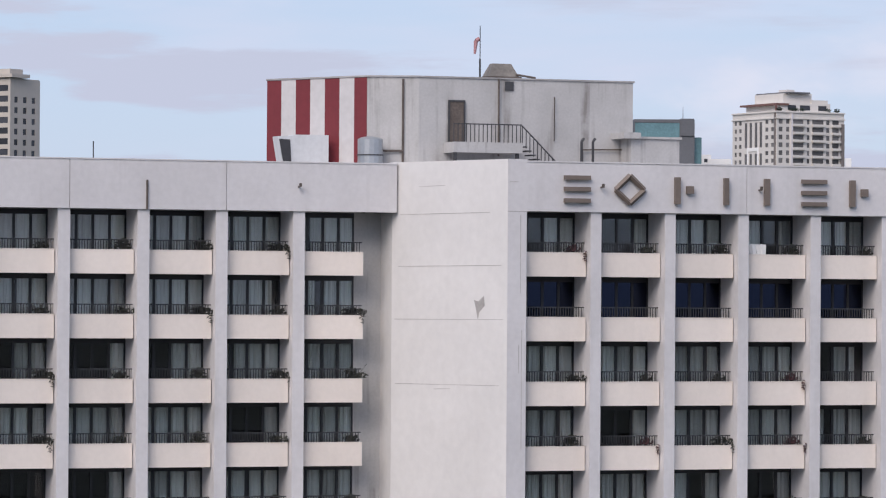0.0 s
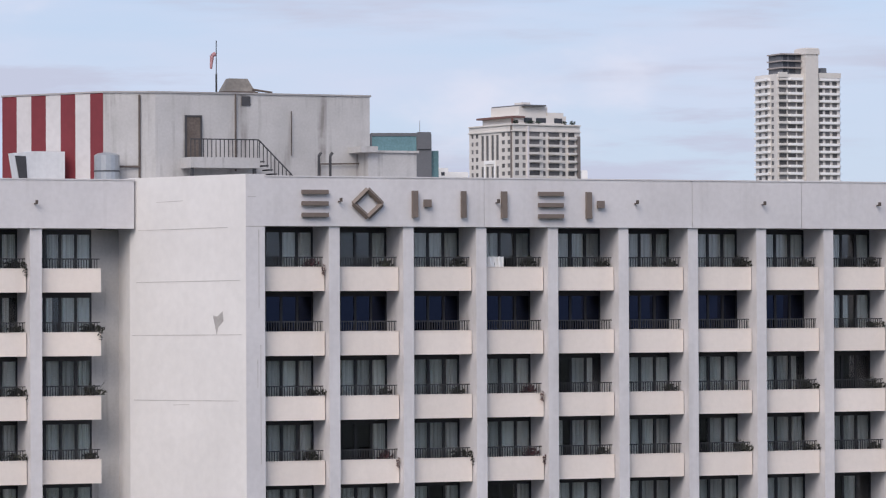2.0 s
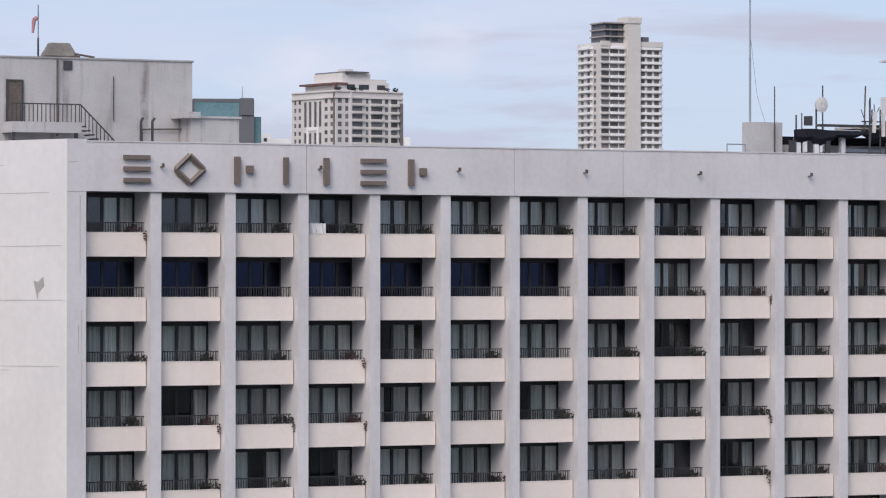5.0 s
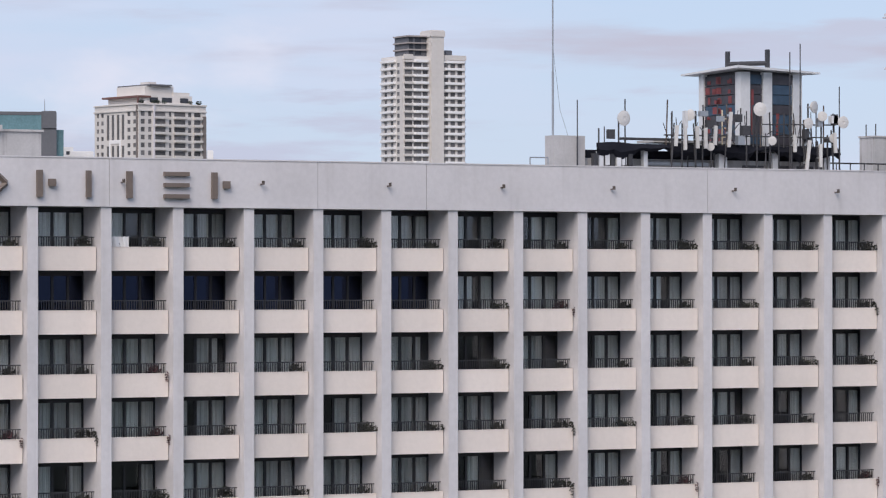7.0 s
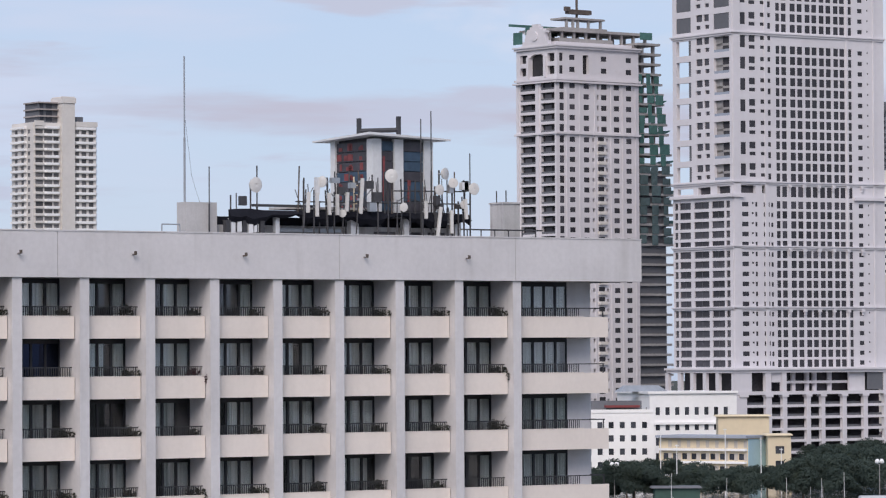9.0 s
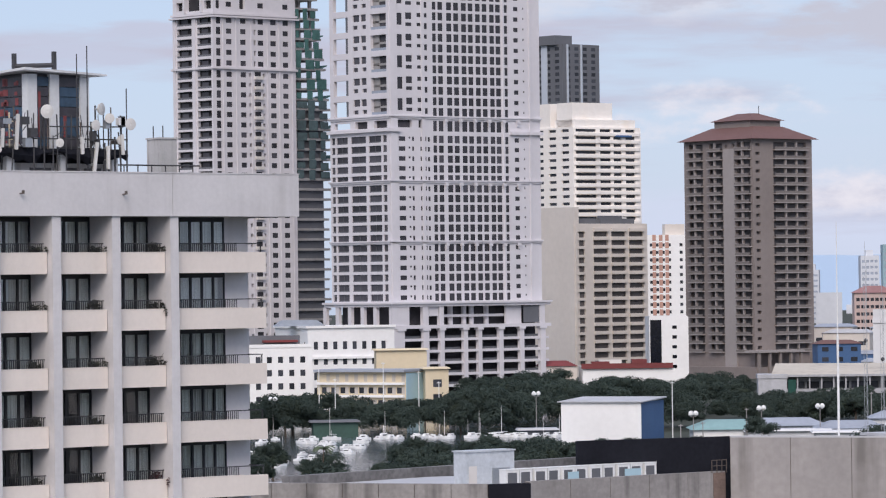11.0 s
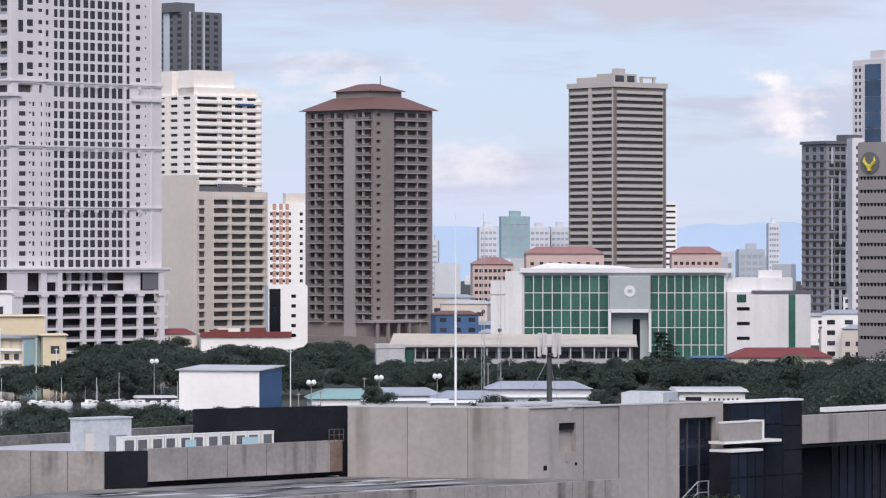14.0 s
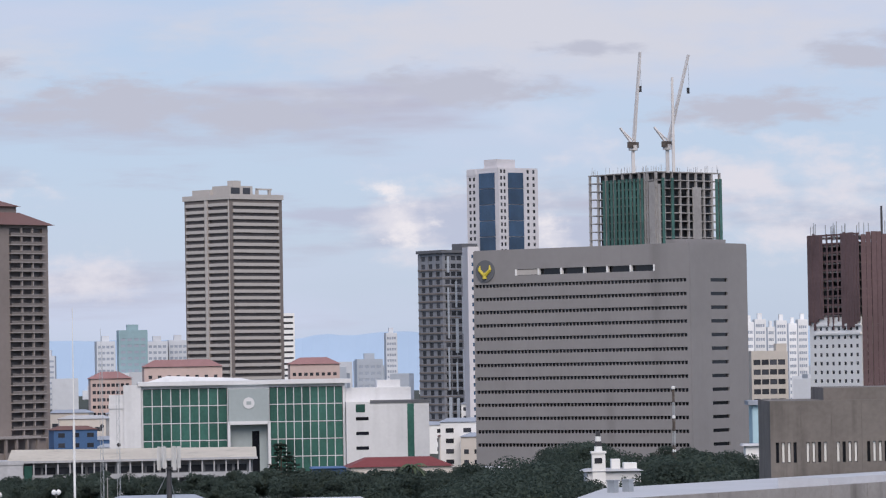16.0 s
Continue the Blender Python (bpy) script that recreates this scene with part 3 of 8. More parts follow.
for a, b in (((0.78, 0), (1.5, 0.63)), ((1.5, 0.63), (0.78, 1.3)), ((0.78, 1.3), (0.06, 0.63)), ((0.06, 0.63), (0.78, 0))):
    s.rod((5.22 + a[0], -0.14, a[1]), (5.22 + b[0], -0.14, b[1]), 0.13, n=4)
part("shape", s, BRONZE, sign)
sign_piece(8.25, [(0, 0.28, 0, 1.26), (0.6, 0.95, 0.5, 0.85)])
sign_piece(10.75, [(0, 0.24, 0, 1.26)])
sign_piece(12.3, [(0.52, 0.80, 0, 1.26)])
sign_piece(14.75, three)
sign_piece(17.25, [(0, 0.28, 0, 1.26), (0.6, 0.95, 0.5, 0.85)])


# planters along the balconies
def leaf_spray(s, r, centre, size, n, squash=0.7, hang=0):
    for _ in range(n):
        d = Vector((r.gauss(0, 1), r.gauss(0, 1), r.gauss(0, 1))).normalized() * r.random() ** 0.4
        p = Vector(centre) + Vector((d.x * size[0], d.y * size[1], d.z * size[2]))
        a = Vector((r.gauss(0, 1), r.gauss(0, 1), r.gauss(0, 0.6))).normalized()
        b = a.cross(Vector((r.gauss(0, 1), r.gauss(0, 1), r.gauss(0, 1)))).normalized()
        h = hang * r.uniform(0.6, 1.3)
        a, b = a * h, b * h * squash
        s.add([p - a, p - b * 0.8, p + a, p + b], [(0, 1, 2, 3)])


planters = []
for i in range(7):
    r = random.Random(40 + i)
    t = thing("balcony_planter", pose(0, 0, -200 - i), "dark planter box with straggling green shrub on a balcony", "planter", "balcony planters")
    part("box", Shape().box(-0.5, 0.5, -0.16, 0.16, 0, 0.42).box(-0.53, 0.53, -0.19, 0.19, 0.42, 0.48), PLANTER, t)
    s = Shape()
    leaf_spray(s, r, (0.1, -0.1, 0.82), (0.40, 0.22, 0.22 + 0.1 * (i % 3)), 100 + 50 * (i % 3), 0.55, 0.105)
    if i % 2:
        leaf_spray(s, r, (0.5, -0.55, 0.85), (0.26, 0.16, 0.16), 34, 0.4, 0.10)
        s.rod((0.1, 0, 0.45), (0.75, -0.35, 0.9 + 0.1 * i), 0.015, 0.006, 4)
    if i % 3 == 1:
        leaf_spray(s, r, (0.5, -0.75, 0.55), (0.12, 0.08, 0.34), 26, 0.4, 0.08)
    s.rod((-0.1, 0, 0.45), (-0.15, 0, 1.2), 0.015, 0.006, 4)
    part("foliage", s, LEAF_RED if i == 4 else LEAF_DARK, t)
    planters.append(t)
spots = [("R", k, row, 0.95 + BAY * k + 2.62, 0) for k in range(15) for row in range(6)] + [("L", k, row, LX - LBAY * k + 2.62, LY) for k in range(9) for row in range(6)]
used = set()
for wing, k, row, x, y in spots:
    i = rng.randrange(7)
    if (wing == "R" and row == 1 and k < 8) or rng.random() < 0.07:
        continue
    m = pose(HX + x + rng.uniform(-0.12, 0.05), HY + y + 1.08, TOP0 - FLOOR * row - 0.7, 0, 0, rng.uniform(-6, 6))
    if i in used:
        copy_thing(planters[i], m)
    else:
        planters[i].matrix_world = m
        used.add(i)
cloth = Shape()
vs, fs = [], []
for i in range(13):
    x = i * 0.085
    vs += [(x, 0.05 * math.sin(i * 1.3), -0.02 * (i % 3)), (x + 0.02, 0.09 * math.sin(i * 1.1), -0.62 + 0.1 * math.sin(i))]
    if i:
        fs.append((2 * i - 2, 2 * i, 2 * i + 1, 2 * i - 1))
solid("laundry", cloth.add(vs, fs), BRIGHT_WHITE, "white towel hung over a balcony railing", "towel", m=pose(HX + 0.95 + BAY * 3 + 0.2, HY + 0.74, TOP0 + 0.5))

# ---- roof of the hotel: striped plant room, landing, ducts ----
RZ = PAR0 + 1.2
plant = thing("rooftop_plant_room", pose(61.5, 178.0, RZ), "grey rooftop plant room with a red-and-white striped end", "plant room")
H0 = 43.78 - RZ
outline = [(0, 0), (11.35, 0), (13.6, 8), (-2.4, 16), (-5.9, 6.2), (-2.4, 0.85)]
part("wall", Shape().prism(outline, 0, H0), PENT_AND_SHADE, plant, "rain-streaked grey rendered walls")
part("coping", Shape().prism([(-0.05, -0.06), (11.42, -0.06), (13.6, 8.1), (-2.4, 16.1), (-5.97, 6.2), (-2.43, 0.78)], H0, H0 + 0.08), ROOFING, plant)
pa, pb = Vector((-5.9, 6.2)), Vector((-2.4, 0.85))
dirn = (pb - pa)
out2 = Vector((dirn.y, -dirn.x)).normalized() * 0.02
for i in range(7):
    u0, u1 = i / 6.85, min((i + 1) / 6.85, 1)
    a, b = pa + dirn * u0, pa + dirn * u1
    part("stripe", Shape().prism([tuple(a + out2), tuple(b + out2), tuple(b - out2), tuple(a - out2)], 0.02, H0 - 0.02), RED_STRIPE if i % 2 == 0 else STRIPE_WHITE, plant, "red painted stripe" if i % 2 == 0 else "white painted stripe")
door = part("door", Shape().box(1.60, 2.32, -0.05, 0.05, 2.45, 4.45), RUSTY, plant, "rusty brown metal door")
part("door_frame", Shape().box(1.52, 1.60, -0.09, 0.05, 2.45, 4.53).box(2.32, 2.40, -0.09, 0.05, 2.45, 4.53).box(1.60, 2.32, -0.09, 0.05, 4.45, 4.53), DARK_STEEL, plant)
part("landing", Shape().box(1.3, 4.9, -1.5, 0, 1.9, 2.42), PENT_AND_SHADE, plant, "streaked concrete landing")
part("landing_leg", Shape().box(1.35, 1.5, -1.4, -1.25, 0, 1.9).box(4.6, 4.75, -1.4, -1.25, 0, 1.9), DARK_STEEL, plant)
s = Shape()
for i in range(17):
    x = 1.32 + i * 0.218
    s.box(x - 0.018, x + 0.018, -1.47, -1.43, 2.4, 3.3)
s.box(1.3, 4.85, -1.48, -1.42, 3.27, 3.33)
for i in range(11):
    x, z = 4.9 + i * 0.2, 2.35 - i * 0.2
    s.box(x - 0.018, x + 0.018, -1.47, -1.43, z, z + 0.92)
s.rod((4.85, -1.45, 3.3), (7.0, -1.45, 1.2), 0.035)
part("handrail", s, DARK_STEEL, plant, "dark metal handrail")
for i in range(9):
    part("tread", Shape().box(4.9 + i * 0.22, 5.15 + i * 0.22, -1.5, -0.6, 2.2 - i * 0.2, 2.26 - i * 0.2), DARK_STEEL, plant)
s = Shape().rod((-0.75, 0.2, 0), (-0.75, 0.2, H0 - 0.1), 0.06).rod((-2.5, 0.75, 1.98), (-0.75, 0.15, 1.98), 0.06).rod((4.15, -0.1, 1.8), (4.15, -0.1, H0), 0.05)
s.rod((7.1, -0.1, 2.6), (7.1, -0.1, 4.8), 0.03).rod((8.6, -0.15, 0.5), (8.6, -0.15, 2.2), 0.04).rod((8.6, -0.15, 2.2), (11.1, -0.15, 2.25), 0.04)
part("pipe", s, RUSTY, plant, "rusty pipework along the wall")
part("wall_vent", Shape().box(4.5, 4.95, -0.06, 0.02, H0 - 0.55, H0 - 0.1), DARK_STEEL, plant)
low = thing("roof_store", pose(72.2, 176.6, RZ), "low grey rendered roof store with a slab top", "roof store")
part("wall", Shape().box(0, 2.6, 0, 1.6, 0, 2.75), PENT_AND_SHADE, low)
part("slab", Shape().box(-0.5, 0.4, -0.3, 1.7, 2.75, 3.05).box(0.4, 2.7, -0.1, 1.7, 2.75, 2.86), PENT_AND_SHADE, low)
COWL = surface("weathered_cowl", (0.20, 0.18, 0.16), 0.7, 0.3, 2)
hood = thing("roof_ventilator", pose(66.4, 179.6, 43.8), "grey sheet-metal roof ventilator cowl", "ventilator")
part("cowl", Shape().hip(-0.85, 0.75, -0.5, 0.5, 0.2, 0.85, 0.3), COWL, hood)
part("curb", Shape().box(-0.9, 0.9, -0.5, 0.5, 0, 0.2), RUSTY, hood)
part("pipe", Shape().rod((0.6, -0.5, 0.3), (1.6, -0.6, 0.15), 0.06), RUSTY, hood)
mast = thing("windsock_mast", pose(64.9, 178.6, 43.8), "thin steel mast with a limp faded red windsock", "windsock")
part("pole", Shape().rod((0, 0, 0), (0, 0, 1.0), 0.05).rod((0, 0, 1.0), (0, 0, 2.65), 0.025), DARK_STEEL, mast)
part("sock", Shape().rod((-0.05, 0, 2.0), (-0.22, 0, 1.9), 0.12, 0.11).rod((-0.22, 0, 1.9), (-0.28, 0, 1.25), 0.11, 0.06), SOCK, mast, "limp faded red fabric sock")
duct = thing("air_intake", pose(54.4, 180.0, RZ), "white sheet-metal air intake box with an open hood", "air intake")
part("box", Shape().box(1.3, 3.1, 0, 0.9, 0, 2.75), PALE_METAL, duct)
s = Shape().add([(1.3, 0, 0.3), (1.3, 0.8, 0.3), (1.3, 0.8, 2.7), (1.3, 0, 2.7), (0.75, -0.1, 0.9), (0.75, 0.8, 0.9), (0.45, 0.8, 2.65), (0.45, -0.1, 2.65)],
                [(0, 1, 5, 4), (1, 2, 6, 5), (2, 3, 7, 6), (3, 0, 4, 7), (4, 5, 6, 7)])
part("hood", s, PALE_METAL, duct)
part("louvre", Shape().add([(0.80, -0.13, 1.0), (1.2, -0.06, 0.85), (1.1, -0.06, 2.5), (0.52, -0.14, 2.52), (0.80, -0.09, 1.0), (1.2, -0.02, 0.85), (1.1, -0.02, 2.5), (0.52, -0.1, 2.52)], [(0, 1, 2, 3), (7, 6, 5, 4), (0, 4, 5, 1), (1, 5, 6, 2), (2, 6, 7, 3), (3, 7, 4, 0)]), DARK_STEEL, duct)
tank = thing("water_tank", pose(59.0, 178.0, RZ), "upright galvanised steel water tank", "tank")
part("drum", Shape().lathe([(0.62, 0), (0.62, 2.5), (0.45, 2.6), (0.1, 2.65)], 16), STEEL, tank)
part("hoop", Shape().lathe([(0.65, 0.9), (0.65, 0.96)], 16).lathe([(0.65, 1.7), (0.65, 1.76)], 16), DARK_STEEL, tank)
solid("roof_rod", Shape().rod((0, 0, 0), (0, 0, 2.0), 0.03), DARK_STEEL, "short steel lightning rod on the roof", "rod", m=pose(44.2, 174.5, RZ))
for dx in (0, 0.6):
    solid("vent_pipe", Shape().rod((0, 0, 0), (0, 0, 2.5), 0.07).rod((0, 0, 2.5), (0.12, 0, 2.65), 0.07), DARK_STEEL, "short dark roof vent pipe", "vent pipe", m=pose(69.0 + dx, 175.2, RZ), group="vent pipes")

# ---- roof machinery and antennas at the far end ----
hut = thing("roof_machine_house", pose(103.2, 175.5, RZ), "weathered rooftop machine house with torn black roof edge", "machine house")
part("wall", Shape().box(0.55, 2.5, 0, 0.9, 0, 3.1), PENT_AND_SHADE, hut, "pale rendered end block")
part("wall", Shape().box(3.0, 18.3, 0.6, 3, 0, 1.95), PENT_AND_SHADE, hut)
# black solid painting in the shadow under the roof sheet
part("shadow_gap", Shape().box(3.0, 18.2, 0.8, 3, 1.95, 2.4), BLACK_CLAD_SHADE, hut)
part("roof_sheet", Shape().add([(3.4, -0.5, 2.55), (11.8, -0.6, 2.5), (12.4, 2.4, 2.6), (5.2, 2.4, 2.65), (3.4, -0.5, 2.68), (11.8, -0.6, 2.66), (12.4, 2.4, 2.8), (5.2, 2.4, 2.85)],
     [(3, 2, 1, 0), (4, 5, 6, 7), (0, 1, 5, 4), (1, 2, 6, 5), (2, 3, 7, 6), (3, 0, 4, 7)]), DARK_STEEL, hut, "sagging dark roof sheet")
part("roof_sheet", Shape().box(11.9, 18.5, -0.5, 3, 2.42, 2.66), DARK_STEEL, hut)
part("roof_top", Shape().box(7.0, 12.6, 0.2, 2.0, 2.85, 2.98), PENT_AND_SHADE, hut)
r = random.Random(5)
vs, fs = [], []
for i in range(49):
    x = 2.9 + i * 0.325
    h = 0.35 + 0.28 * math.sin(i * 0.42) * math.sin(i * 0.13) + r.uniform(0, 0.28)
    vs += [(x, -0.62, 2.72 + 0.06 * math.sin(i * 0.5)), (x, -0.72 - 0.1 * r.random(), 2.62 - h * 0.5), (x, -0.55, 2.62 - h), (x, -0.5, 2.72)]
    if i:
        for q in range(3):
            fs.append((4 * i - 4 + q, 4 * i + q, 4 * i + q + 1, 4 * i - 3 + q))
part("torn_edge", Shape().add(vs, fs), BLACK_CLAD_SHADE, hut, "sagging torn black sheeting")
for i in range(6):
    part("louvre_slat", Shape().box(6.6, 10.6, 0.45 - 0.02 * i, 0.59, 0.2 + i * 0.28, 0.40 + i * 0.28), STEEL, hut)
part("band", Shape().box(4.6, 8.6, -0.4, -0.1, 2.92, 3.05), DARK_STEEL, hut)
# openings are plates on the wall in a painted shade colour
for x0, x1 in ((12.9, 14.3), (14.9, 16.1), (16.5, 17.6)):
    part("opening", Shape().box(x0, x1, 0.55, 0.62, 0.5, 1.7), VOID, hut)
part("post", Shape().box(6.0, 6.25, -0.3, 0, 0, 2.5).box(10.9, 11.4, -0.2, 0.2, 0, 2.4).box(14.4, 14.8, -0.2, 0.2, 0, 2.4).box(17.8, 18.2, -0.2, 0.2, 0, 2.4), PALE_METAL, hut)
part("railing", Shape().rod((-0.9, 0, 0), (-0.9, 0, 1.9), 0.04).rod((0.2, 0, 0), (0.2, 0, 1.9), 0.04).rod((-0.9, 0, 1.9), (0.2, 0, 1.9), 0.04).rod((-0.9, 0, 1.4), (0.2, 0, 1.4), 0.03), STEEL, hut)
cab = thing("lookout_cabin", Matrix.Translation(spot(33.39, 211, RZ)) @ Matrix.Rotation(radians(36 - 33.39), 4, "Z"), "glazed rooftop lookout cabin with a wide flat roof", "cabin")
CW = 4.15
part("base", Shape().box(0.1, CW - 0.1, 0.1, CW - 0.1, 0, 3.0), DARK_STEEL, cab)
part("inner_wall", Shape().box(0.2, CW - 0.2, 0.2, CW - 0.2, 3.0, 6.9), DARK_STEEL, cab)
for x, y in ((0, 0), (1.5, 0), (CW - 0.6, 0), (0, CW - 0.6)):
    part("post", Shape().box(x - 0.06, x + 0.55, y - 0.06, y + (0.5 if x == 0 and y == 0 else 0.4), 2.6, 6.85), PALE_METAL, cab, "white corner post")
MURAL_D = surface("dark_mural", (0.055, 0.05, 0.06), 0.4, 0.3, 1)
MURAL_R = surface("red_mural", (0.22, 0.05, 0.05), 0.5, 0.3, 1)
MURAL_B = surface("blue_mural", (0.04, 0.075, 0.12), 0.5, 0.3, 1)
for i in range(7):
    z = 2.9 + i * 0.55
    part("panel", Shape().box(0.05, 0.15, 0.5, CW - 0.6, z, z + 0.51), MURAL_B if i in (1, 3) else MURAL_D, cab, "dark painted panel")
    r = random.Random(70 + i)
    s = Shape()
    for k in range(6):
        y = r.choice((0.9, 1.0, 1.9, 2.0, 2.3, 2.9)) + r.random() * 0.2
        s.box(0.03, 0.05, y, y + r.uniform(0.15, 0.45), z + 0.06, z + r.uniform(0.25, 0.48))
    part("panel_pattern", s, MURAL_R, cab)
    part("panel", Shape().box(0.55, 1.42, 0.05, 0.15, z, z + 0.51), MURAL_D if i % 3 else MURAL_B, cab, "dark glazing")
    part("panel", Shape().box(2.05, CW - 0.68, 0.05, 0.15, z, z + 0.51), MURAL_B if i % 3 else MURAL_D, cab)
part("mural_stripe", Shape().box(0.7, 0.85, 0.03, 0.05, 3.4, 5.9).box(2.4, 2.6, 0.03, 0.05, 3.4, 4.6), MURAL_R, cab)
RF = [(-0.75, -0.75), (CW + 0.85, -0.55), (CW + 0.6, CW + 0.6), (-0.55, CW + 0.85)]
part("roof", Shape().add([(x, y, 6.9 + (0.12 if k == 0 else -0.08)) for k, (x, y) in enumerate(RF)] + [(x, y, 7.02 + (0.14 if k == 0 else -0.1)) for k, (x, y) in enumerate(RF)],
     [(3, 2, 1, 0), (4, 5, 6, 7), (0, 1, 5, 4), (1, 2, 6, 5), (2, 3, 7, 6), (3, 0, 4, 7)]), PALE_METAL, cab, "thin flat pale roof")
part("roof_frame", Shape().box(0.2, 0.4, 1.6, 1.8, 7.0, 8.05).box(2.0, 2.2, 0.35, 0.55, 7.0, 8.15).rod((0.3, 1.7, 7.35), (2.1, 0.45, 7.4), 0.13, n=4), DARK_STEEL, cab, "dark steel frame on the roof")


def dish(x, y, z, r, turn, label="white round microwave dish on a pole"):
    t = thing("dish_antenna", pose(x, y, z, 0, 0, turn), label, "antenna", "roof dishes")
    s = Shape()
    ring = [(r * k / 4, -0.35 * r * (1 - (k / 4) ** 2) + 0.3 * r) for k in range(5)]
    n = 16
    vs = [(0, -0.05 * r, 0)] + [(q * math.cos(2 * math.pi * i / n), -0.12 * r * (1 - (q / r) ** 2), q * math.sin(2 * math.pi * i / n)) for q, _ in ring[1:] for i in range(n)]
    vs += [(0.85 * r * math.cos(2 * math.pi * i / n), 0.4 * r, 0.85 * r * math.sin(2 * math.pi * i / n)) for i in range(n)]
    fs = [(0, 1 + i, 1 + (i + 1) % n) for i in range(n)]
    for j in range(4):
        fs += [(1 + j * n + i, 1 + (j + 1) * n + i, 1 + (j + 1) * n + (i + 1) % n, 1 + j * n + (i + 1) % n) for i in range(n)]
    fs.append(tuple(1 + 4 * n + i for i in range(n)))
    part("drum", s.add(vs, fs), DISH_WHITE, t)
    part("bracket", Shape().rod((0, 0.3 * r, 0), (0.0, 0.4 * r + 0.35, 0), 0.06), STEEL, t)
    part("post", Shape().rod((0, 0.4 * r + 0.3, 0.2), (0, 0.4 * r + 0.3, RZ - z), 0.05), DARK_STEEL, t)


def pole(x, y, h, r=0.05, z=RZ, label="thin dark steel antenna pole", mat=None):
    solid("antenna_pole", Shape().rod((0, 0, 0), (0, 0, h * 0.6), r).rod((0, 0, h * 0.6), (0, 0, h), r * 0.7), mat or DARK_STEEL, label, "pole", m=pose(x, y, z), group="antenna poles")


pole(104.0, 176.0, 10.9, 0.07, RZ, "tall slender whip antenna mast", STEEL)
solid("guy_wire", Shape().rod((0, 0, -3), (0.45, 0.1, -6.0), 0.008).rod((0.45, 0.1, -6.0), (1.5, 0.3, -8.6), 0.008).rod((0, 0, -8), (0.35, 0, -9.3), 0.03).rod((0.35, 0, -9.3), (-0.5, 0, -10.6), 0.03), DARK_STEEL, "thin guy wire and cable of the mast", "wire", m=pose(104.05, 176.0, RZ + 10.5))
pole(105.1, 175.3, 5.0)
pole(106.6, 175.0, 3.6)
pole(107.9, 175.0, 5.1, 0.06)
dish(107.6, 174.6, RZ + 4.05, 0.42, 8, "white ball-shaped radome dish on a pole")
solid("pole_bracket", Shape().box(-0.8, 0.1, -0.04, 0.04, 0, 0.08).rod((-0.75, 0, 0), (-0.75, 0, 0.9), 0.05).box(-0.2, 0.2, -0.12, 0.12, 0.35, 0.85), DARK_STEEL, "dark bracket with a small antenna box", "bracket", m=pose(107.0, 175.0, RZ + 2.6))
r = random.Random(12)
for x, h in ((113.0, 4.4), (114.1, 3.2), (115.8, 3.0), (117.7, 4.6), (118.9, 3.4), (119.9, 4.2), (120.6, 7.9), (121.5, 8.4), (122.5, 5.0), (123.6, 4.6), (124.0, 6.1)):
    pole(x - 2.3, 174.8 + r.uniform(-0.3, 0.3), h, 0.05)
for x, z, rad, tu in ((111.6, 4.3, 0.5, -40), (116.1, 4.7, 0.62, 25), (119.3, 4.0, 0.5, 40), (119.7, 4.9, 0.55, 60), (120.2, 4.4, 0.45, 10), (121.6, 4.1, 0.55, 30), (112.9, 2.6, 0.35, 0), (116.9, 3.0, 0.4, 20), (114.6, 0.9, 0.4, 0), (120.9, 3.2, 0.4, 50)):
    dish(x, 174.3, RZ + z, rad * 0.62, tu - 35)
for i, (x, z, h, tilt) in enumerate(((110.6, 2.6, 1.4, 4), (111.2, 2.4, 1.6, 0), (112.0, 2.5, 1.5, -3), (112.5, 2.5, 1.4, 0), (113.1, 2.7, 1.3, 3), (114.0, 2.6, 2.4, 4), (119.0, 1.0, 2.6, 8), (120.0, 1.6, 1.6, 0), (121.0, 2.4, 1.4, -4), (118.3, 2.4, 1.2, 0))):
    t = thing("panel_antenna", pose(x, 174.2, RZ + z, 0, tilt, 0), "upright pale cellular panel antenna", "antenna", "panel antennas")
    part("panel", Shape().prism([(-0.09, -0.07), (0.09, -0.07), (0.07, 0.07), (-0.07, 0.07)], 0, h * 0.8), DISH_WHITE, t)
    part("clamp", Shape().box(-0.05, 0.05, 0.1, 0.32, h * 0.3, h * 0.35).box(-0.05, 0.05, 0.1, 0.32, h * 0.7, h * 0.75), STEEL, t)
    part("post", Shape().rod((0, 0.3, -z), (0, 0.3, h * 0.9), 0.045), DARK_STEEL, t)
for i in range(7):
    x = 105.9 + i * 0.36
    solid("equipment_box", Shape().box(0, 0.26, 0, 0.3, 0, 0.8).box(-0.02, 0.28, -0.03, 0.33, 0.8, 0.85), PALE_METAL if i % 3 else DARK_STEEL, "small upright pale equipment cabinet on the roof", "cabinet", m=pose(x, 174.9 + 0.05 * (i % 2), RZ + 1.3 + 0.12 * (i % 3)), group="roof cabinets")
solid("equipment_shelf", Shape().box(-0.2, 4.2, 0, 0.6, 1.2, 1.3).box(0, 0.1, 0.2, 0.3, 0, 1.2).box(3.9, 4.0, 0.2, 0.3, 0, 1.2), DARK_STEEL, "dark steel shelf for roof equipment", "shelf", m=pose(106.0, 174.8, RZ))
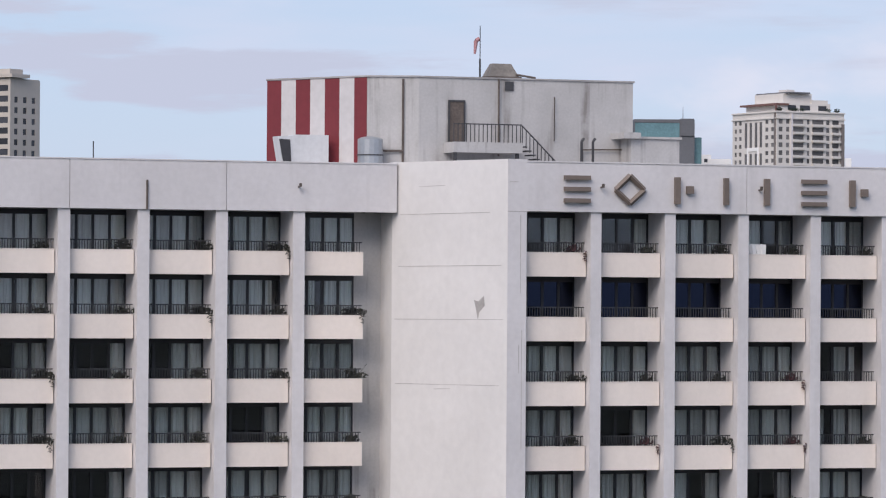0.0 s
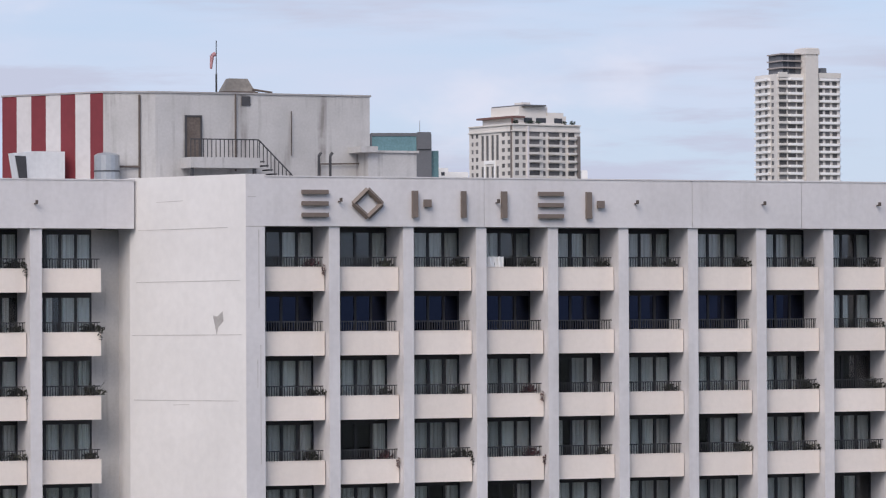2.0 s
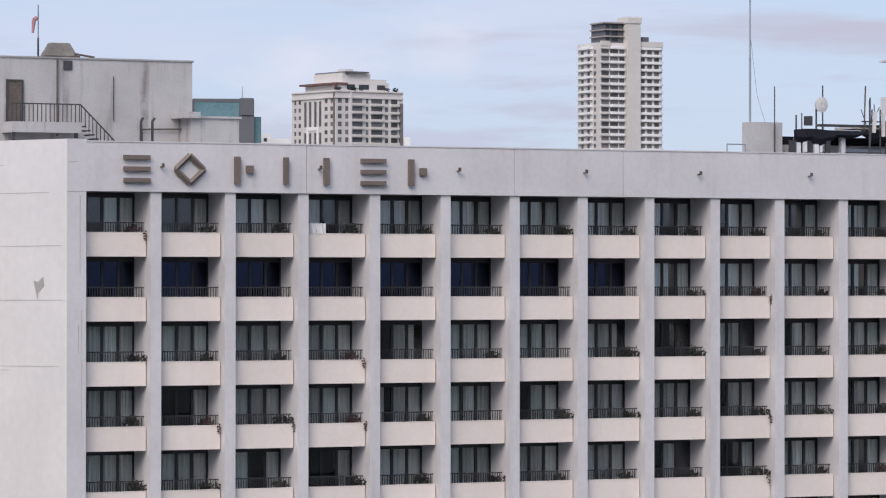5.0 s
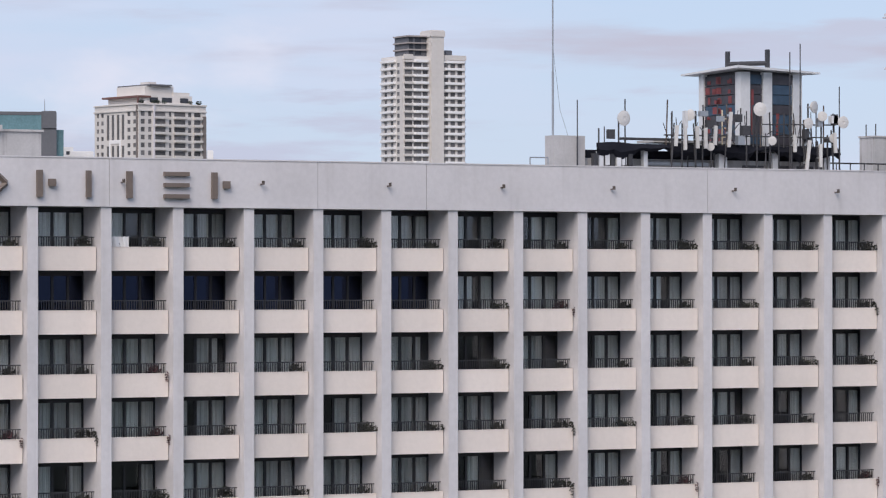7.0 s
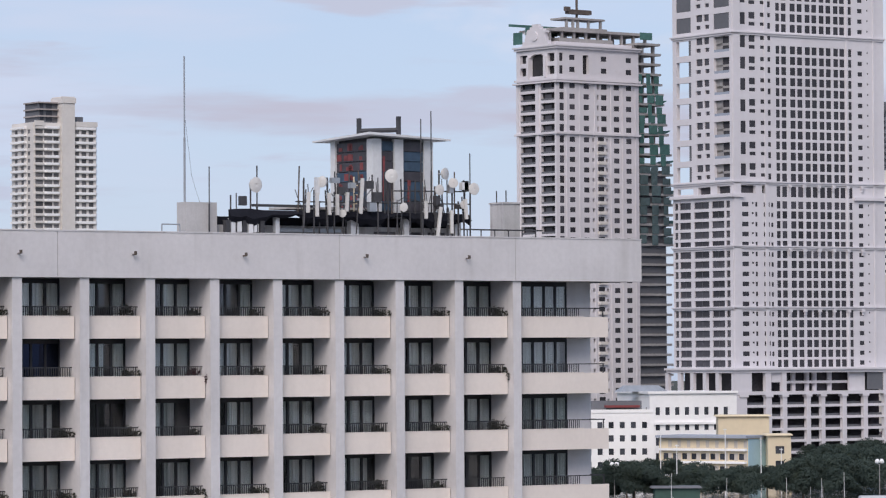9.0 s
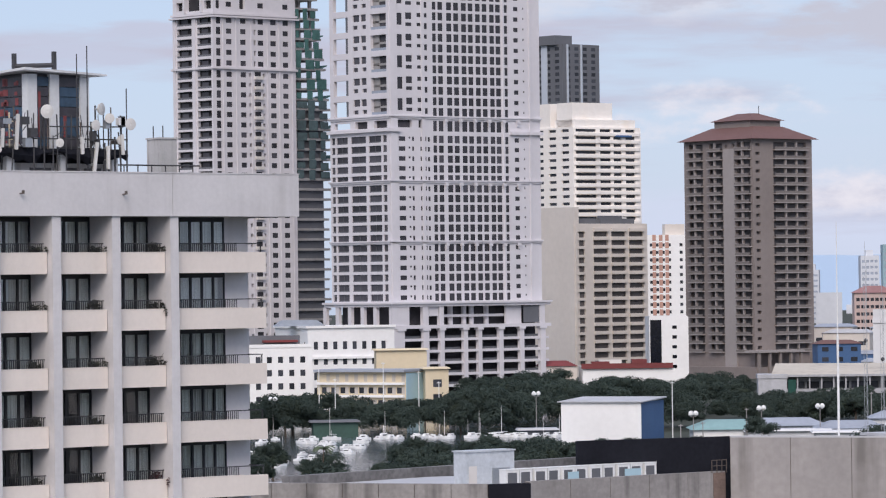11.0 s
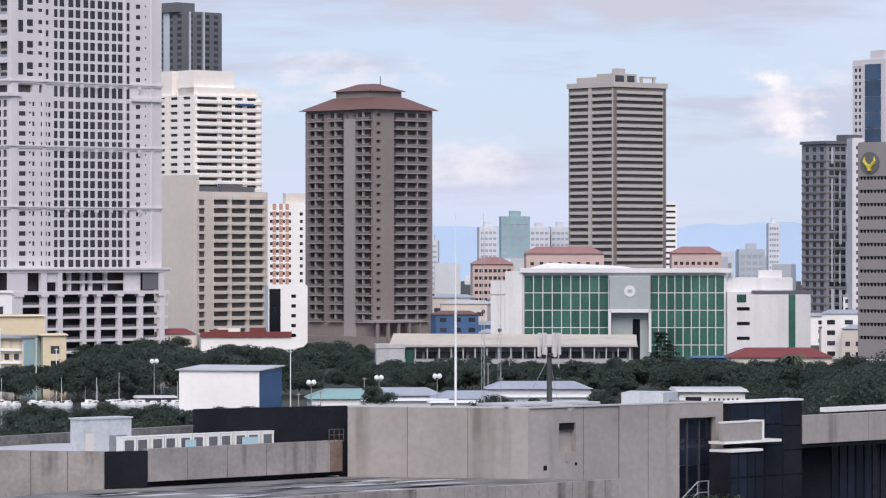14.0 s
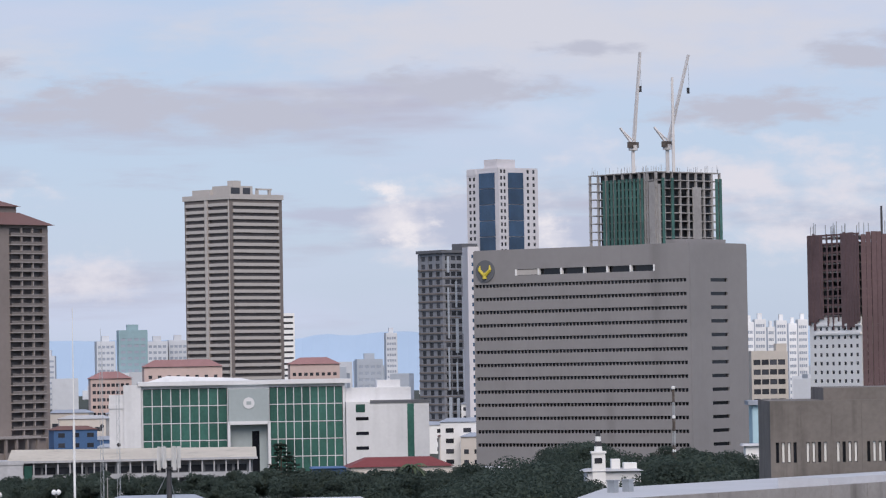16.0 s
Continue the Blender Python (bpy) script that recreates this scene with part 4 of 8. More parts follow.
solid("yellow_ladder", Shape().box(0, 0.06, 0, 0.06, 0, 1.9).box(0.34, 0.4, 0, 0.06, 0, 1.9).box(0, 0.4, 0.01, 0.05, 0.4, 0.46).box(0, 0.4, 0.01, 0.05, 0.9, 0.96).box(0, 0.4, 0.01, 0.05, 1.4, 1.46), YELLOW, "short yellow roof ladder", "ladder", m=pose(114.35, 175.4, RZ + 2.76))
rack = thing("antenna_rack", pose(110.2, 174.7, RZ + 2.66), "rusty steel rack of rails, boxes and cables for the antennas", "antenna rack")
for z, x0, x1 in ((0.55, 0, 11.5), (1.25, 6.4, 11.2)):
    part("rail", Shape().rod((x0, 0.1 * z, z), (x1, 0.1, z + 0.05), 0.04), DARK_STEEL, rack)
r = random.Random(23)
for i in range(17):
    x = i * 0.7 + r.uniform(-0.2, 0.2)
    part("upright", Shape().rod((x, 0.1, 0), (x + r.uniform(-0.1, 0.1), 0.1, r.uniform(1.3, 2.6)), 0.04), DARK_STEEL if i % 3 else RUSTY, rack)
for i in range(16):
    x, z = r.uniform(0, 11), r.uniform(0.05, 1.7)
    w, h = r.uniform(0.15, 0.5), r.uniform(0.2, 0.6)
    part("radio_box", Shape().box(x, x + w, -0.25, 0.05, z, z + h), (STEEL, PALE_METAL, DARK_STEEL, DARK_STEEL)[i % 4], rack)
s = Shape()
for i in range(26):
    x = r.uniform(0, 11)
    s.rod((x, 0.2, r.uniform(0.6, 2.2)), (x + r.uniform(-0.9, 0.9), 0.15, r.uniform(-0.3, 0.8)), 0.025, n=4)
tagged(part("cables", s, DARK_STEEL, rack), kind="stuff")
box2 = thing("roof_stair_house", pose(132.6, 187.0, 38.0), "small grey rendered stair house on a roof", "stair house")
part("wall", Shape().box(0, 1.2, 0, 1.4, 0, 4.1), PENT_AND_SHADE, box2)
part("cap", Shape().box(-0.06, 1.26, -0.06, 1.46, 4.1, 4.2), PENT_AND_SHADE, box2)
part("rod", Shape().rod((0.2, 1, 4.2), (0.2, 1, 4.9), 0.04).rod((0.9, 1, 4.2), (0.9, 1, 4.95), 0.04), DARK_STEEL, box2)
rear = thing("rear_wing", pose(126.6, 186.0, 0), "rear wing of the hotel with dark roof edge railings", "hotel wing")
part("block", Shape().box(-8, 9.2, 0.5, 12, 0, 38.0), HOTEL_WHITE, rear)
part("parapet", Shape().box(-8, 9.2, 0.4, 0.6, 38.0, 39.4), DARK_STEEL, rear)
s = Shape().rod((-4, 0.5, 40.5), (8.5, 0.5, 40.5), 0.05)
for i in range(13):
    s.rod((-4 + i, 0.5, 39.4), (-4 + i, 0.5, 40.5), 0.04)
part("railing", s, DARK_STEEL, rear)


# ---- distant towers ----
def cut_wall(s, width, z0, z1, openings, put, thick=0.5):
    """A wall of the given width with real openings (s0, s1, z0, z1); put() maps (s, depth, z) boxes."""
    xs = sorted({0.0, width, *[o[0] for o in openings], *[o[1] for o in openings]})
    by = {}
    for o in openings:
        by.setdefault((o[0], o[1]), []).append(o)
    for a, b in zip(xs, xs[1:]):
        if b - a < 1e-6:
            continue
        m = (a + b) / 2
        holes = sorted((o[2], o[3]) for key, os in by.items() if key[0] <= m <= key[1] for o in os)
        z = z0
        for lo, hi in holes:
            if lo > z:
                put(s, a, b, 0, thick, z, lo)
            z = max(z, hi)
        if z < z1:
            put(s, a, b, 0, thick, z, z1)


def put_right(s, a, b, d0, d1, z0, z1):
    s.box(a, b, d0, d1, z0, z1)


def put_left(s, a, b, d0, d1, z0, z1):
    s.box(d0, d1, a, b, z0, z1)


_pane_cache = {}


def window_parts(tower, openings, put, mat, limit, depth=0.22, name="window"):
    """Panes in the openings: single parts up to the limit, the rest joined."""
    rest = Shape()
    limit = min(limit, 70)
    for i, (a, b, z0, z1) in enumerate(openings):
        if i < limit:
            key = (round(b - a, 2), round(z1 - z0, 2), put is put_right, mat.name, depth)
            if key not in _pane_cache:
                s = Shape()
                put(s, 0.02, b - a - 0.02, depth, depth + 0.06, 0.02, z1 - z0 - 0.02)
                _pane_cache[key] = s.mesh(name, mat)
            ob = part(name, _pane_cache[key], None, tower)
            ob.location = (a, 0, z0) if put is put_right else (0, a, z0)
        else:
            put(rest, a + 0.02, b - 0.02, depth, depth + 0.06, z0 + 0.02, z1 - 0.02)
    if rest.v:
        tagged(part("windows_beyond", rest, mat, tower), kind="stuff")


def place_tower(name, label, c, l, r, dist, alpha, category="tower", depth_l=None, depth_r=None):
    """A block whose near corner stands at bearing c; its right face runs on to bearing r, its left one to l."""
    a = radians(alpha)
    wr = depth_r or radians(r - c) * dist / max(math.cos(a) - math.sin(a) * math.tan(radians(r - c)), 0.15)
    wl = depth_l or radians(c - l) * dist / max(math.sin(a) - math.cos(a) * math.tan(radians(c - l)), 0.15)
    t = thing(name, Matrix.Translation(spot(c, dist)) @ Matrix.Rotation(a - radians(c), 4, "Z"), label, category)
    return t, wr, wl


def body(t, wr, wl, z0, z1, mat, right=(), left=(), thick=0.5, core=None, glass=None, limit=90, depth=0.22, split=False, open_corner=None):
    """Walls with openings on the two near faces, a dark core behind, panes in the openings."""
    def to_left(s_, a, b, d0, d1, q0, q1):
        if b > thick:
            put_left(s_, max(a, thick), b, d0, d1, q0, q1)

    def single(put):
        def one(s_, *box):
            q = Shape()
            put(q, *box)
            if q.v:
                part("wall_panel", q, mat, t)
        return one

    s, sl = Shape(), Shape()
    cut_wall(s, wr, z0, z1, right, single(put_right) if split else put_right, thick)
    cut_wall(sl, wl, z0, z1, left, single(to_left) if split else to_left, thick)
    if not split:
        part("wall", s, mat, t)
        part("wall", sl, mat, t)
    zc, yc, xc = open_corner or (z1, wl, 0.0)
    # solid core, its dark colour stands in for interior shade
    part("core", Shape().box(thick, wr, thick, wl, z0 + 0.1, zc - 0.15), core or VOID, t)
    part("rear_wall", Shape().box(0.0, wr, wl, wl + 0.3, z0, zc), mat, t)
    part("rear_wall", Shape().box(wr, wr + 0.3, 0.0, wl + 0.3, z0, z1), mat, t)
    if open_corner:
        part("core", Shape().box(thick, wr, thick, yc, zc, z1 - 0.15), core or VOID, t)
        part("rear_wall", Shape().box(xc, wr, wl, wl + 0.3, zc, z1), mat, t)
    part("roof_slab", Shape().box(0.02, wr - 0.02, 0.02, wl - 0.02, z1, z1 + 0.25), mat, t)
    if glass:
        window_parts(t, list(right), put_right, glass, limit, depth)
        window_parts(t, list(left), put_left, glass, limit, depth)


def rows_of(cols, z0, z1, fh, lo, hi):
    """Openings on every floor from z0 to z1 for the columns (s0, s1)."""
    n = int((z1 - z0) / fh + 1e-6)
    return [(a, b, z0 + k * fh + lo, z0 + k * fh + hi) for k in range(n - 1, -1, -1) for a, b in cols]


def evenly(a, b, n, w):
    step = (b - a) / n
    return [(a + step * (i + 0.5) - w / 2, a + step * (i + 0.5) + w / 2) for i in range(n)]


def bands(t, wr, wl, zs, mat, out=0.4, h=0.8):
    for z in zs:
        part("cornice", Shape().box(-out, wr + out, -out, 0.002, z, z + h).box(-out, -0.002 + 0.004, 0.002, wl + out, z, z + h), mat, t)


# office block at the far left
t, wr, wl = place_tower("office_tower", "grey glass and tan office tower", 12.98, 12.2, 13.41, 1300, 50)
body(t, wr, wl, 0, 105.5, TOWER_TAN, rows_of(evenly(0.8, wr - 0.8, 3, 1.9), 3, 103, 3.6, 1, 3.0), rows_of([(1, wl - 1)], 3, 107, 3.6, 1.2, 3.3), glass=GLASS_DARK, limit=60)
part("roof_slab", Shape().box(-1, wr * 0.55, -1.5, wl, 106, 107.2), TOWER_TAN, t)
part("crown", Shape().box(1, wr * 0.5, 1, wl - 1, 105.75, 109), TOWER_TAN, t)

# pale condominium with a stepped top
t, wr, wl = place_tower("condominium_tower", "cream condominium tower with stepped roof terraces", 24.40, 23.75, 25.39, 1590, 33)
rc = [(wr * a, wr * b) for a, b in ((0.03, 0.09), (0.14, 0.19), (0.24, 0.40), (0.45, 0.49), (0.53, 0.70), (0.74, 0.79), (0.83, 0.93))]
lc = [(wl * a, wl * b) for a, b in ((0.06, 0.13), (0.19, 0.26), (0.80, 0.86), (0.91, 0.96))]
shafts = [(wl * a, wl * b, z, z + 10.5) for a, b in ((0.33, 0.39), (0.44, 0.50), (0.56, 0.62), (0.67, 0.73)) for z in (96, 83, 70)]
body(t, wr, wl, 0, 110.6, TOWER_CREAM, rows_of(rc, 4, 108, 3.25, 0.8, 2.75), rows_of(lc, 4, 108, 3.25, 0.9, 2.6) + shafts, glass=WIN_PALE, limit=70)
for k in range(31, 14, -1):
    z = 4 + 3.25 * k
    for a, b in ((0.23, 0.41), (0.52, 0.71), (0.82, 0.94)):
        part("balcony", Shape().box(wr * a, wr * b, -1.3, -0.002, z - 0.15, z + 0.85), TOWER_CREAM, t)
part("pilaster", Shape().box(wr * 0.205, wr * 0.228, -0.8, -0.002, 40, 110), TOWER_WHITE, t)
part("pilaster", Shape().box(wr * 0.955, wr * 1.0, -0.8, -0.002, 40, 106), TOWER_GREY, t, "dark grey corner strip")
part("pilaster", Shape().box(-0.5, -0.002, wl * 0.02, wl * 0.045, 40, 110), TOWER_GREY, t)
bands(t, wr, wl, (107.6, 110.2), TOWER_CREAM, 0.5, 0.5)
plantings = random.Random(88)
for i in range(9):
    x = wr * plantings.uniform(0.05, 0.95)
    sh = Shape()
    leaf_spray(sh, plantings, (x, 1.6, 111.6), (1.4, 0.9, 0.9), 60, 0.6, 0.35)
    part("roof_shrub", sh, LEAF, t, "dark roof garden shrub")
part("roof_house", Shape().box(wr * 0.62, wr * 0.86, 5, wl - 5, 110.85, 116.0).box(wr * 0.3, wr * 0.42, 8, 14, 118.5, 120.2), TOWER_CREAM, t)
part("terrace", Shape().box(4, wr - 4, 4, wl - 4, 110.85, 114.5), TOWER_CREAM, t)
part("terrace", Shape().box(7, wr - 12, 6, wl - 6, 114.5, 118.5), TOWER_CREAM, t)
part("canopy", Shape().box(8, wr - 14, 4, wl - 5, 118.5, 119.1), SLATE, t)
part("pergola", Shape().box(1.5, 8, 3, wl - 3, 113.4, 114.2).box(1.5, 2.2, 3, 3.8, 110.85, 113.4), ROOF_MAROON, t)
part("terrace_glazing", Shape().box(8, 12, 3.9, 4, 111.6, 113.6).box(14, 19, 3.9, 4, 111.6, 113.6).box(wr - 10, wr - 6, 3.9, 4, 111.6, 113.6), GLASS_DARK, t)
part("arch", Shape().box(-0.3, -0.002, wl * 0.63, wl * 0.66, 60, 96).box(-0.3, -0.002, wl * 0.40, wl * 0.43, 60, 96).box(-0.3, -0.002, wl * 0.43, wl * 0.63, 94.5, 96), BRIGHT_WHITE, t)

# teal glass block and small white neighbours
t, wr, wl = place_tower("glass_block", "teal glass office block behind the hotel roof", 22.28, 22.0, 23.17, 1700, 4, "office block", depth_l=25)
body(t, wr, wl, 0, 112, SLATE, rows_of([(0.3, wr * 0.76)], 90, 112, 11, 0.6, 9.8), glass=GLASS_TEAL, limit=20)
part("plant_box", Shape().box(wr * 0.78, wr, -0.6, 12, 105, 112.6), SLATE, t)
part("side_wing", Shape().box(wr, wr + 3.6, 2, 20, 0, 104.4), GLASS_TEAL, t)
part("spire", Shape().rod((wr * 0.83, 5, 112), (wr * 0.83, 5, 118), 0.25, 0.1), STEEL, t)
for b0, b1, sl in ((23.1, 23.42, 0.0373), (23.4, 23.72, 0.0362), (25.42, 25.5, 0.0365)):
    d = 1750
    t, wr, wl = place_tower("white_block", "small white rendered apartment block", b0, b0, b1, d, 3, "apartment block", depth_l=15)
    body(t, wr, wl, 0, 33 + sl * d, BRIGHT_WHITE, rows_of(evenly(0.8, wr - 0.8, 3, 1.6), 60, 33 + sl * d, 3.4, 1, 2.6), glass=GLASS_DARK, limit=30)

# slim cream tower with a shaft and curved balconies
t, wr, wl = place_tower("residential_tower", "slim cream residential tower with balconies and a tall shaft", 28.33, 28.02, 29.26, 1690, 28)
zt = 136.5
rc = [(1.2, 5.0), (5.6, 9.6), (10.2, 12.8)] + evenly(wr * 0.64, wr - 0.6, 3, 2.4)
lc = evenly(1, wl - 1, 3, 2.6)
body(t, wr, wl, 0, zt, TOWER_CREAM, rows_of(rc, 3, zt, 3.2, 0.9, 2.75), rows_of(lc, 3, zt, 3.2, 0.9, 2.7), glass=WIN_PALE, limit=130)
for k in range(41, 17, -1):
    z = 3 + 3.2 * k
    part("balcony", Shape().prism([(5.2, -0.002), (6.2, -1.3), (12.4, -1.3), (13.4, -0.002)], z - 0.15, z + 0.95), BRIGHT_WHITE, t)
    part("balcony", Shape().prism([(wr * 0.66, -0.002), (wr * 0.68, -1.1), (wr - 0.5, -1.1), (wr + 0.6, -0.002)], z - 0.15, z + 0.95), BRIGHT_WHITE, t)
    part("balcony", Shape().box(-1.4, -0.002, wl * 0.3, wl * 0.95, z - 0.15, z + 0.9), BRIGHT_WHITE, t)
sx0, sx1 = wr * 0.44, wr * 0.64
part("shaft", Shape().box(sx0, sx1, -1.6, 8, 0, 148.4).box(sx0 - 0.4, sx1 + 0.4, -2, 8.4, 145.5, 148.0), TOWER_CREAM, t, "tall plain cream lift shaft")
part("upper_block", Shape().box(4.5, sx0, 3, wl * 0.8, zt + 0.25, 145.6), SLATE, t)
for k in range(3):
    part("upper_slab", Shape().prism([(3.6, 1.6), (sx0, 1.6), (sx0, wl * 0.8), (3.6, wl * 0.8)], zt + 2.9 + 3 * k, zt + 3.5 + 3 * k), TOWER_BROWN_LT, t)
part("upper_glazing", Shape().box(5.0, 6.8, 2.9, 3, zt + 1, 145).box(8, 11, 2.9, 3, zt + 1, 145), GLASS_DARK, t)
part("balcony", Shape().box(0.6, 5.0, -1.0, -0.002, zt - 1.2, zt + 1.0).box(wr * 0.66, wr + 0.4, -1.0, -0.002, zt - 1.2, zt + 1.0), TOWER_CREAM, t)
for k in range(41, 17, -1):
    part("balcony", Shape().box(0.8, 5.1, -0.9, -0.002, 3 + 3.2 * k - 0.15, 3 + 3.2 * k + 0.8), TOWER_CREAM, t)
part("roof_box", Shape().box(wr * 0.75, wr * 0.85, 3, 6, zt + 0.25, zt + 3.4), SLATE, t)

# white ornate tower, its rear still a bare frame
t, wr, wl = place_tower("ornate_tower", "white ornate tower with gable, its rear still unfinished", 36.147, 35.555, 37.359, 1200, 40)
zt = 129.9
OUP = [117.8 - 3.34 * k for k in range(5)]
OLO = [100.9 - 3.16 * k for k in range(29)]
ro = [(wr * a, wr * b, z - h, z + h) for z in OUP + OLO for a, b, h in ((0.033, 0.088, 1.15), (0.154, 0.222, 0.8), (0.327, 0.395, 0.8), (0.698, 0.768, 0.8), (0.851, 0.919, 0.8))]
ro += [(wr * a, wr * b, z - 0.8, z + 0.8) for z in OUP for a, b in ((0.491, 0.516), (0.542, 0.612))]
ro += [(wr * a, wr * b, z - h, z + h) for z in OLO for a, b, h in ((0.43, 0.458, 0.6), (0.50, 0.578, 1.1), (0.60, 0.624, 0.6))]
ro += [(wr * a, wr * b, z - h, z + h) for z, h in ((126.7, 0.8), (122.9, 0.8)) for a, b in ((0.154, 0.222), (0.542, 0.612), (0.851, 0.919))]
ro += [(wr * 0.033, wr * 0.075, z - 1.3, z + 1.3) for z in (126.7, 122.7)] + [(wr * 0.32, wr * 0.39, 121.6, 127.6)]
lo = [(wl * a, wl * b, z - 1.22, z + 1.22) for z in OUP + OLO for a, b in ((0.052, 0.404), (0.544, 0.917))]
lo += [(wl * a, wl * b, z - 1.3, z + 1.3) for z in (126.7, 122.7) for a, b in ((0.052, 0.23), (0.74, 0.92))] + [(wl * 0.30, wl * 0.67, 121.0, 126.2)]
for k in range(5):
    q = math.sqrt(1 - (k / 5.0) ** 2) * 0.185
    lo.append((wl * (0.485 - q), wl * (0.485 + q), 126.2 + k * 0.36, 126.2 + k * 0.36 + 0.36))
body(t, wr, wl, 0, zt, TOWER_WHITE, ro, lo, thick=1.1, core=OPENING_SHADE)
window_parts(t, [o for o in ro if o[1] - o[0] > 1.4 and o[3] - o[2] < 3], put_right, WIN_FAR, 70, 0.2)
for z in OUP + OLO[:24]:
    for a, b in ((0.052, 0.404), (0.544, 0.917)):
        part("balustrade", Shape().box(0.15, 0.3, wl * a, wl * b, z - 1.2, z - 0.6), SLATE, t)
        if z > 70:
            part("balcony_door", Shape().box(0.75, 0.85, wl * (a * 0.65 + b * 0.35), wl * (a * 0.2 + b * 0.8), z - 1.2, z + 0.7), WIN_FAR, t)
for z in OLO[:24]:
    part("balcony", Shape().box(wr * 0.492, wr * 0.586, -0.9, -0.002, z - 1.35, z - 0.35), TOWER_CREAM, t)
for x in (0.11, 0.27, 0.455, 0.655, 0.80, 0.96):
    part("pilaster", Shape().box(wr * x, wr * x + 0.5, -0.22, -0.002, 0, 119.2), TOWER_WHITE, t)
for y in (0.0, 0.435, 0.94):
    part("pilaster", Shape().box(-0.4, -0.002, wl * y, wl * y + (wl * 0.06 if y else wl * 0.035), 0, 119.2), TOWER_WHITE, t)
bands(t, wr, wl, (119.5, 102.5, zt - 0.5), TOWER_WHITE, 0.7, 0.7)
bands(t, wr, wl, (118.7, zt + 0.2), TOWER_WHITE, 1.1, 0.5)
part("arch_moulding", Shape().box(-0.7, -0.002, wl * 0.245, wl * 0.30, 120.4, 127.2).box(-0.7, -0.002, wl * 0.67, wl * 0.725, 120.4, 127.2), TOWER_WHITE, t)
gab = Shape()
yc = wl * 0.485
for z0, z1, hw in ((zt, zt + 1.0, 0.36), (zt + 1.0, zt + 2.2, 0.32), (zt + 2.2, zt + 3.4, 0.26), (zt + 3.4, zt + 4.6, 0.24), (zt + 4.6, zt + 5.3, 0.28), (zt + 5.3, zt + 6.0, 0.2), (zt + 6.0, zt + 6.7, 0.13), (zt + 6.7, zt + 7.5, 0.07)):
    gab.box(-0.9, 0.5, yc - wl * hw, yc + wl * hw, z0, z1)
part("gable", gab, TOWER_WHITE, t, "white scrolled gable")
part("gable_roundel", Shape().rod((-1.3, yc, zt + 3.7), (-0.9, yc, zt + 3.7), 1.5, 1.5, 16), TOWER_WHITE, t)
part("attic", Shape().box(1.6, wr - 0.3, 2.5, wl - 2, zt, zt + 1.9), TOWER_WHITE, t)
part("attic_wall", Shape().box(wr * 0.16, wr * 0.82, 5, wl - 4, zt + 1.9, zt + 3.4), RAW_CONCRETE, t)
rx = radians(0.36) * 1200 / math.cos(radians(40))
for i in range(9):
    x = wr * 0.05 + i * (wr * 0.95 + rx) / 8.4
    for y in (5.5, wl * 0.8):
        part("roof_column", Shape().box(x, x + 0.8, y, y + 0.8, zt + 1.9, zt + 5.4), RAW_CONCRETE, t)
part("roof_frame", Shape().box(1.0, wr + rx, 4.6, wl, zt + 5.4, zt + 6.2).box(wr * 0.2, wr * 0.75, 5, wl * 0.7, zt + 6.2, zt + 6.8), RAW_CONCRETE, t, "unfinished concrete roof frame")
part("raised_slab", Shape().box(wr * 0.30, wr * 0.80, 8, 15, zt + 9.7, zt + 10.3), RAW_CONCRETE, t)
for x in (0.33, 0.41, 0.47, 0.6, 0.75):
    part("roof_column", Shape().box(wr * x, wr * x + 0.7, 8.4, 9.1, zt + 6.8, zt + 9.7), RAW_CONCRETE, t)
part("netting", Shape().box(-1.2, -0.9, wl * 0.80, wl * 1.02, zt + 1.6, zt + 5.4).box(-1.0, wr * 0.35, wl * 0.7, wl * 0.72, zt + 4.5, zt + 7.0), NET_GREEN, t, "green safety netting")
part("netting", Shape().box(-6.0, wr * 0.4, 16, 16.3, zt + 7.0, zt + 7.8).box(wr + rx * 0.5, wr + rx * 1.02, 4.3, 4.5, zt + 4.2, zt + 6.5), NET_GREEN, t)
part("hoist", Shape().rod((wr * 0.5, 10, zt + 10.3), (wr * 0.5, 10, zt + 19), 0.5, 0.5, 4).box(wr * 0.38, wr * 0.66, 9, 11, zt + 11.6, zt + 13).box(wr * 0.34, wr * 0.40, 9, 10, zt + 12.4, zt + 13.8), RUSTY, t, "rusty crane base on the roof")
# unfinished rear frame: floors that step outward on the way down, columns, torn nets
FPI = 3.2
nets = random.Random(3)
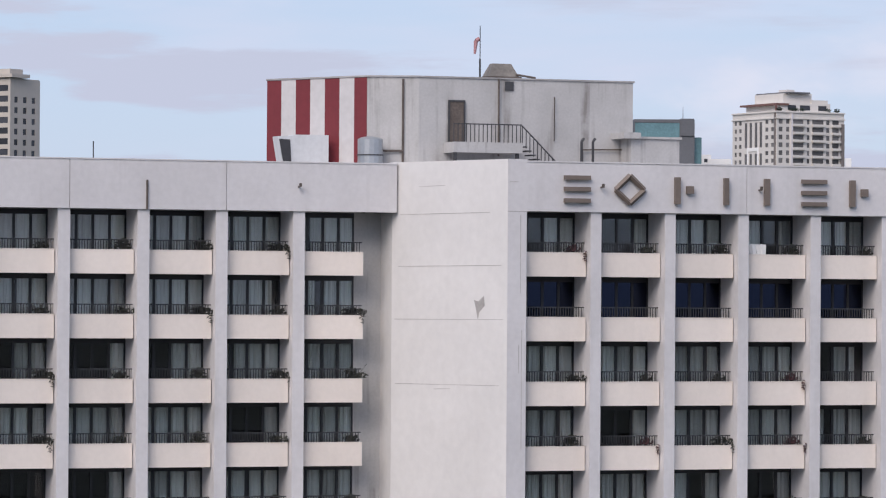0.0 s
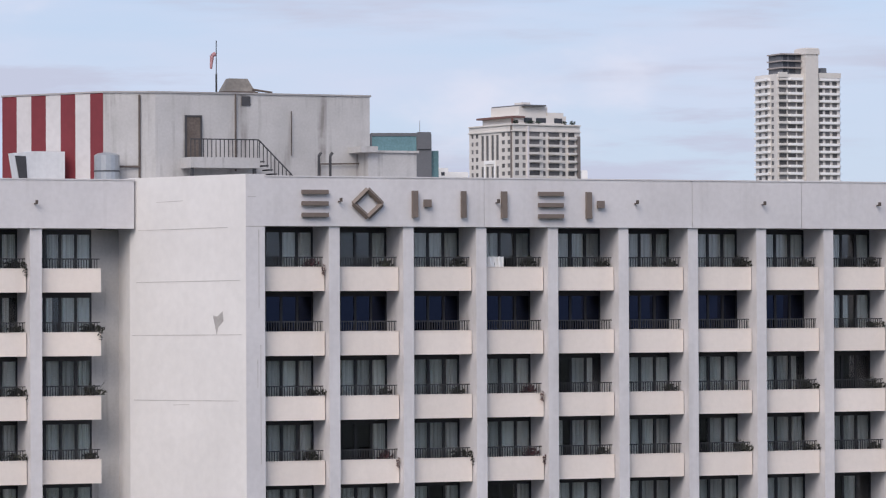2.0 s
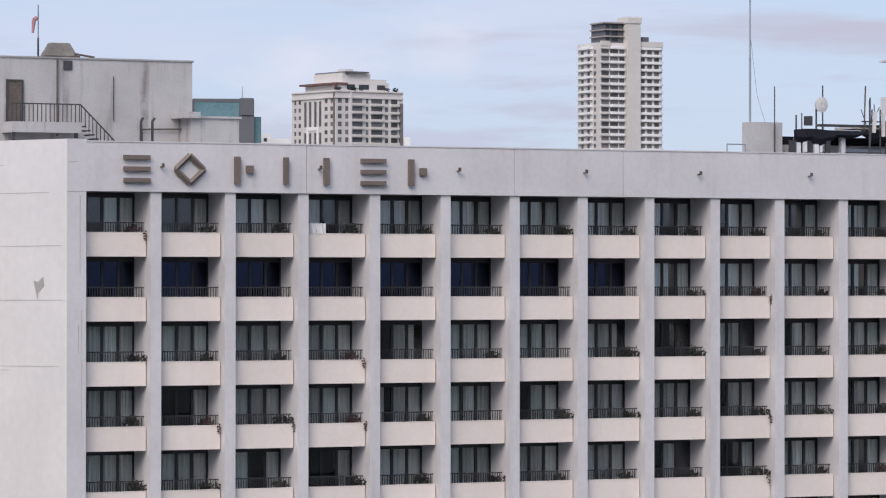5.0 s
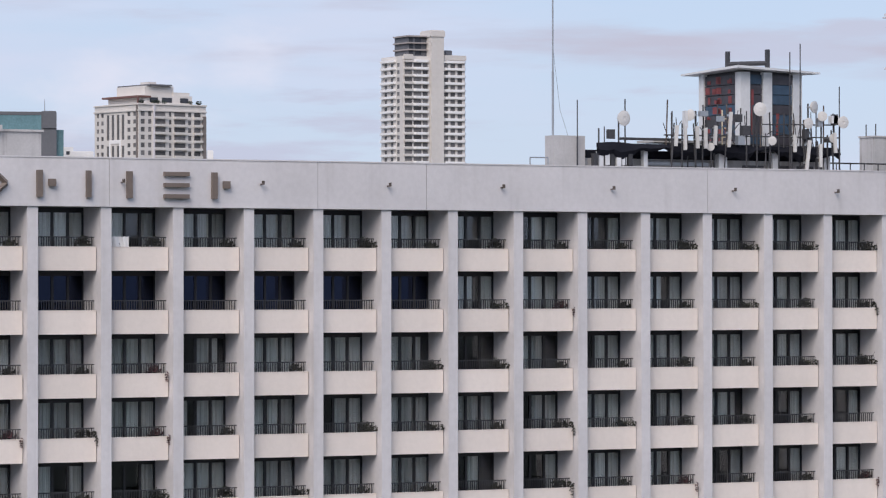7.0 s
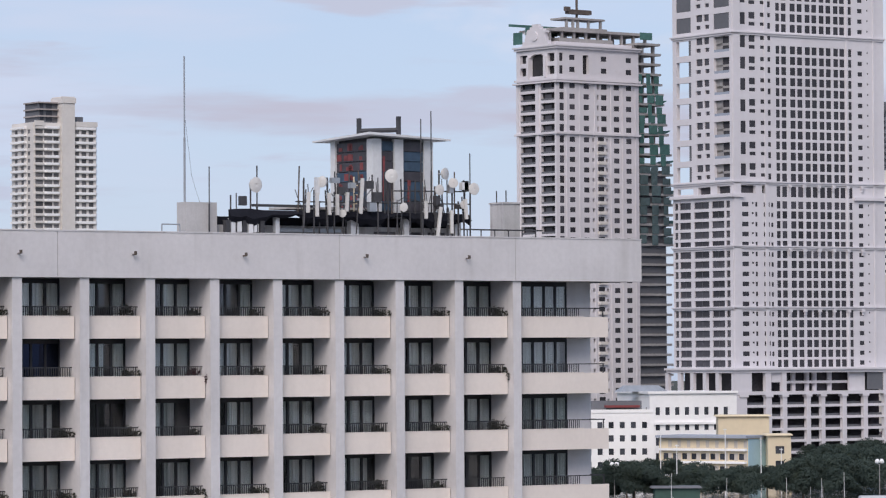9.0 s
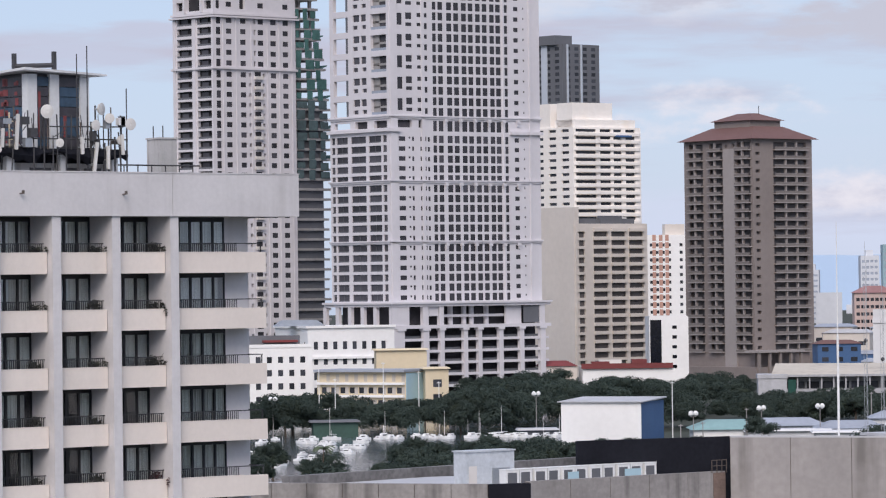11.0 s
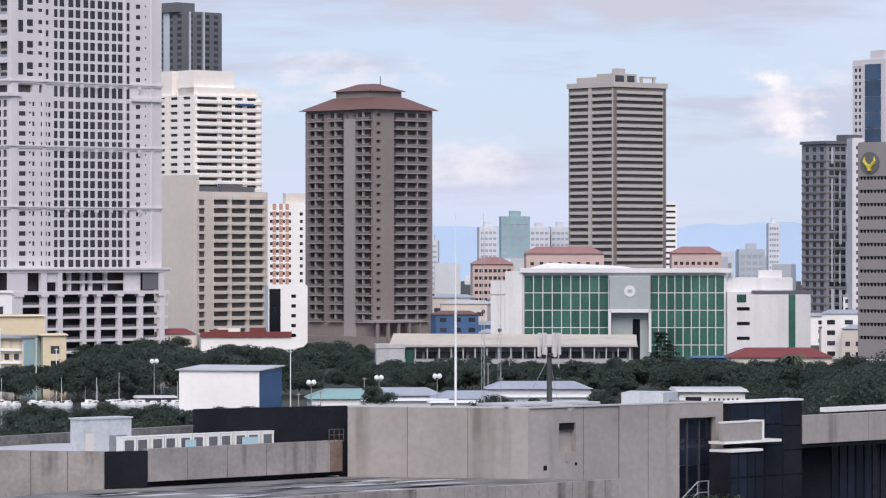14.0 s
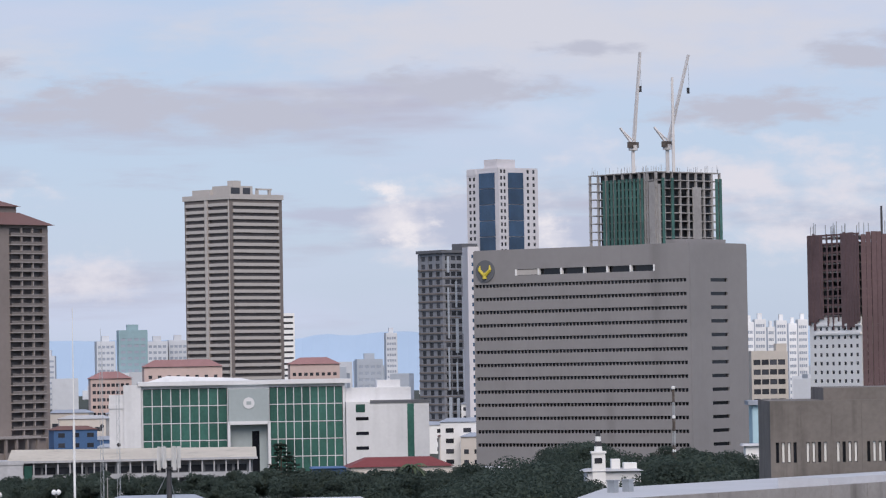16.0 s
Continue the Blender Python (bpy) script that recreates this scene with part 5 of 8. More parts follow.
for k in range(40):
    z = zt + 2.0 - FPI * k
    wv = rx * (1.0 + 0.62 * min(max((k - 3) / 12.0, 0), 1) - 0.2 * min(max((k - 20) / 4.0, 0), 1))
    part("bare_floor", Shape().box(wr + 0.35, wr + wv + nets.uniform(0, 0.8), 0.4, wl * 0.6, z, z + 0.75), RAW_CONCRETE, t)
    if 3 < k < 21:
        for q in range(3):
            a = 0.06 + q * 0.31
            part("net", Shape().box(wr + wv * a, wr + wv * (a + nets.uniform(0.12, 0.30)), 0.2, 0.3, z + nets.uniform(0, 0.9), z + FPI * nets.uniform(0.75, 1.15)), NET_GREEN if k < 13 else NET_DIM, t, "hanging green safety net")
        if k % 3 == 0:
            x = wr + wv
            part("catch_net", Shape().add([(x - 2, 1.6, z), (x - 2, 9, z), (x + 2.2, 9, z + 1.7), (x + 2.2, 1.6, z + 1.7), (x - 2, 1.6, z + 0.3), (x - 2, 9, z + 0.3), (x + 2.2, 9, z + 2.0), (x + 2.2, 1.6, z + 2.0)], [(3, 2, 1, 0), (4, 5, 6, 7), (0, 1, 5, 4), (1, 2, 6, 5), (2, 3, 7, 6), (3, 0, 4, 7)]), NET_GREEN, t)
for x, y in ((0.5, 2.4), (rx * 0.38, 2.4), (rx * 0.86, 2.4), (0.5, wl * 0.5), (rx * 0.5, wl * 0.5), (rx * 0.9, wl * 0.5)):
    part("bare_column", Shape().box(wr + x, wr + x + 0.9, y, y + 0.9, 0, zt + 2.4), RAW_CONCRETE, t)
# slate core added to darken the depth of the open floors
part("bare_core", Shape().box(wr + 0.4, wr + rx * 1.3, 1.4, wl * 0.55, 0, 92).box(wr + 0.4, wr + rx * 0.35, 5, wl * 0.55, 92, 116), SLATE, t)

# the tallest white tower on its open parking podium
t, wr, wl = place_tower("highrise_tower", "tall white residential tower on an open parking podium", 38.76, 37.88, 41.0, 1150, 38)
ZP, ZS, ZU, zt = 28.4, 81.2, 85.0, 172.0
DENSE = ((0.286, 0.311), (0.323, 0.355), (0.380, 0.415), (0.427, 0.461), (0.479, 0.513), (0.524, 0.557), (0.573, 0.606), (0.618, 0.651), (0.668, 0.700), (0.709, 0.742), (0.760, 0.789))
LOW = [78.1 - 2.99 * k for k in range(17)]
HIGH = [86.4 + 3.22 * k for k in range(13)] + [131.6 + 3.22 * k for k in range(13)]
dense = [(wr * a, wr * b, z - 1.12, z + 1.12) for z in LOW for a, b in DENSE] + [(wr * a, wr * b, 80.5, 83.7) for a, b in DENSE]
dense += [(wr * a, wr * b, z - 1.2, z + 1.2) for z in HIGH for a, b in DENSE]
small = [(wr * a, wr * b, z - h + o, z + h + o) for z in LOW for a, b, h, o in ((0.060, 0.103, 0.68, 0), (0.123, 0.136, 0.3, 0.35), (0.146, 0.160, 0.68, 0), (0.20, 0.241, 0.68, 0), (0.249, 0.264, 0.68, -0.1))]
small += [(wr * a, wr * b, z - h + o, z + h + o) for z in LOW + HIGH for a, b, h, o in ((0.83, 0.861, 0.66, 0.1), (0.892, 0.901, 0.28, 0.35))]
left_open = [(wl * a, wl * b, z - 1.05, z + 1.05) for z in LOW for a, b in ((0.05, 0.115), (0.143, 0.353), (0.40, 0.652), (0.708, 0.90), (0.925, 0.985))]
loggias, voids, pairs = [], [], []
GROUPS = [85.4 + 6.42 * g for g in range(7)] + [130.9 + 6.5 * g for g in range(6)]
for z in GROUPS:
    for a, b, lo_, hi_ in ((0.047, 0.088, 1.3, 4.9), (0.111, 0.151, 3.1, 5.1), (0.111, 0.151, 1.0, 2.1), (0.185, 0.211, 3.8, 5.1), (0.185, 0.211, 1.1, 2.1), (0.229, 0.252, 3.8, 5.1), (0.229, 0.252, 0.3, 2.1)):
        small.append((wr * a, wr * b, z + lo_, z + hi_))
    voids.append((wl * 0.685, wl * 0.935, z, z + 4.6))
    loggias.append((wl * 0.018, wl * 0.30, z + 0.1, z + 4.8))
    pairs += [(wl * 0.378, wl * 0.468, z + 2.9, z + 5.0), (wl * 0.490, wl * 0.60, z + 2.9, z + 5.0), (wl * 0.375, wl * 0.447, z + 0.6, z + 1.8), (wl * 0.52, wl * 0.60, z + 0.6, z + 1.8)]
voids += [(wl * 0.66, wl * 0.93, 81.6, 83.4)]
terrace = [(wl * 0.03, wl * 0.26, 81.4, 83.6), (wl * 0.37, wl * 0.58, 81.4, 83.6)]
rt = [(wr * 0.05, wr * 0.148, 81.5, 83.8), (wr * 0.19, wr * 0.215, 81.5, 83.8)]
right_open = dense + small + rt
body(t, wr, wl, ZP, zt, TOWER_WHITE, right_open, left_open + loggias + voids + pairs + terrace, thick=1.2, core=OPENING_SHADE, open_corner=(ZS + 0.2, wl * 0.64, 13.0))
near = [o for o in dense if 60 < o[2] < 130]
window_parts(t, near + [o for o in dense if not 60 < o[2] < 130] + small, put_right, WIN_FAR, 70, 0.16)
window_parts(t, left_open + pairs, put_left, WIN_FAR, 60, 0.4)
rails = Shape()
for a, b, z0, z1 in left_open:
    rails.box(0.2, 0.28, a, b, z0, z0 + 0.35)
    rails.box(0.2, 0.32, (a + b) / 2 - 0.06, (a + b) / 2 + 0.06, z0, z1)
tagged(part("balustrades", rails, SLATE, t, "grey balcony railings"), kind="stuff")
for a, b, z0, z1 in loggias[:7]:
    part("loggia_wall", Shape().box(1.0, 1.15, a + (b - a) * 0.62, b, z0, z1).box(1.0, 1.15, a, a + (b - a) * 0.24, z0, z1).box(1.0, 1.15, a, b, z0 + 1.9, z0 + 2.6), RAW_CONCRETE, t)
    part("loggia_railing", Shape().box(0.2, 0.3, a, b, z0, z0 + 0.8), HAZE_WINDOW, t)
for a, b, z0, z1 in [q for q in loggias[7:]] + [q for q in voids if q[2] > 130]:
    part("dark_sheet", Shape().box(0.15, 0.3, a + 0.1, b - 0.1, z0, z1), SLATE, t, "dark sheet over an unfinished opening")
for z in GROUPS[:7]:
    part("corner_slab", Shape().box(0.2, 13, wl * 0.66, wl, z - 1.3, z - 0.1), TOWER_WHITE, t)
    part("void_pier", Shape().box(0.3, 1.1, wl * 0.685, wl * 0.735, z, z + 4.6), SLATE, t)
bands(t, wr, wl, (64.8, 46.5, 84.2, 129.0), TOWER_WHITE, 0.35, 0.55)
bands(t, wr, wl, (65.35, 47.05, 84.75, 129.6), TOWER_WHITE, 0.65, 0.4)
part("cornice", Shape().box(-1.0, wr * 0.06, -1.0, -0.002, 80.2, 81.3).box(wr * 0.795, wr + 0.9, -0.9, -0.002, 79.9, 80.9).box(-1.0, 0.0, 0, wl + 0.8, 80.3, 81.2), TOWER_WHITE, t)
for z in (64.0, 45.7, 83.4):
    for i in range(6):
        x = wr * (0.367 + i * 0.0965)
        part("console", Shape().box(x - 0.55, x + 0.55, -0.7, -0.002, z, z + 0.9).box(x - 0.3, x + 0.3, -0.45, -0.002, z - 0.9, z), TOWER_WHITE, t)
for a, b in ((0.06, 0.045), (0.263, 0.02), (0.805, 0.012), (0.985, 0.012)):
    part("pilaster", Shape().box(wr * (a - 0.055), wr * (a - 0.055 + b), -0.35, -0.002, ZP, zt), TOWER_WHITE, t)
# podium: tall upper storey, then parking decks between piers
PIERS = ((-0.005, 0.04), (0.164, 0.20), (0.273, 0.30), (0.429, 0.455), (0.526, 0.55), (0.666, 0.693), (0.807, 0.834), (0.946, 0.98))
part("upper_deck", Shape().box(-2.6, wr + 0.9, -3.2, wl + 1.0, ZP - 0.9, ZP - 0.1).box(-3.1, wr + 1.3, -3.7, wl + 1.4, ZP - 0.1, ZP + 0.5), TOWER_WHITE, t, "heavy white podium cornice")
part("middle_deck", Shape().box(-2.8, wr + 1.0, -3.4, wl + 1.0, 20.9, 21.9), TOWER_WHITE, t)
for k in range(6):
    z = 17.1 - 3.5 * k
    part("parking_deck", Shape().box(-2.2, wr + 0.4, -2.9, wl + 1, z, z + 0.8), TOWER_WHITE, t)
    part("deck_barrier", Shape().box(1, wr - 2, -1.2, -1.0, z + 0.8, z + 1.5), SLATE, t)
for i, (a, b) in enumerate(PIERS):
    part("pier", Shape().box(wr * a - (1.5 if i == 0 else 0), wr * b, -3.2, -1.8, 0, 20.9).box(wr * a - 0.4, wr * b + 0.4, -3.5, -1.6, 20.2, 20.9), TOWER_WHITE, t)
    if i in (0, 1, 2, 7):
        part("upper_pier", Shape().box(wr * a - (2 if i == 0 else 0), wr * b + (2 if i == 0 else 0), -3.0, -1.6, 21.9, ZP - 0.9), TOWER_WHITE, t)
for a in (0.395, 0.485, 0.535, 0.635):
    part("round_column", Shape().rod((wr * a, 1.0, 21.9), (wr * a, 1.0, ZP - 0.9), 0.8, 0.8, 10), TOWER_WHITE, t)
part("mid_beam", Shape().box(wr * 0.3, wr * 0.75, -0.6, 0.2, 24.2, 25.0), TOWER_WHITE, t)
part("blank_wall", Shape().box(wr * 0.73, wr * 0.835, -1.8, -1.0, 21.9, ZP - 0.9).box(wr * 0.21, wr * 0.27, -2.4, -2.0, 24.6, ZP - 0.9), TOWER_WHITE, t)
part("dark_panel", Shape().box(wr * 0.84, wr * 0.945, -2.6, -2.4, 22.2, ZP - 1.0), SLATE, t)
for i in range(1, 6):
    y = -2 + (wl + 2) * i / 5
    part("pier", Shape().box(-2.5, -1.4, y, y + 1.6, 0, ZP - 0.9), TOWER_WHITE, t)
# dark solid in place of the shade deep in the parking decks
part("podium_core", Shape().box(3.0, wr - 1, 2.0, wl - 1, 0, ZP - 0.9), OPENING_SHADE, t)

# white colonial-style block before the towers
t, wr, wl = place_tower("colonial_block", "white low colonial-style block with rows of small windows", 37.5, 36.4, 38.78, 1080, 18, "block", depth_l=30)
zt = 33 - 0.0098 * 1080
ro = rows_of(evenly(1.0, wr - 1.5, 8, 1.3), 2, zt - 1, 4.3, 1.2, 3.4)
body(t, wr, wl, 0, zt, BRIGHT_WHITE, ro, rows_of(evenly(1, wl - 1, 6, 1.4), 2, zt - 1, 4.3, 1.2, 3.4), glass=GLASS_DARK, limit=60)
bands(t, wr, wl, (zt - 0.3, zt - 9.0), BRIGHT_WHITE, 0.6, 0.7)
part("skylight", Shape().hip(-6, 8, 8, 14, zt + 0.3, zt + 2.0, 2.0), STEEL, t)
t, wr, wl = place_tower("colonial_wing", "white lower wing with a roof deck", 36.3, 36.3, 37.55, 1040, 8, "block", depth_l=20)
zt = 33 - 0.0150 * 1040
body(t, wr, wl, 0, zt, BRIGHT_WHITE, rows_of(evenly(0.8, wr - 0.8, 7, 1.4), 1.5, zt, 3.6, 0.9, 2.6), glass=GLASS_DARK, limit=40)
part("awning", Shape().box(wr * 0.45, wr * 0.85, 1, 6, zt + 1.4, zt + 2.0), ROOF_RED, t)
part("deck_rail", Shape().box(0, wr, -0.2, 0.0, zt, zt + 0.9), BRIGHT_WHITE, t)
part("deck_shade", Shape().box(wr * 0.3, wr * 0.9, 5, 9, zt, zt + 3.2), SLATE, t)

# beige slab with a blank gable, and its neighbours
t, wr, wl = place_tower("beige_apartments", "beige apartment slab with deep square balconies", 41.52, 40.75, 42.58, 1400, 40)
zt = 33 + 0.0162 * 1400
cols = [(1.0, wr * 0.13)] + [(wr * 0.25 + i * wr * 0.25, wr * 0.25 + i * wr * 0.25 + wr * 0.2) for i in range(3)]
body(t, wr, wl, 0, zt, TOWER_BEIGE, rows_of(cols, 3, zt, 3.15, 0.6, 2.75), thick=1.0, glass=BRONZE_GLASS, limit=100, depth=0.75)
for k in range(16, 1, -1):
    for a, b in cols[1:]:
        part("balcony", Shape().box(a - 0.15, b + 0.15, -0.7, -0.002, 3 + 3.15 * k - 0.3, 3 + 3.15 * k + 0.95), TOWER_BEIGE, t)
part("gable_block", Shape().box(-0.4, 2, 0.5, wl, 0, 33 + 0.0207 * 1400), TOWER_BEIGE, t, "blank beige gable wall")
part("roof_clutter", Shape().box(2.5, wr * 0.9, 3, 8, zt, zt + 2.2).box(wr * 0.4, wr * 0.7, 2, 4, zt, zt + 3.2), SLATE, t)

t, wr, wl = place_tower("white_apartments", "bright white apartment tower with banded balconies", 41.50, 40.7, 42.50, 1670, 38)
zt = 33 + 0.0415 * 1670
cols = [(1.5, wr * 0.34), (wr * 0.4, wr * 0.56), (wr * 0.6, wr * 0.72), (wr * 0.78, wr * 0.92)]
body(t, wr, wl, 0, zt, SUNLIT_CREAM, rows_of(cols, 3, zt, 3.2, 1.45, 2.7), rows_of(evenly(1, wl - 1, 4, 5.2), 3, zt, 3.2, 1.45, 2.7), thick=0.9, glass=GLASS_DARK, limit=90, depth=0.6)
for k in range(30, 9, -1):
    part("balcony", Shape().prism([(0.5, -0.002), (1.5, -1.5), (wr * 0.36, -1.5), (wr * 0.38, -0.7), (wr - 1, -0.7), (wr - 0.3, -0.002)], 3 + 3.2 * k - 0.2, 3 + 3.2 * k + 1.1), SUNLIT_CREAM, t)
part("lift_house", Shape().box(2, wr * 0.65, 3, 14, zt + 0.25, zt + 11).box(2, wr * 0.95, 1, 15, zt + 0.25, zt + 3.6), SUNLIT_CREAM, t)
part("lift_house", Shape().box(1, 9, wl * 0.45, wl * 0.9, zt + 0.25, zt + 11), SUNLIT_CREAM, t)
part("awning", Shape().box(wr * 0.62, wr * 0.85, -1.4, 1, zt - 4, zt - 3.2), DEEP_BLUE, t)

t, wr, wl = place_tower("slate_tower", "dark slate glass tower far behind", 41.36, 40.8, 41.9, 2050, 42)
zt = 33 + 0.0632 * 2050
body(t, wr, wl, 0, zt, SLATE, rows_of(evenly(1, wr - 1, 4, 3), 60, zt, 3.4, 0.8, 2.7), rows_of(evenly(1, wl - 1, 4, 3.4), 60, zt, 3.4, 0.8, 2.7), glass=GLASS_DARK, limit=70)
part("fin", Shape().box(wr * 0.1, wr * 0.14, -0.7, 0, 60, zt).box(wr * 0.48, wr * 0.52, -0.7, 0, 60, zt).box(-0.6, 0, wl * 0.4, wl * 0.55, 60, zt + 2), HAZE_GREY, t)
part("crown", Shape().box(-2, wr * 0.4, 4, wl * 0.8, zt, zt + 5), SLATE, t)

t, wr, wl = place_tower("terracotta_apartments", "white apartment block with terracotta panels", 42.58, 42.5, 43.16, 1700, 12, "apartment block", depth_l=20)
zt = 33 + 0.0130 * 1700
body(t, wr, wl, 0, zt, BRIGHT_WHITE, rows_of(evenly(0.6, wr * 0.66, 4, 1.3) + [(wr * 0.84, wr * 0.92)], 3, zt, 3.3, 1, 2.4), glass=GLASS_DARK, limit=70)
for k in range(15, 4, -1):
    for a in (0.17, 0.34, 0.5):
        part("panel", Shape().box(wr * a - 0.5, wr * a + 1.1, -0.12, -0.002, 3 + 3.3 * k + 0.2, 3 + 3.3 * k + 2.9), ORANGE, t, "terracotta coloured panel")
part("roof_house", Shape().box(wr * 0.5, wr, 2, 8, zt + 0.25, zt + 5.0), TOWER_BEIGE, t)

t, wr, wl = place_tower("white_office", "low white office block with a dark glass strip", 42.6, 42.5, 43.17, 1250, 5, "office block", depth_l=15)
zt = 33 - 0.0082 * 1250
body(t, wr, wl, 0, zt, BRIGHT_WHITE, [(0.3, wr * 0.32, 4, zt - 1)] + rows_of([(wr * 0.6, wr * 0.72)], 5, zt, 3.2, 1, 2.1), glass=GLASS_BLACK, limit=20)
t, wr, wl = place_tower("red_roofed_hall", "low white hall with a bright red sign fascia", 41.6, 41.5, 42.93, 1180, 4, "hall", depth_l=18)
body(t, wr, wl, 0, 8.0, BRIGHT_WHITE, rows_of(evenly(1, wr - 1, 7, 2.0), 1, 7, 6, 0.8, 2.6), glass=GLASS_DARK, limit=10)
part("fascia", Shape().box(-0.4, wr + 0.3, -0.8, -0.003, 7.6, 9.2), ROOF_RED, t, "bright red fascia")
part("fascia_step", Shape().box(wr * 0.55, wr * 0.72, -0.9, 3, 9.2, 10.4).box(wr * 0.1, wr * 0.3, -0.85, 3, 9.2, 9.8), ROOF_RED, t)
part("roof_box", Shape().box(wr * 0.2, wr * 0.45, 4, 9, 8.3, 10.2), TOWER_CREAM, t)
t, wr, wl = place_tower("red_shop", "small low shop with a dark red roof", 40.95, 40.9, 41.5, 1185, 4, "shop", depth_l=12)
body(t, wr, wl, 0, 8.2, TOWER_BEIGE, rows_of(evenly(1, wr - 1, 3, 2.0), 1, 7, 6, 0.8, 2.6), glass=GLASS_DARK, limit=5)
part("roof", Shape().hip(-0.6, wr + 0.6, -0.6, wl + 0.6, 8.45, 10.0, 3), ROOF_RED, t)

# brown tower with a maroon hipped roof
t, wr, wl = place_tower("brown_tower", "brown residential tower with a maroon hipped roof", 44.17, 43.16, 45.04, 1350, 42)
zt = 33 + 0.0377 * 1350
rc = [(wr * 0.35, wr * 0.91)]
lc = [(wl * 0.03, wl * 0.23), (wl * 0.44, wl * 0.63), (wl * 0.73, wl * 0.93)]
small = [(wr * 0.05, wr * 0.12)]
fh = 3.1
z0 = 9.0
body(t, wr, wl, 4, zt, TOWER_BROWN, rows_of(rc, z0, zt, fh, 0.3, 2.75) + rows_of(small, z0, zt, fh, 1.2, 2.3), rows_of(lc, z0, zt, fh, 0.3, 2.75) + rows_of([(wl * 0.26, wl * 0.285), (wl * 0.375, wl * 0.40)], z0, zt, fh, 1.2, 2.2), thick=1.3, glass=BRONZE_GLASS, limit=130, depth=1.0)
for k in range(int((zt - z0) / fh) - 1, -1, -1):
    z = z0 + fh * k
    for a, b in rc:
        part("balcony", Shape().box(a - 0.3, b + 0.3, -1.3, -0.002, z - 0.15, z + 0.15).box(a - 0.3, b + 0.3, -1.3, -1.2, z + 0.95, z + 1.05).box((a * 2 + b) / 3 - 0.2, (a * 2 + b) / 3 + 0.2, -1.0, -0.002, z + 0.15, z + 2.9).box((a + b * 2) / 3 - 0.2, (a + b * 2) / 3 + 0.2, -1.0, -0.002, z + 0.15, z + 2.9), TOWER_BROWN_LT, t)
        part("balustrade", Shape().box(a - 0.2, b + 0.2, -1.25, -1.2, z + 0.15, z + 0.95), TOWER_GREY, t)
    for a, b in lc:
        part("balcony", Shape().box(-1.3, -0.002, a - 0.3, b + 0.3, z - 0.15, z + 0.15).box(-1.3, -1.2, a - 0.3, b + 0.3, z + 0.95, z + 1.05).box(-1.0, -0.002, (a + b) / 2 - 0.25, (a + b) / 2 + 0.25, z + 0.15, z + 2.9), TOWER_BROWN_LT, t)
        part("balustrade", Shape().box(-1.25, -1.2, a - 0.2, b + 0.2, z + 0.15, z + 0.95), TOWER_GREY, t)
part("pilaster", Shape().box(-0.6, -0.002, wl * 0.245, wl * 0.415, 4, zt - 3), TOWER_BROWN_LT, t)
part("eaves_roof", Shape().hip(-2, wr + 2, -2, wl + 2, zt + 0.25, zt + 5.0, 9), ROOF_MAROON, t, "maroon hipped roof")
part("attic", Shape().box(wr * 0.24, wr * 0.76, wl * 0.24, wl * 0.76, zt + 3, zt + 7.2), TOWER_BROWN, t)
part("upper_roof", Shape().hip(wr * 0.2, wr * 0.8, wl * 0.2, wl * 0.8, zt + 7.2, zt + 10.0, 7), ROOF_MAROON, t, "maroon hipped upper roof")
part("podium", Shape().box(-5, wr + 3, -6, wl + 5, 0, 4.0), TOWER_BROWN, t)
for i in range(6):
    part("column", Shape().box(-4.5 + i * 5, -3.6 + i * 5, -7, -6.1, 0, 9), TOWER_BROWN, t)
part("podium_roof", Shape().box(-5, wr * 0.6, -7.4, 0, 9, 9.8), TOWER_BROWN_LT, t)
part("rod", Shape().rod((wr * 0.7, wl * 0.5, zt + 9), (wr * 0.7, wl * 0.5, zt + 13), 0.12), DARK_STEEL, t)

# grey-brown banded tower
t, wr, wl = place_tower("banded_tower", "grey-brown tower with pale horizontal bands", 47.76, 47.09, 48.53, 1840, 42)
zt = 33 + 0.0443 * 1840
fh = 3.22
n = int((zt - 4) / fh)
rb, lb = [(1.8, wr - 2.2)], [(1.5, wl * 0.47), (wl * 0.56, wl - 1.0)]
body(t, wr, wl, 0, zt, TOWER_GREY, rows_of(rb, 4, zt - 2, fh, 1.55, 2.85), rows_of(lb, 4, zt - 2, fh, 1.45, 2.75), thick=1.0, glass=BRONZE_GLASS, limit=100, depth=0.7)
for k in range(n - 1, 4, -1):
    z = 4 + fh * k
    part("band", Shape().box(1.8, wr - 2.2, -0.55, -0.002, z - 0.05, z + 1.45), BAND_PALE, t, "pale spandrel band")
    for a, b in lb:
        part("band", Shape().box(-0.55, -0.002, a, b, z - 0.1, z + 1.35), BAND_PALE, t)
part("pier", Shape().box(-0.7, -0.002, wl * 0.485, wl * 0.545, 4, zt).box(-0.4, -0.002, 0.4, 1.1, 4, zt), BAND_PALE, t)
part("parapet", Shape().box(-0.9, wr + 0.6, -0.9, 0, zt - 1.2, zt + 1.2).box(-0.9, 0, 0, wl + 0.8, zt - 1.2, zt + 1.2), BAND_PALE, t)
part("crown", Shape().box(wr * 0.1, wr * 0.55, 4, wl * 0.5, zt + 0.25, zt + 5.5).box(2, wr * 0.4, wl * 0.5, wl * 0.9, zt + 0.25, zt + 4).box(wr * 0.2, wr * 0.35, 5, 9, zt + 5.5, zt + 8), BAND_PALE, t)
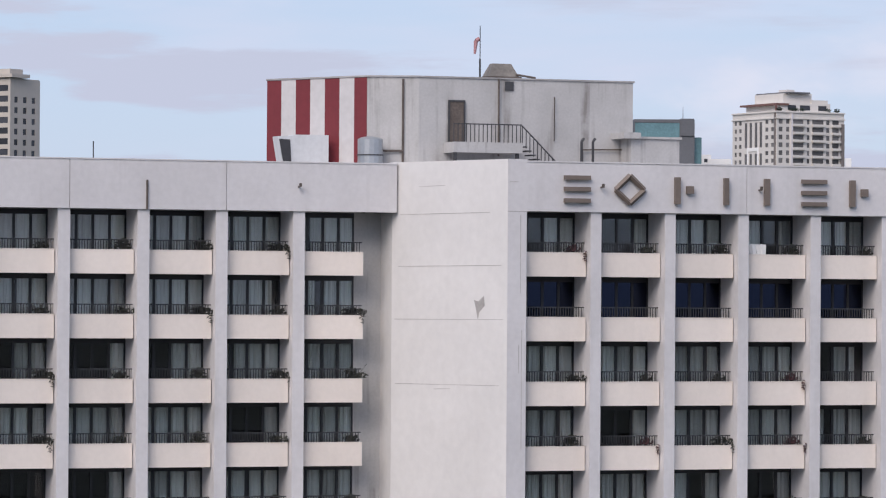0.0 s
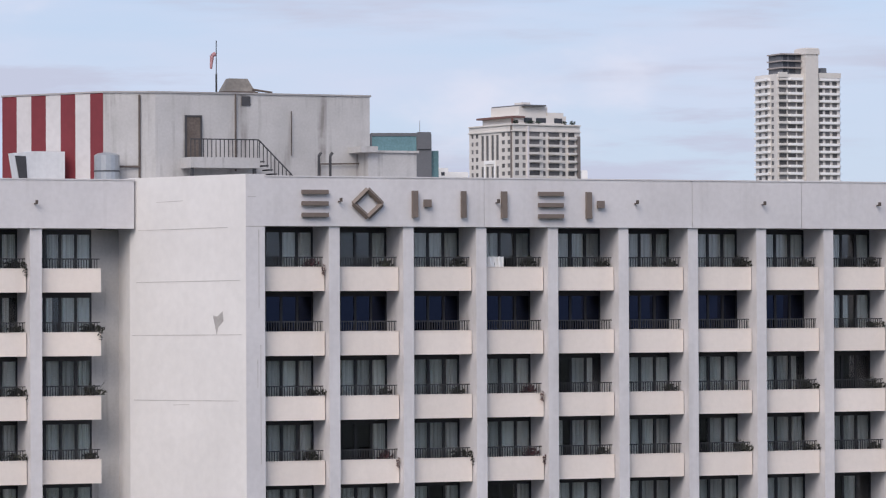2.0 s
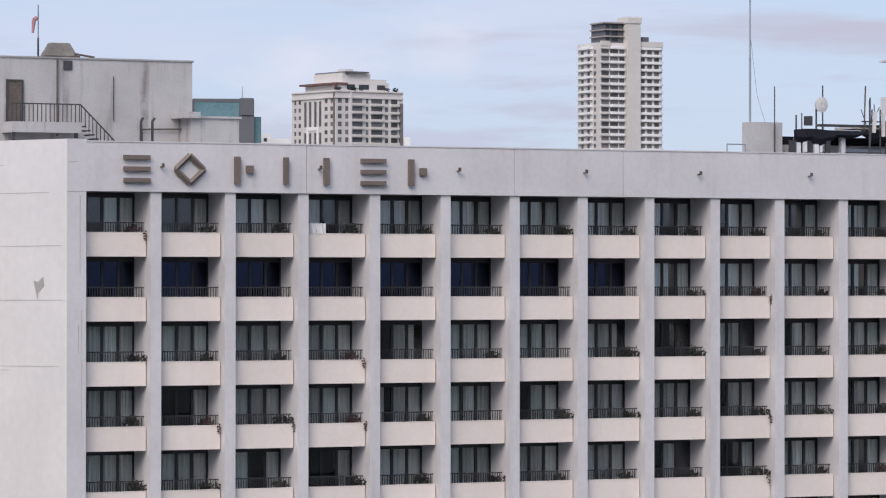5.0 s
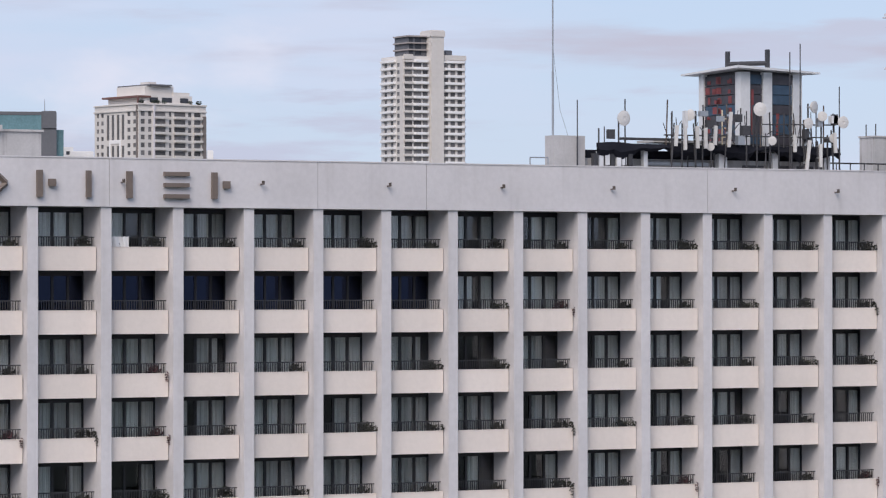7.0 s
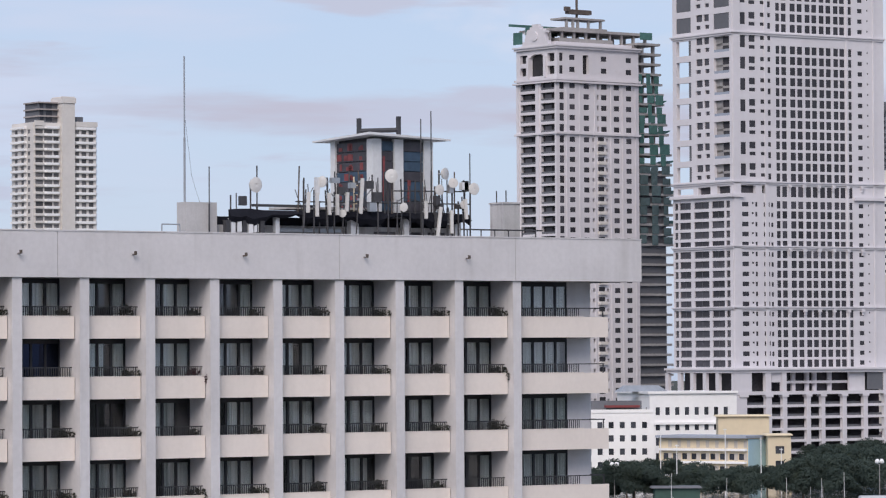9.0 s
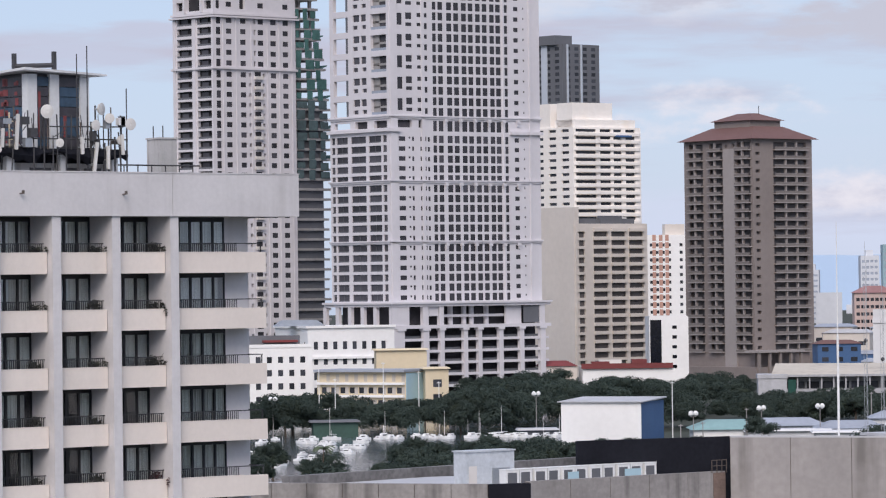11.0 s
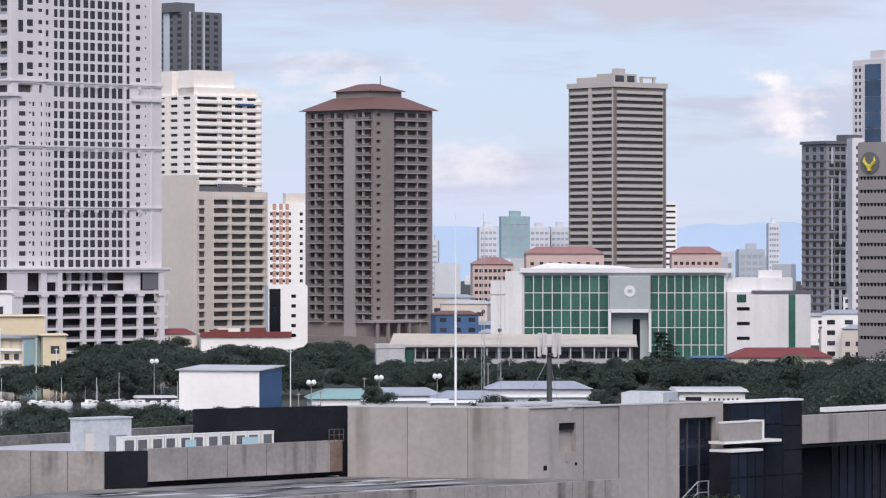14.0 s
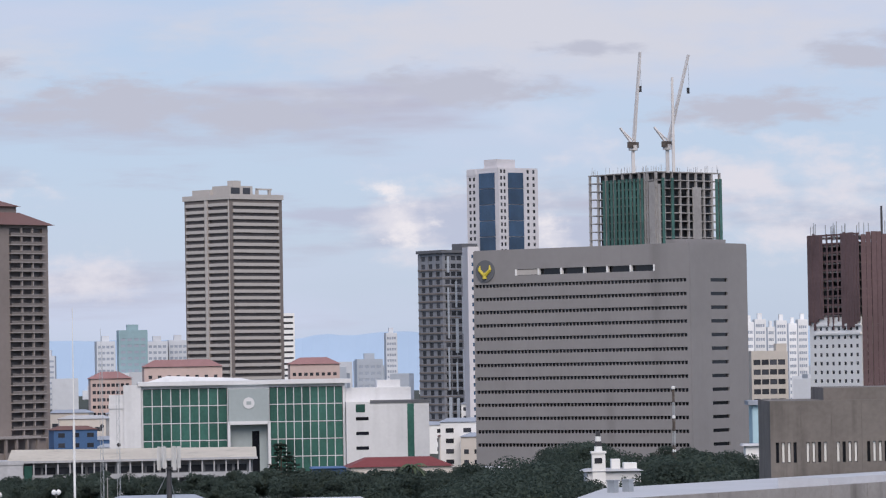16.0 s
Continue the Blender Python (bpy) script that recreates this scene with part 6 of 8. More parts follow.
part("frame", Shape().box(wr * 0.6, wr * 0.64, 3, 4, zt, zt + 4.2).box(wr * 0.84, wr * 0.88, 3, 4, zt, zt + 3.8).box(wr * 0.6, wr * 0.9, 3, 4, zt + 3.6, zt + 4.4), BAND_PALE, t)
part("crown_opening", Shape().box(wr * 0.13, wr * 0.3, 3.9, 4, zt + 1.5, zt + 4.6).box(wr * 0.36, wr * 0.5, 3.9, 4, zt + 1.5, zt + 4.6), GLASS_DARK, t)
t, wr, wl = place_tower("white_slab", "thin white banded apartment slab", 48.5, 48.4, 48.69, 2100, 8, depth_l=20)
zt = 33 + 0.0135 * 2100
body(t, wr, wl, 0, zt, BRIGHT_WHITE, rows_of([(0.5, wr - 0.5)], 3, zt, 3.2, 1.5, 2.6), glass=GLASS_DARK, limit=30)

# green glass institution
t, wr, wl = place_tower("institution_building", "white and green glass institution with a seal over its entrance", 46.40, 46.3, 49.42, 1150, 0.5, "institution", depth_l=30)
zt = 33 - 0.0050 * 1150
mid0, mid1 = radians(47.69 - 46.4) * 1150, radians(48.29 - 46.4) * 1150
right = [(0.4, mid0 - 0.3, 0.6, zt - 0.6), (mid1 + 0.3, wr - 0.4, 0.6, zt - 0.6)]
body(t, wr, wl, 0, zt, INST_WHITE, right, thick=0.8, split=True)
panes = []
for a, b in ((0.4, mid0 - 0.3), (mid1 + 0.3, wr - 0.4)):
    for i in range(9):
        for k in range(5):
            w, h = (b - a) / 9, (zt - 1.2) / 5
            panes.append((a + i * w + 0.12, a + (i + 1) * w - 0.12, 0.6 + k * h + 0.15, 0.6 + (k + 1) * h - 0.2))
window_parts(t, panes, put_right, GLASS_GREEN, 200, 0.3, "glass_panel")
mu = Shape()
for a, b in ((0.4, mid0 - 0.3), (mid1 + 0.3, wr - 0.4)):
    for i in range(1, 9):
        x = a + (b - a) * i / 9
        mu.box(x - 0.12, x + 0.12, 0.1, 0.6, 0.6, zt - 0.6)
    for k in range(1, 5):
        z = 0.6 + (zt - 1.2) * k / 5
        mu.box(a, b, 0.15, 0.6, z - 0.12, z + 0.12)
tagged(part("mullions", mu, PALE_METAL, t, "white curtain-wall bars"), kind="stuff")
PORTAL = surface("portal_grey", (0.36, 0.41, 0.42), 0.8, 0.05, 0.3)
part("portal", Shape().box(mid0, mid1, -4.0, -0.002, 16.6, zt - 1), PORTAL, t, "grey entrance portal")
part("portal_frame", Shape().box(mid0 - 0.4, mid0 + 0.4, -4.2, -0.002, 0, 16.5).box(mid1 - 0.4, mid1 + 0.4, -4.2, -0.002, 0, 16.5).box(mid0, mid1, -4.2, -0.002, 15.6, 16.6), INST_WHITE, t)
part("recess", Shape().box(mid0 + 0.4, mid1 - 0.4, -0.06, -0.002, 0, 15.5), PORTAL, t)
part("entrance", Shape().box(mid0 + 7, mid0 + 9.2, -0.12, -0.06, 0, 13.6), GLASS_BLACK, t)
se = Shape()
ring = 20
se.add([((mid0 + mid1) / 2 + 1.7 * math.cos(2 * math.pi * i / ring), -4.25, 22.0 + 1.7 * math.sin(2 * math.pi * i / ring)) for i in range(ring)] + [((mid0 + mid1) / 2 + 1.7 * math.cos(2 * math.pi * i / ring), -4.0, 22.0 + 1.7 * math.sin(2 * math.pi * i / ring)) for i in range(ring)],
       [tuple(range(ring))] + [(i, ring + i, ring + (i + 1) % ring, (i + 1) % ring) for i in range(ring)])
part("seal", se, INST_WHITE, t, "round white seal")
part("seal_ring", Shape().box((mid0 + mid1) / 2 - 0.7, (mid0 + mid1) / 2 + 0.7, -4.31, -4.25, 21.5, 22.5), PORTAL, t)
part("roof_edge", Shape().box(-1, wr + 2, -1.6, wl, zt + 0.25, zt + 1.5), INST_WHITE, t)
part("roof_rise", Shape().add([(2, 4, zt + 1.5), (wr * 0.55, 4, zt + 1.5), (wr * 0.55, 20, zt + 1.5), (2, 20, zt + 1.5), (8, 6, zt + 3.2), (wr * 0.5, 6, zt + 2.2), (wr * 0.5, 18, zt + 2.2), (8, 18, zt + 3.2)], [(4, 5, 6, 7), (0, 1, 5, 4), (1, 2, 6, 5), (2, 3, 7, 6), (3, 0, 4, 7)]), INST_WHITE, t)
lw = radians(46.40 - 45.92) * 1150
part("side_tower", Shape().box(-lw * 0.55, -0.1, -1, 12, 0, zt + 0.6).box(-lw, -lw * 0.55, 0, 12, 0, 25.0).box(-lw * 1.02, -lw * 0.5, -0.3, 12, 21.0, 22.2), INST_WHITE, t)
rw = radians(50.68 - 49.42) * 1150
part("side_wing", Shape().box(wr + 0.4, wr + rw, -3, 14, 0, 33 - 0.0098 * 1150), INST_WHITE, t)
part("side_wing", Shape().box(wr + 0.4, wr + rw * 0.8, 1, 14, 21.7, 26.0).box(wr + rw * 0.4, wr + rw * 0.68, 3, 12, 26, 28.2), INST_WHITE, t)
part("wing_coping", Shape().box(wr + rw * 0.3, wr + rw + 0.3, -3.3, -2.9, 21.3, 22.2), SLATE, t)
for k in range(4):
    part("slot_window", Shape().box(wr + rw * 0.13, wr + rw * 0.28, -3.05, -2.9, 3 + k * 4.4, 4.0 + k * 4.4), GLASS_BLACK, t)
part("glass_strip", Shape().box(wr + rw * 0.74, wr + rw * 0.82, -3.08, -2.9, 1, 21.0), GLASS_GREEN, t)
part("corner_glass", Shape().box(wr + rw * 0.13, wr + rw * 0.24, -3.06, -2.9, 21.0 - 2.4, 21.0), GLASS_GREEN, t)

# central grey bank with window bands
t, wr, wl = place_tower("bank_building", "massive grey concrete bank with long ribbon windows", 54.61, 51.39, 55.45, 1045, 55, "bank building")
zt = 33 + 0.0300 * 1045
zs0 = 33 + 0.0210 * 1045
fh = 24.35 / 6788 * 1045
lo = []
for k in range(13):
    z = zs0 - fh * k
    lo.append((1.2, wl - 0.2, z - 0.95, z))
ro = [(wr * 0.36, wr * 0.66, zs0 - fh * k - 0.95, zs0 - fh * k) for k in range(13)]
lo.append((wl * 0.16, wl * 0.80, zs0 + 2.3, zs0 + 4.0))
body(t, wr, wl, 0, zt, BANK_GREY, ro, lo, thick=1.2, core=GLASS_BLACK, split=True)
for k in range(13):
    z = zs0 - fh * k
    s = Shape()
    n = 60
    for i in range(n):
        y = 1.2 + (wl - 1.4) * i / n
        s.box(0.35, 0.6, y, y + 0.28, z - 0.95, z)
    tagged(part("fin_band", s, BANK_GREY, t, "row of short concrete fins"), kind="stuff")
    part("window_band", Shape().box(0.7, 0.8, 1.2, wl - 0.2, z - 0.95, z), GLASS_BLACK, t)
    part("window", Shape().box(wr * 0.36, wr * 0.66, 0.5, 0.6, z - 0.95, z), GLASS_BLACK, t)
for i in range(7):
    y = wl * (0.16 + 0.64 * i / 6)
    part("loggia_pier", Shape().box(-0.05, 0.9, y - 0.25, y + 0.25, zs0 + 2.25, zs0 + 4.05), BRIGHT_WHITE, t)
part("blind_bay", Shape().box(0.2, 0.5, wl * 0.694, wl * 0.80, zs0 + 2.4, zs0 + 3.9), BAND_PALE, t, "pale blocked bay")
part("corner_groove", Shape().box(-0.12, 0.05, -0.12, 0.05, 0, zt - 2), BANK_GREY, t)
em = Shape()
cy, cz, rr = wl * 0.945, 33 + 0.0243 * 1060, 2.7
em.add([(-0.3, cy - rr * math.cos(2 * math.pi * i / 24) * 1.25, cz + rr * math.sin(2 * math.pi * i / 24) * 1.15) for i in range(24)] + [(0, cy - rr * math.cos(2 * math.pi * i / 24) * 1.25, cz + rr * math.sin(2 * math.pi * i / 24) * 1.15) for i in range(24)],
       [tuple(range(24))] + [(i, 24 + i, 24 + (i + 1) % 24, (i + 1) % 24) for i in range(24)])
part("emblem", em, SLATE, t, "round dark emblem disc")
g2 = Shape()
for sgn in (-1, 1):
    g2.rod((-0.4, cy, cz - 1.5), (-0.4, cy + sgn * 1.9, cz + 0.3), 0.55, 0.5, 6).rod((-0.4, cy + sgn * 1.9, cz + 0.3), (-0.4, cy + sgn * 1.7, cz + 1.6), 0.5, 0.15, 6)
g2.rod((-0.4, cy, cz - 2.2), (-0.4, cy, cz - 0.4), 0.7, 0.6, 6)
part("emblem_shape", g2, GOLD, t, "plain gold shape on the disc")
part("roof_plant", Shape().box(3, wr * 0.8, 3, 10, zt + 0.25, zt + 1.4), BANK_GREY, t)

# towers behind the bank
t, wr, wl = place_tower("blue_glass_tower", "white tower with strips of blue glass", 51.78, 51.31, 52.36, 1900, 43)
zt = 33 + 0.0506 * 1900
body(t, wr, wl, 0, zt, TOWER_WHITE, rows_of(evenly(wr * 0.68, wr - 0.5, 2, 1.6) + evenly(0.8, wr * 0.2, 2, 1.4), 40, zt, 3.3, 0.9, 2.7), rows_of(evenly(wl * 0.72, wl - 0.6, 2, 1.7), 40, zt, 3.3, 0.9, 2.7), glass=GLASS_DARK, limit=90)
for k in range(9):
    part("glass_strip", Shape().box(wr * 0.24, wr * 0.62, -0.5, -0.002, zt - 1.8 - 8 * (k + 1), zt - 2.2 - 8 * k), GLASS_BLUE, t, "blue curtain glass")
    part("glass_strip", Shape().box(-0.5, -0.002, wl * 0.12, wl * 0.6, zt - 1.8 - 8 * (k + 1), zt - 2.2 - 8 * k), GLASS_BLUE, t)
part("crown", Shape().box(1, wr * 0.5, 2, wl * 0.5, zt, zt + 4.5).box(-0.3, 3, wl * 0.7, wl, zt - 3, zt), TOWER_WHITE, t)
t, wr, wl = place_tower("dark_tower", "dark grey tower of unfinished floors with pale vertical strips", 50.92, 50.56, 51.5, 1500, 35)
zt = 33 + 0.0285 * 1500
body(t, wr, wl, 0, zt, BAND_GREY, rows_of(evenly(1, wr - 1, 6, 2.3), 4, zt, 3.1, 0.9, 2.7), rows_of(evenly(0.8, wl - 0.8, 3, 2.6), 4, zt, 3.1, 0.8, 2.7), glass=GLASS_DARK, limit=90)
r = random.Random(8)
for k in range(22):
    z = 4 + 3.1 * k
    part("floor_band", Shape().box(wr * 0.02, wr * (0.42 if k % 4 else 0.6), -0.3, -0.002, z, z + 0.35), TOWER_GREY, t)
    part("floor_band", Shape().box(-0.4, -0.002, 0, wl, z, z + 0.6), TOWER_GREY, t)
for x in (0.10, 0.30, 0.47):
    z = 8.0
    while z < zt - 6:
        h = r.uniform(9, 20)
        part("panel", Shape().box(wr * x, wr * x + r.uniform(0.8, 1.5), -0.4, -0.302, z, min(z + h, zt - 1)), HAZE_GREY, t, "pale wall panel")
        z += h + r.uniform(2, 8)
part("roof_edge", Shape().box(-1.2, wr * 0.5, -1.2, wl, zt + 0.25, zt + 1.4), SLATE, t)
part("roof_house", Shape().box(wr * 0.55, wr * 0.95, 1, 8, zt + 0.25, zt + 4.0), SLATE, t)
t, wr, wl = place_tower("slim_white_tower", "slim white tower edge with narrow windows", 51.30, 51.25, 51.46, 1480, 10, depth_l=12)
zt = 33 + 0.03 * 1480
body(t, wr, wl, 0, zt, TOWER_WHITE, rows_of([(wr * 0.35, wr * 0.65)], 4, zt, 3.1, 1, 2.4), glass=GLASS_BLUE, limit=10)
t, wr, wl = place_tower("tower_under_construction", "bare concrete tower with green netting and roof reinforcement", 54.13, 53.12, 55.10, 1500, 45)
zt = 33 + 0.0490 * 1500
cs = Shape()
for k in range(34):
    z = zt - 3.2 * k
    cs.box(0, wr, 0, wl, z - 0.4, z)
for i in range(9):
    for y in (0.1, 6):
        cs.box(wr * i / 8.2, wr * i / 8.2 + 0.8, y, y + 0.8, 0, zt)
    cs.box(0.1, 0.9, wl * i / 8.2, wl * i / 8.2 + 0.8, 0, zt)
part("frame", cs, RAW_CONCRETE, t, "bare concrete floors and columns")
part("core", Shape().box(5, wr - 2, 5, wl - 2, 0, zt), SLATE, t)
for i in range(11):
    y = wl * (0.18 + 0.62 * i / 11)
    part("net", Shape().box(-0.5, -0.2, y, y + wl * 0.03, zt - 40, zt - 2.5), NET_GREEN, t, "vertical strip of green netting")
for x in (0.08, 0.22, 0.9, 0.96):
    part("net", Shape().box(wr * x, wr * x + 1.4, -0.5, -0.2, zt - 40, zt - 2.5), NET_GREEN, t)
part("shear_wall", Shape().box(wr * 0.02, wr * 0.06, -0.3, 0, 0, zt - 5).box(wr * 0.55, wr * 0.68, -0.3, 0, 0, zt - 6).box(-0.3, 0, 0.5, wl * 0.1, 0, zt - 4), RAW_CONCRETE, t)
rb_ = Shape()
r = random.Random(9)
for i in range(70):
    x, y = (r.uniform(0, wr), r.uniform(0, 2)) if i % 2 else (r.uniform(0, 2), r.uniform(0, wl))
    rb_.rod((x, y, zt), (x, y, zt + r.uniform(1.2, 3.0)), 0.12, n=4)
part("rebar", rb_, STEEL, t, "upright reinforcement bars")
part("catch_deck", Shape().add([(wr, -0.5, 74), (wr + 3.5, -3.5, 76), (wr + 3.5, 4, 76), (wr, 4, 74), (-0.5, wl, 74), (-3.5, wl + 3.5, 76), (4, wl + 3.5, 76), (4, wl, 74)], [(0, 1, 2, 3), (4, 5, 6, 7)]), STEEL, t)


def tower_crane(bearing, dist, z0, tip_b, tip_z):
    p = spot(bearing, dist, z0)
    q = spot(tip_b, dist, tip_z)
    t = thing("tower_crane", Matrix.Translation(p), "white luffing tower crane with a raised jib", "crane", "roof cranes")
    part("mast", Shape().rod((0, 0, 0), (0, 0, 12), 0.9, n=4).rod((0, 0, 9), (0, 0, 11), 1.8, n=8), CRANE_WHITE, t)
    part("cab", Shape().box(-2.2, 2.2, -1.2, 1.2, 10, 12.3), RUSTY, t)
    v = q - p
    part("jib", Shape().rod((0.4, 0, 11), tuple(v), 0.85, 0.6, n=4), CRANE_WHITE, t)
    b = Vector((-v.x, -v.y, 0)).normalized() * 5
    part("back_stay", Shape().rod((0, 0, 11), (b.x, b.y, 18), 0.5, n=4).rod((b.x, b.y, 18), (0, 0, 13), 0.3, n=4), CRANE_WHITE, t)
    part("rope", Shape().rod(tuple(v * 0.97), (v.x * 0.97 + 0.5, v.y * 0.97, v.z * 0.72), 0.06, n=4).box(v.x * 0.97, v.x * 0.97 + 0.8, v.y * 0.97, v.y * 0.97 + 0.8, v.z * 0.67, v.z * 0.72), DARK_STEEL, t)


tower_crane(53.80, 1505, 106, 53.93, 33 + 0.0802 * 1505)
tower_crane(54.31, 1505, 106, 54.65, 33 + 0.0792 * 1505)
solid("crane_mast", Shape().rod((0, 0, 0), (0, 0, 37), 0.8, 0.6, 4), CRANE_WHITE, "plain white crane mast section", "crane mast", m=Matrix.Translation(spot(54.40, 1500, 106)))

t, wr, wl = place_tower("netted_tower", "tower under construction wrapped in maroon netting", 57.14, 56.38, 58.2, 1400, 35)
zt = 33 + 0.0325 * 1400
body(t, wr, wl, 0, 47, BRIGHT_WHITE, rows_of(evenly(1, wr - 1, 8, 1.6), 3, 47, 3.2, 1, 2.3), rows_of(evenly(1, wl - 1, 8, 1.7), 3, 47, 3.2, 1, 2.3), glass=GLASS_DARK, limit=90)
for k in range(10):
    part("bare_floor", Shape().box(0.6, wr, 0.6, wl, 47.5 + 3.2 * k, 48.0 + 3.2 * k), RAW_CONCRETE, t)
part("core", Shape().box(4, wr - 2, 5, wl * 0.30, 47, zt - 4).box(4, wr - 2, wl * 0.70, wl - 1, 47, zt - 4), SLATE, t)
r = random.Random(19)
for i in range(20):
    y = wl * i / 20
    open_mid = 0.34 < (i + 0.5) / 20 < 0.68
    if open_mid and i % 2:
        continue
    z = 46 + r.uniform(-4, 1)
    part("net", Shape().box(-0.7 + r.uniform(-0.1, 0.1), -0.5, y + 0.05, y + wl * (0.028 if open_mid else 0.047), z, zt - r.uniform(0.2, 1.6)), NET_RED, t, "maroon safety netting strip")
for k in range(10):
    part("net_tie", Shape().box(-0.45, -0.3, 0, wl, 48.2 + 3.2 * k, 48.9 + 3.2 * k), NET_RED, t)
for i in range(14):
    x = wr * i / 14
    part("net", Shape().box(x + 0.05, x + wr * 0.066, -0.7 + r.uniform(-0.1, 0.1), -0.5, 8 + r.uniform(0, 5), zt - r.uniform(0.2, 1.6)), NET_RED, t)
for i in range(34):
    x, y = (r.uniform(0, wr), r.uniform(0, 2)) if i % 2 else (r.uniform(0, 2), r.uniform(0, wl))
    part("rebar", Shape().rod((x, y, zt - 3), (x, y, zt + r.uniform(1.5, 4.0)), 0.2, n=4), STEEL, t)
part("hoist_mast", Shape().rod((wr * 0.35, 2, zt - 4), (wr * 0.35, 2, zt + 9), 0.5, n=4), DARK_STEEL, t)
part("balcony_band", Shape().box(-0.6, -0.002, 0, wl * 0.9, 44, 44.8).box(-0.6, -0.002, 0, wl * 0.9, 40.8, 41.6), BRIGHT_WHITE, t)

t, wr, wl = place_tower("pink_apartments", "pinkish concrete apartment block with open corridors", 55.5, 55.2, 56.03, 1300, 6, "apartment block", depth_l=15)
zt = 33 + 0.0015 * 1300
body(t, wr, wl, 0, zt, TOWER_TAN, rows_of(evenly(0.5, wr - 0.5, 4, 2.4), 3, zt, 3.3, 1.0, 2.8), glass=GLASS_DARK, limit=50)
part("corridor", Shape().box(wr * 0.7, wr, 1, 8, zt + 0.2, zt + 2.6), TOWER_TAN, t)

# brutalist concrete block at the right
# walls and upper block carry their shade in the colour
t, wr, wl = place_tower("concrete_hall", "weathered concrete hall with slot windows, its shade in the brown colour", 55.76, 55.7, 58.6, 660, 4, "hall", depth_l=30)
zt = 33 - 0.0118 * 660
slots = [(a + g_ * 5.2, a + g_ * 5.2 + 0.55, 33 - 0.0275 * 660, 33 - 0.0222 * 660) for g_ in range(6) for a in (0.9, 1.9, 2.9, 3.9)]
body(t, wr, wl, 0, zt, HALL_SHADE_BROWN, slots, thick=0.7, glass=GLASS_BLACK, limit=30, depth=0.45, split=True)
for g_ in range(1, 6):
    part("joint", Shape().box(g_ * 5.2 + 0.0, g_ * 5.2 + 0.12, -0.03, -0.001, 6, zt), JOINT, t)
part("upper_block", Shape().box(radians(0.82) * 660, wr, 3, wl, zt, 33 - 0.0082 * 660), HALL_SHADE_BROWN, t)
for i in range(24):
    part("blind", Shape().box(slots[i][0] + 0.1, slots[i][1] - 0.05, 0.40, 0.44, slots[i][2] + 0.1, slots[i][3] - 0.1), PLASTIC_WHITE, t, "white window blind") if i % 3 else None
t, wr, wl = place_tower("glass_annex", "pale blue-grey annex with a flat roof", 55.5, 55.5, 56.3, 900, 4, "annex", depth_l=12)
body(t, wr, wl, 0, 33 - 0.0125 * 900, SKY_BLUE, rows_of(evenly(1, wr - 1, 3, 1.6), 5, 21, 4, 1, 2.8), glass=GLASS_TEAL, limit=10)
part("roof", Shape().box(-1, wr + 1, -1.2, wl, 21.9, 22.9), BLUE_ROOF, t)


# ---- convention complex in the foreground: long weathered concrete blocks ----
cx = thing("convention_complex", pose(180, 202, 0), "long weathered concrete convention complex with flat roofs", "convention centre")
ZL, ZM, ZH = 15.55, 18.0, 21.0


def wall_run(a, b, z0, z1, thick, mat, step, name="concrete_panel", label=""):
    """A straight wall of separate concrete panels with recessed dark joints."""
    a, b = Vector(a), Vector(b)
    d = (b - a).normalized()
    nn = Vector((-d.y, d.x))
    length = (b - a).length
    n = max(1, round(length / step))
    for i in range(n):
        p, q = a + d * (length * i / n + 0.03), a + d * (length * (i + 1) / n - 0.03)
        part(name, Shape().prism([tuple(p), tuple(q), tuple(q + nn * thick), tuple(p + nn * thick)], z0, z1), mat, cx, label)
    p, q = a + nn * 0.08, b + nn * 0.08
    part("joint_backing", Shape().prism([tuple(p), tuple(q), tuple(q + nn * (thick - 0.1)), tuple(p + nn * (thick - 0.1))], z0, z1 - 0.03), JOINT_LIGHT if mat is CONCRETE_LIGHT else JOINT, cx)


# front low block
wall_run((0, 0), (28.3, 0), 0, ZL, 0.6, CONCRETE, 2.6)
wall_run((28.3, 0), (43.0, -0.3), 0, ZL - 0.15, 0.6, CONCRETE, 1.8)
wall_run((-9.6, 17.3), (0, 0), 0, ZL, 0.6, CONCRETE, 2.4)
part("low_roof", Shape().prism([(0.4, 0.6), (43, 0.6), (43, 7), (33, 20), (32, 22.5), (8.2, 22.5), (-9.2, 17.3)], 0, ZL - 0.4), ROOF_DIRTY, cx, "dirty stained flat roof")
r = random.Random(21)
for i in range(34):
    x, y = r.uniform(0, 32), r.uniform(3, 17)
    part("roof_patch", Shape().prism([(x, y), (x + r.uniform(2, 7), y + 0.3), (x + r.uniform(2, 6), y + r.uniform(0.8, 2)), (x - 0.6, y + 1.2)], ZL - 0.4, ZL - 0.385), ROOF_PALE if i % 3 == 0 else ASPHALT, cx)
# upper set-back blocks
wall_run((-14.0, 60.0), (8.7, 21.6), 0, ZM, 0.6, CONCRETE, 3.0)
part("black_panel", Shape().prism([(8.7, 21.5), (12.0, 20.4), (12.2, 21.2), (9.0, 22.2)], ZL - 0.3, ZM - 0.02), BLACK_CLAD_SHADE, cx, "black clad end panel")
wall_run((12.1, 20.6), (32.6, 20.4), ZL + 0.05, ZM + 0.1, 0.6, CONCRETE, 4.2)
# black strip in place of the shadow at the wall's foot
part("shadow_strip", Shape().box(12.1, 33.0, 21.1, 22.3, ZL - 0.3, ZL + 0.1), BLACK_CLAD_SHADE, cx)
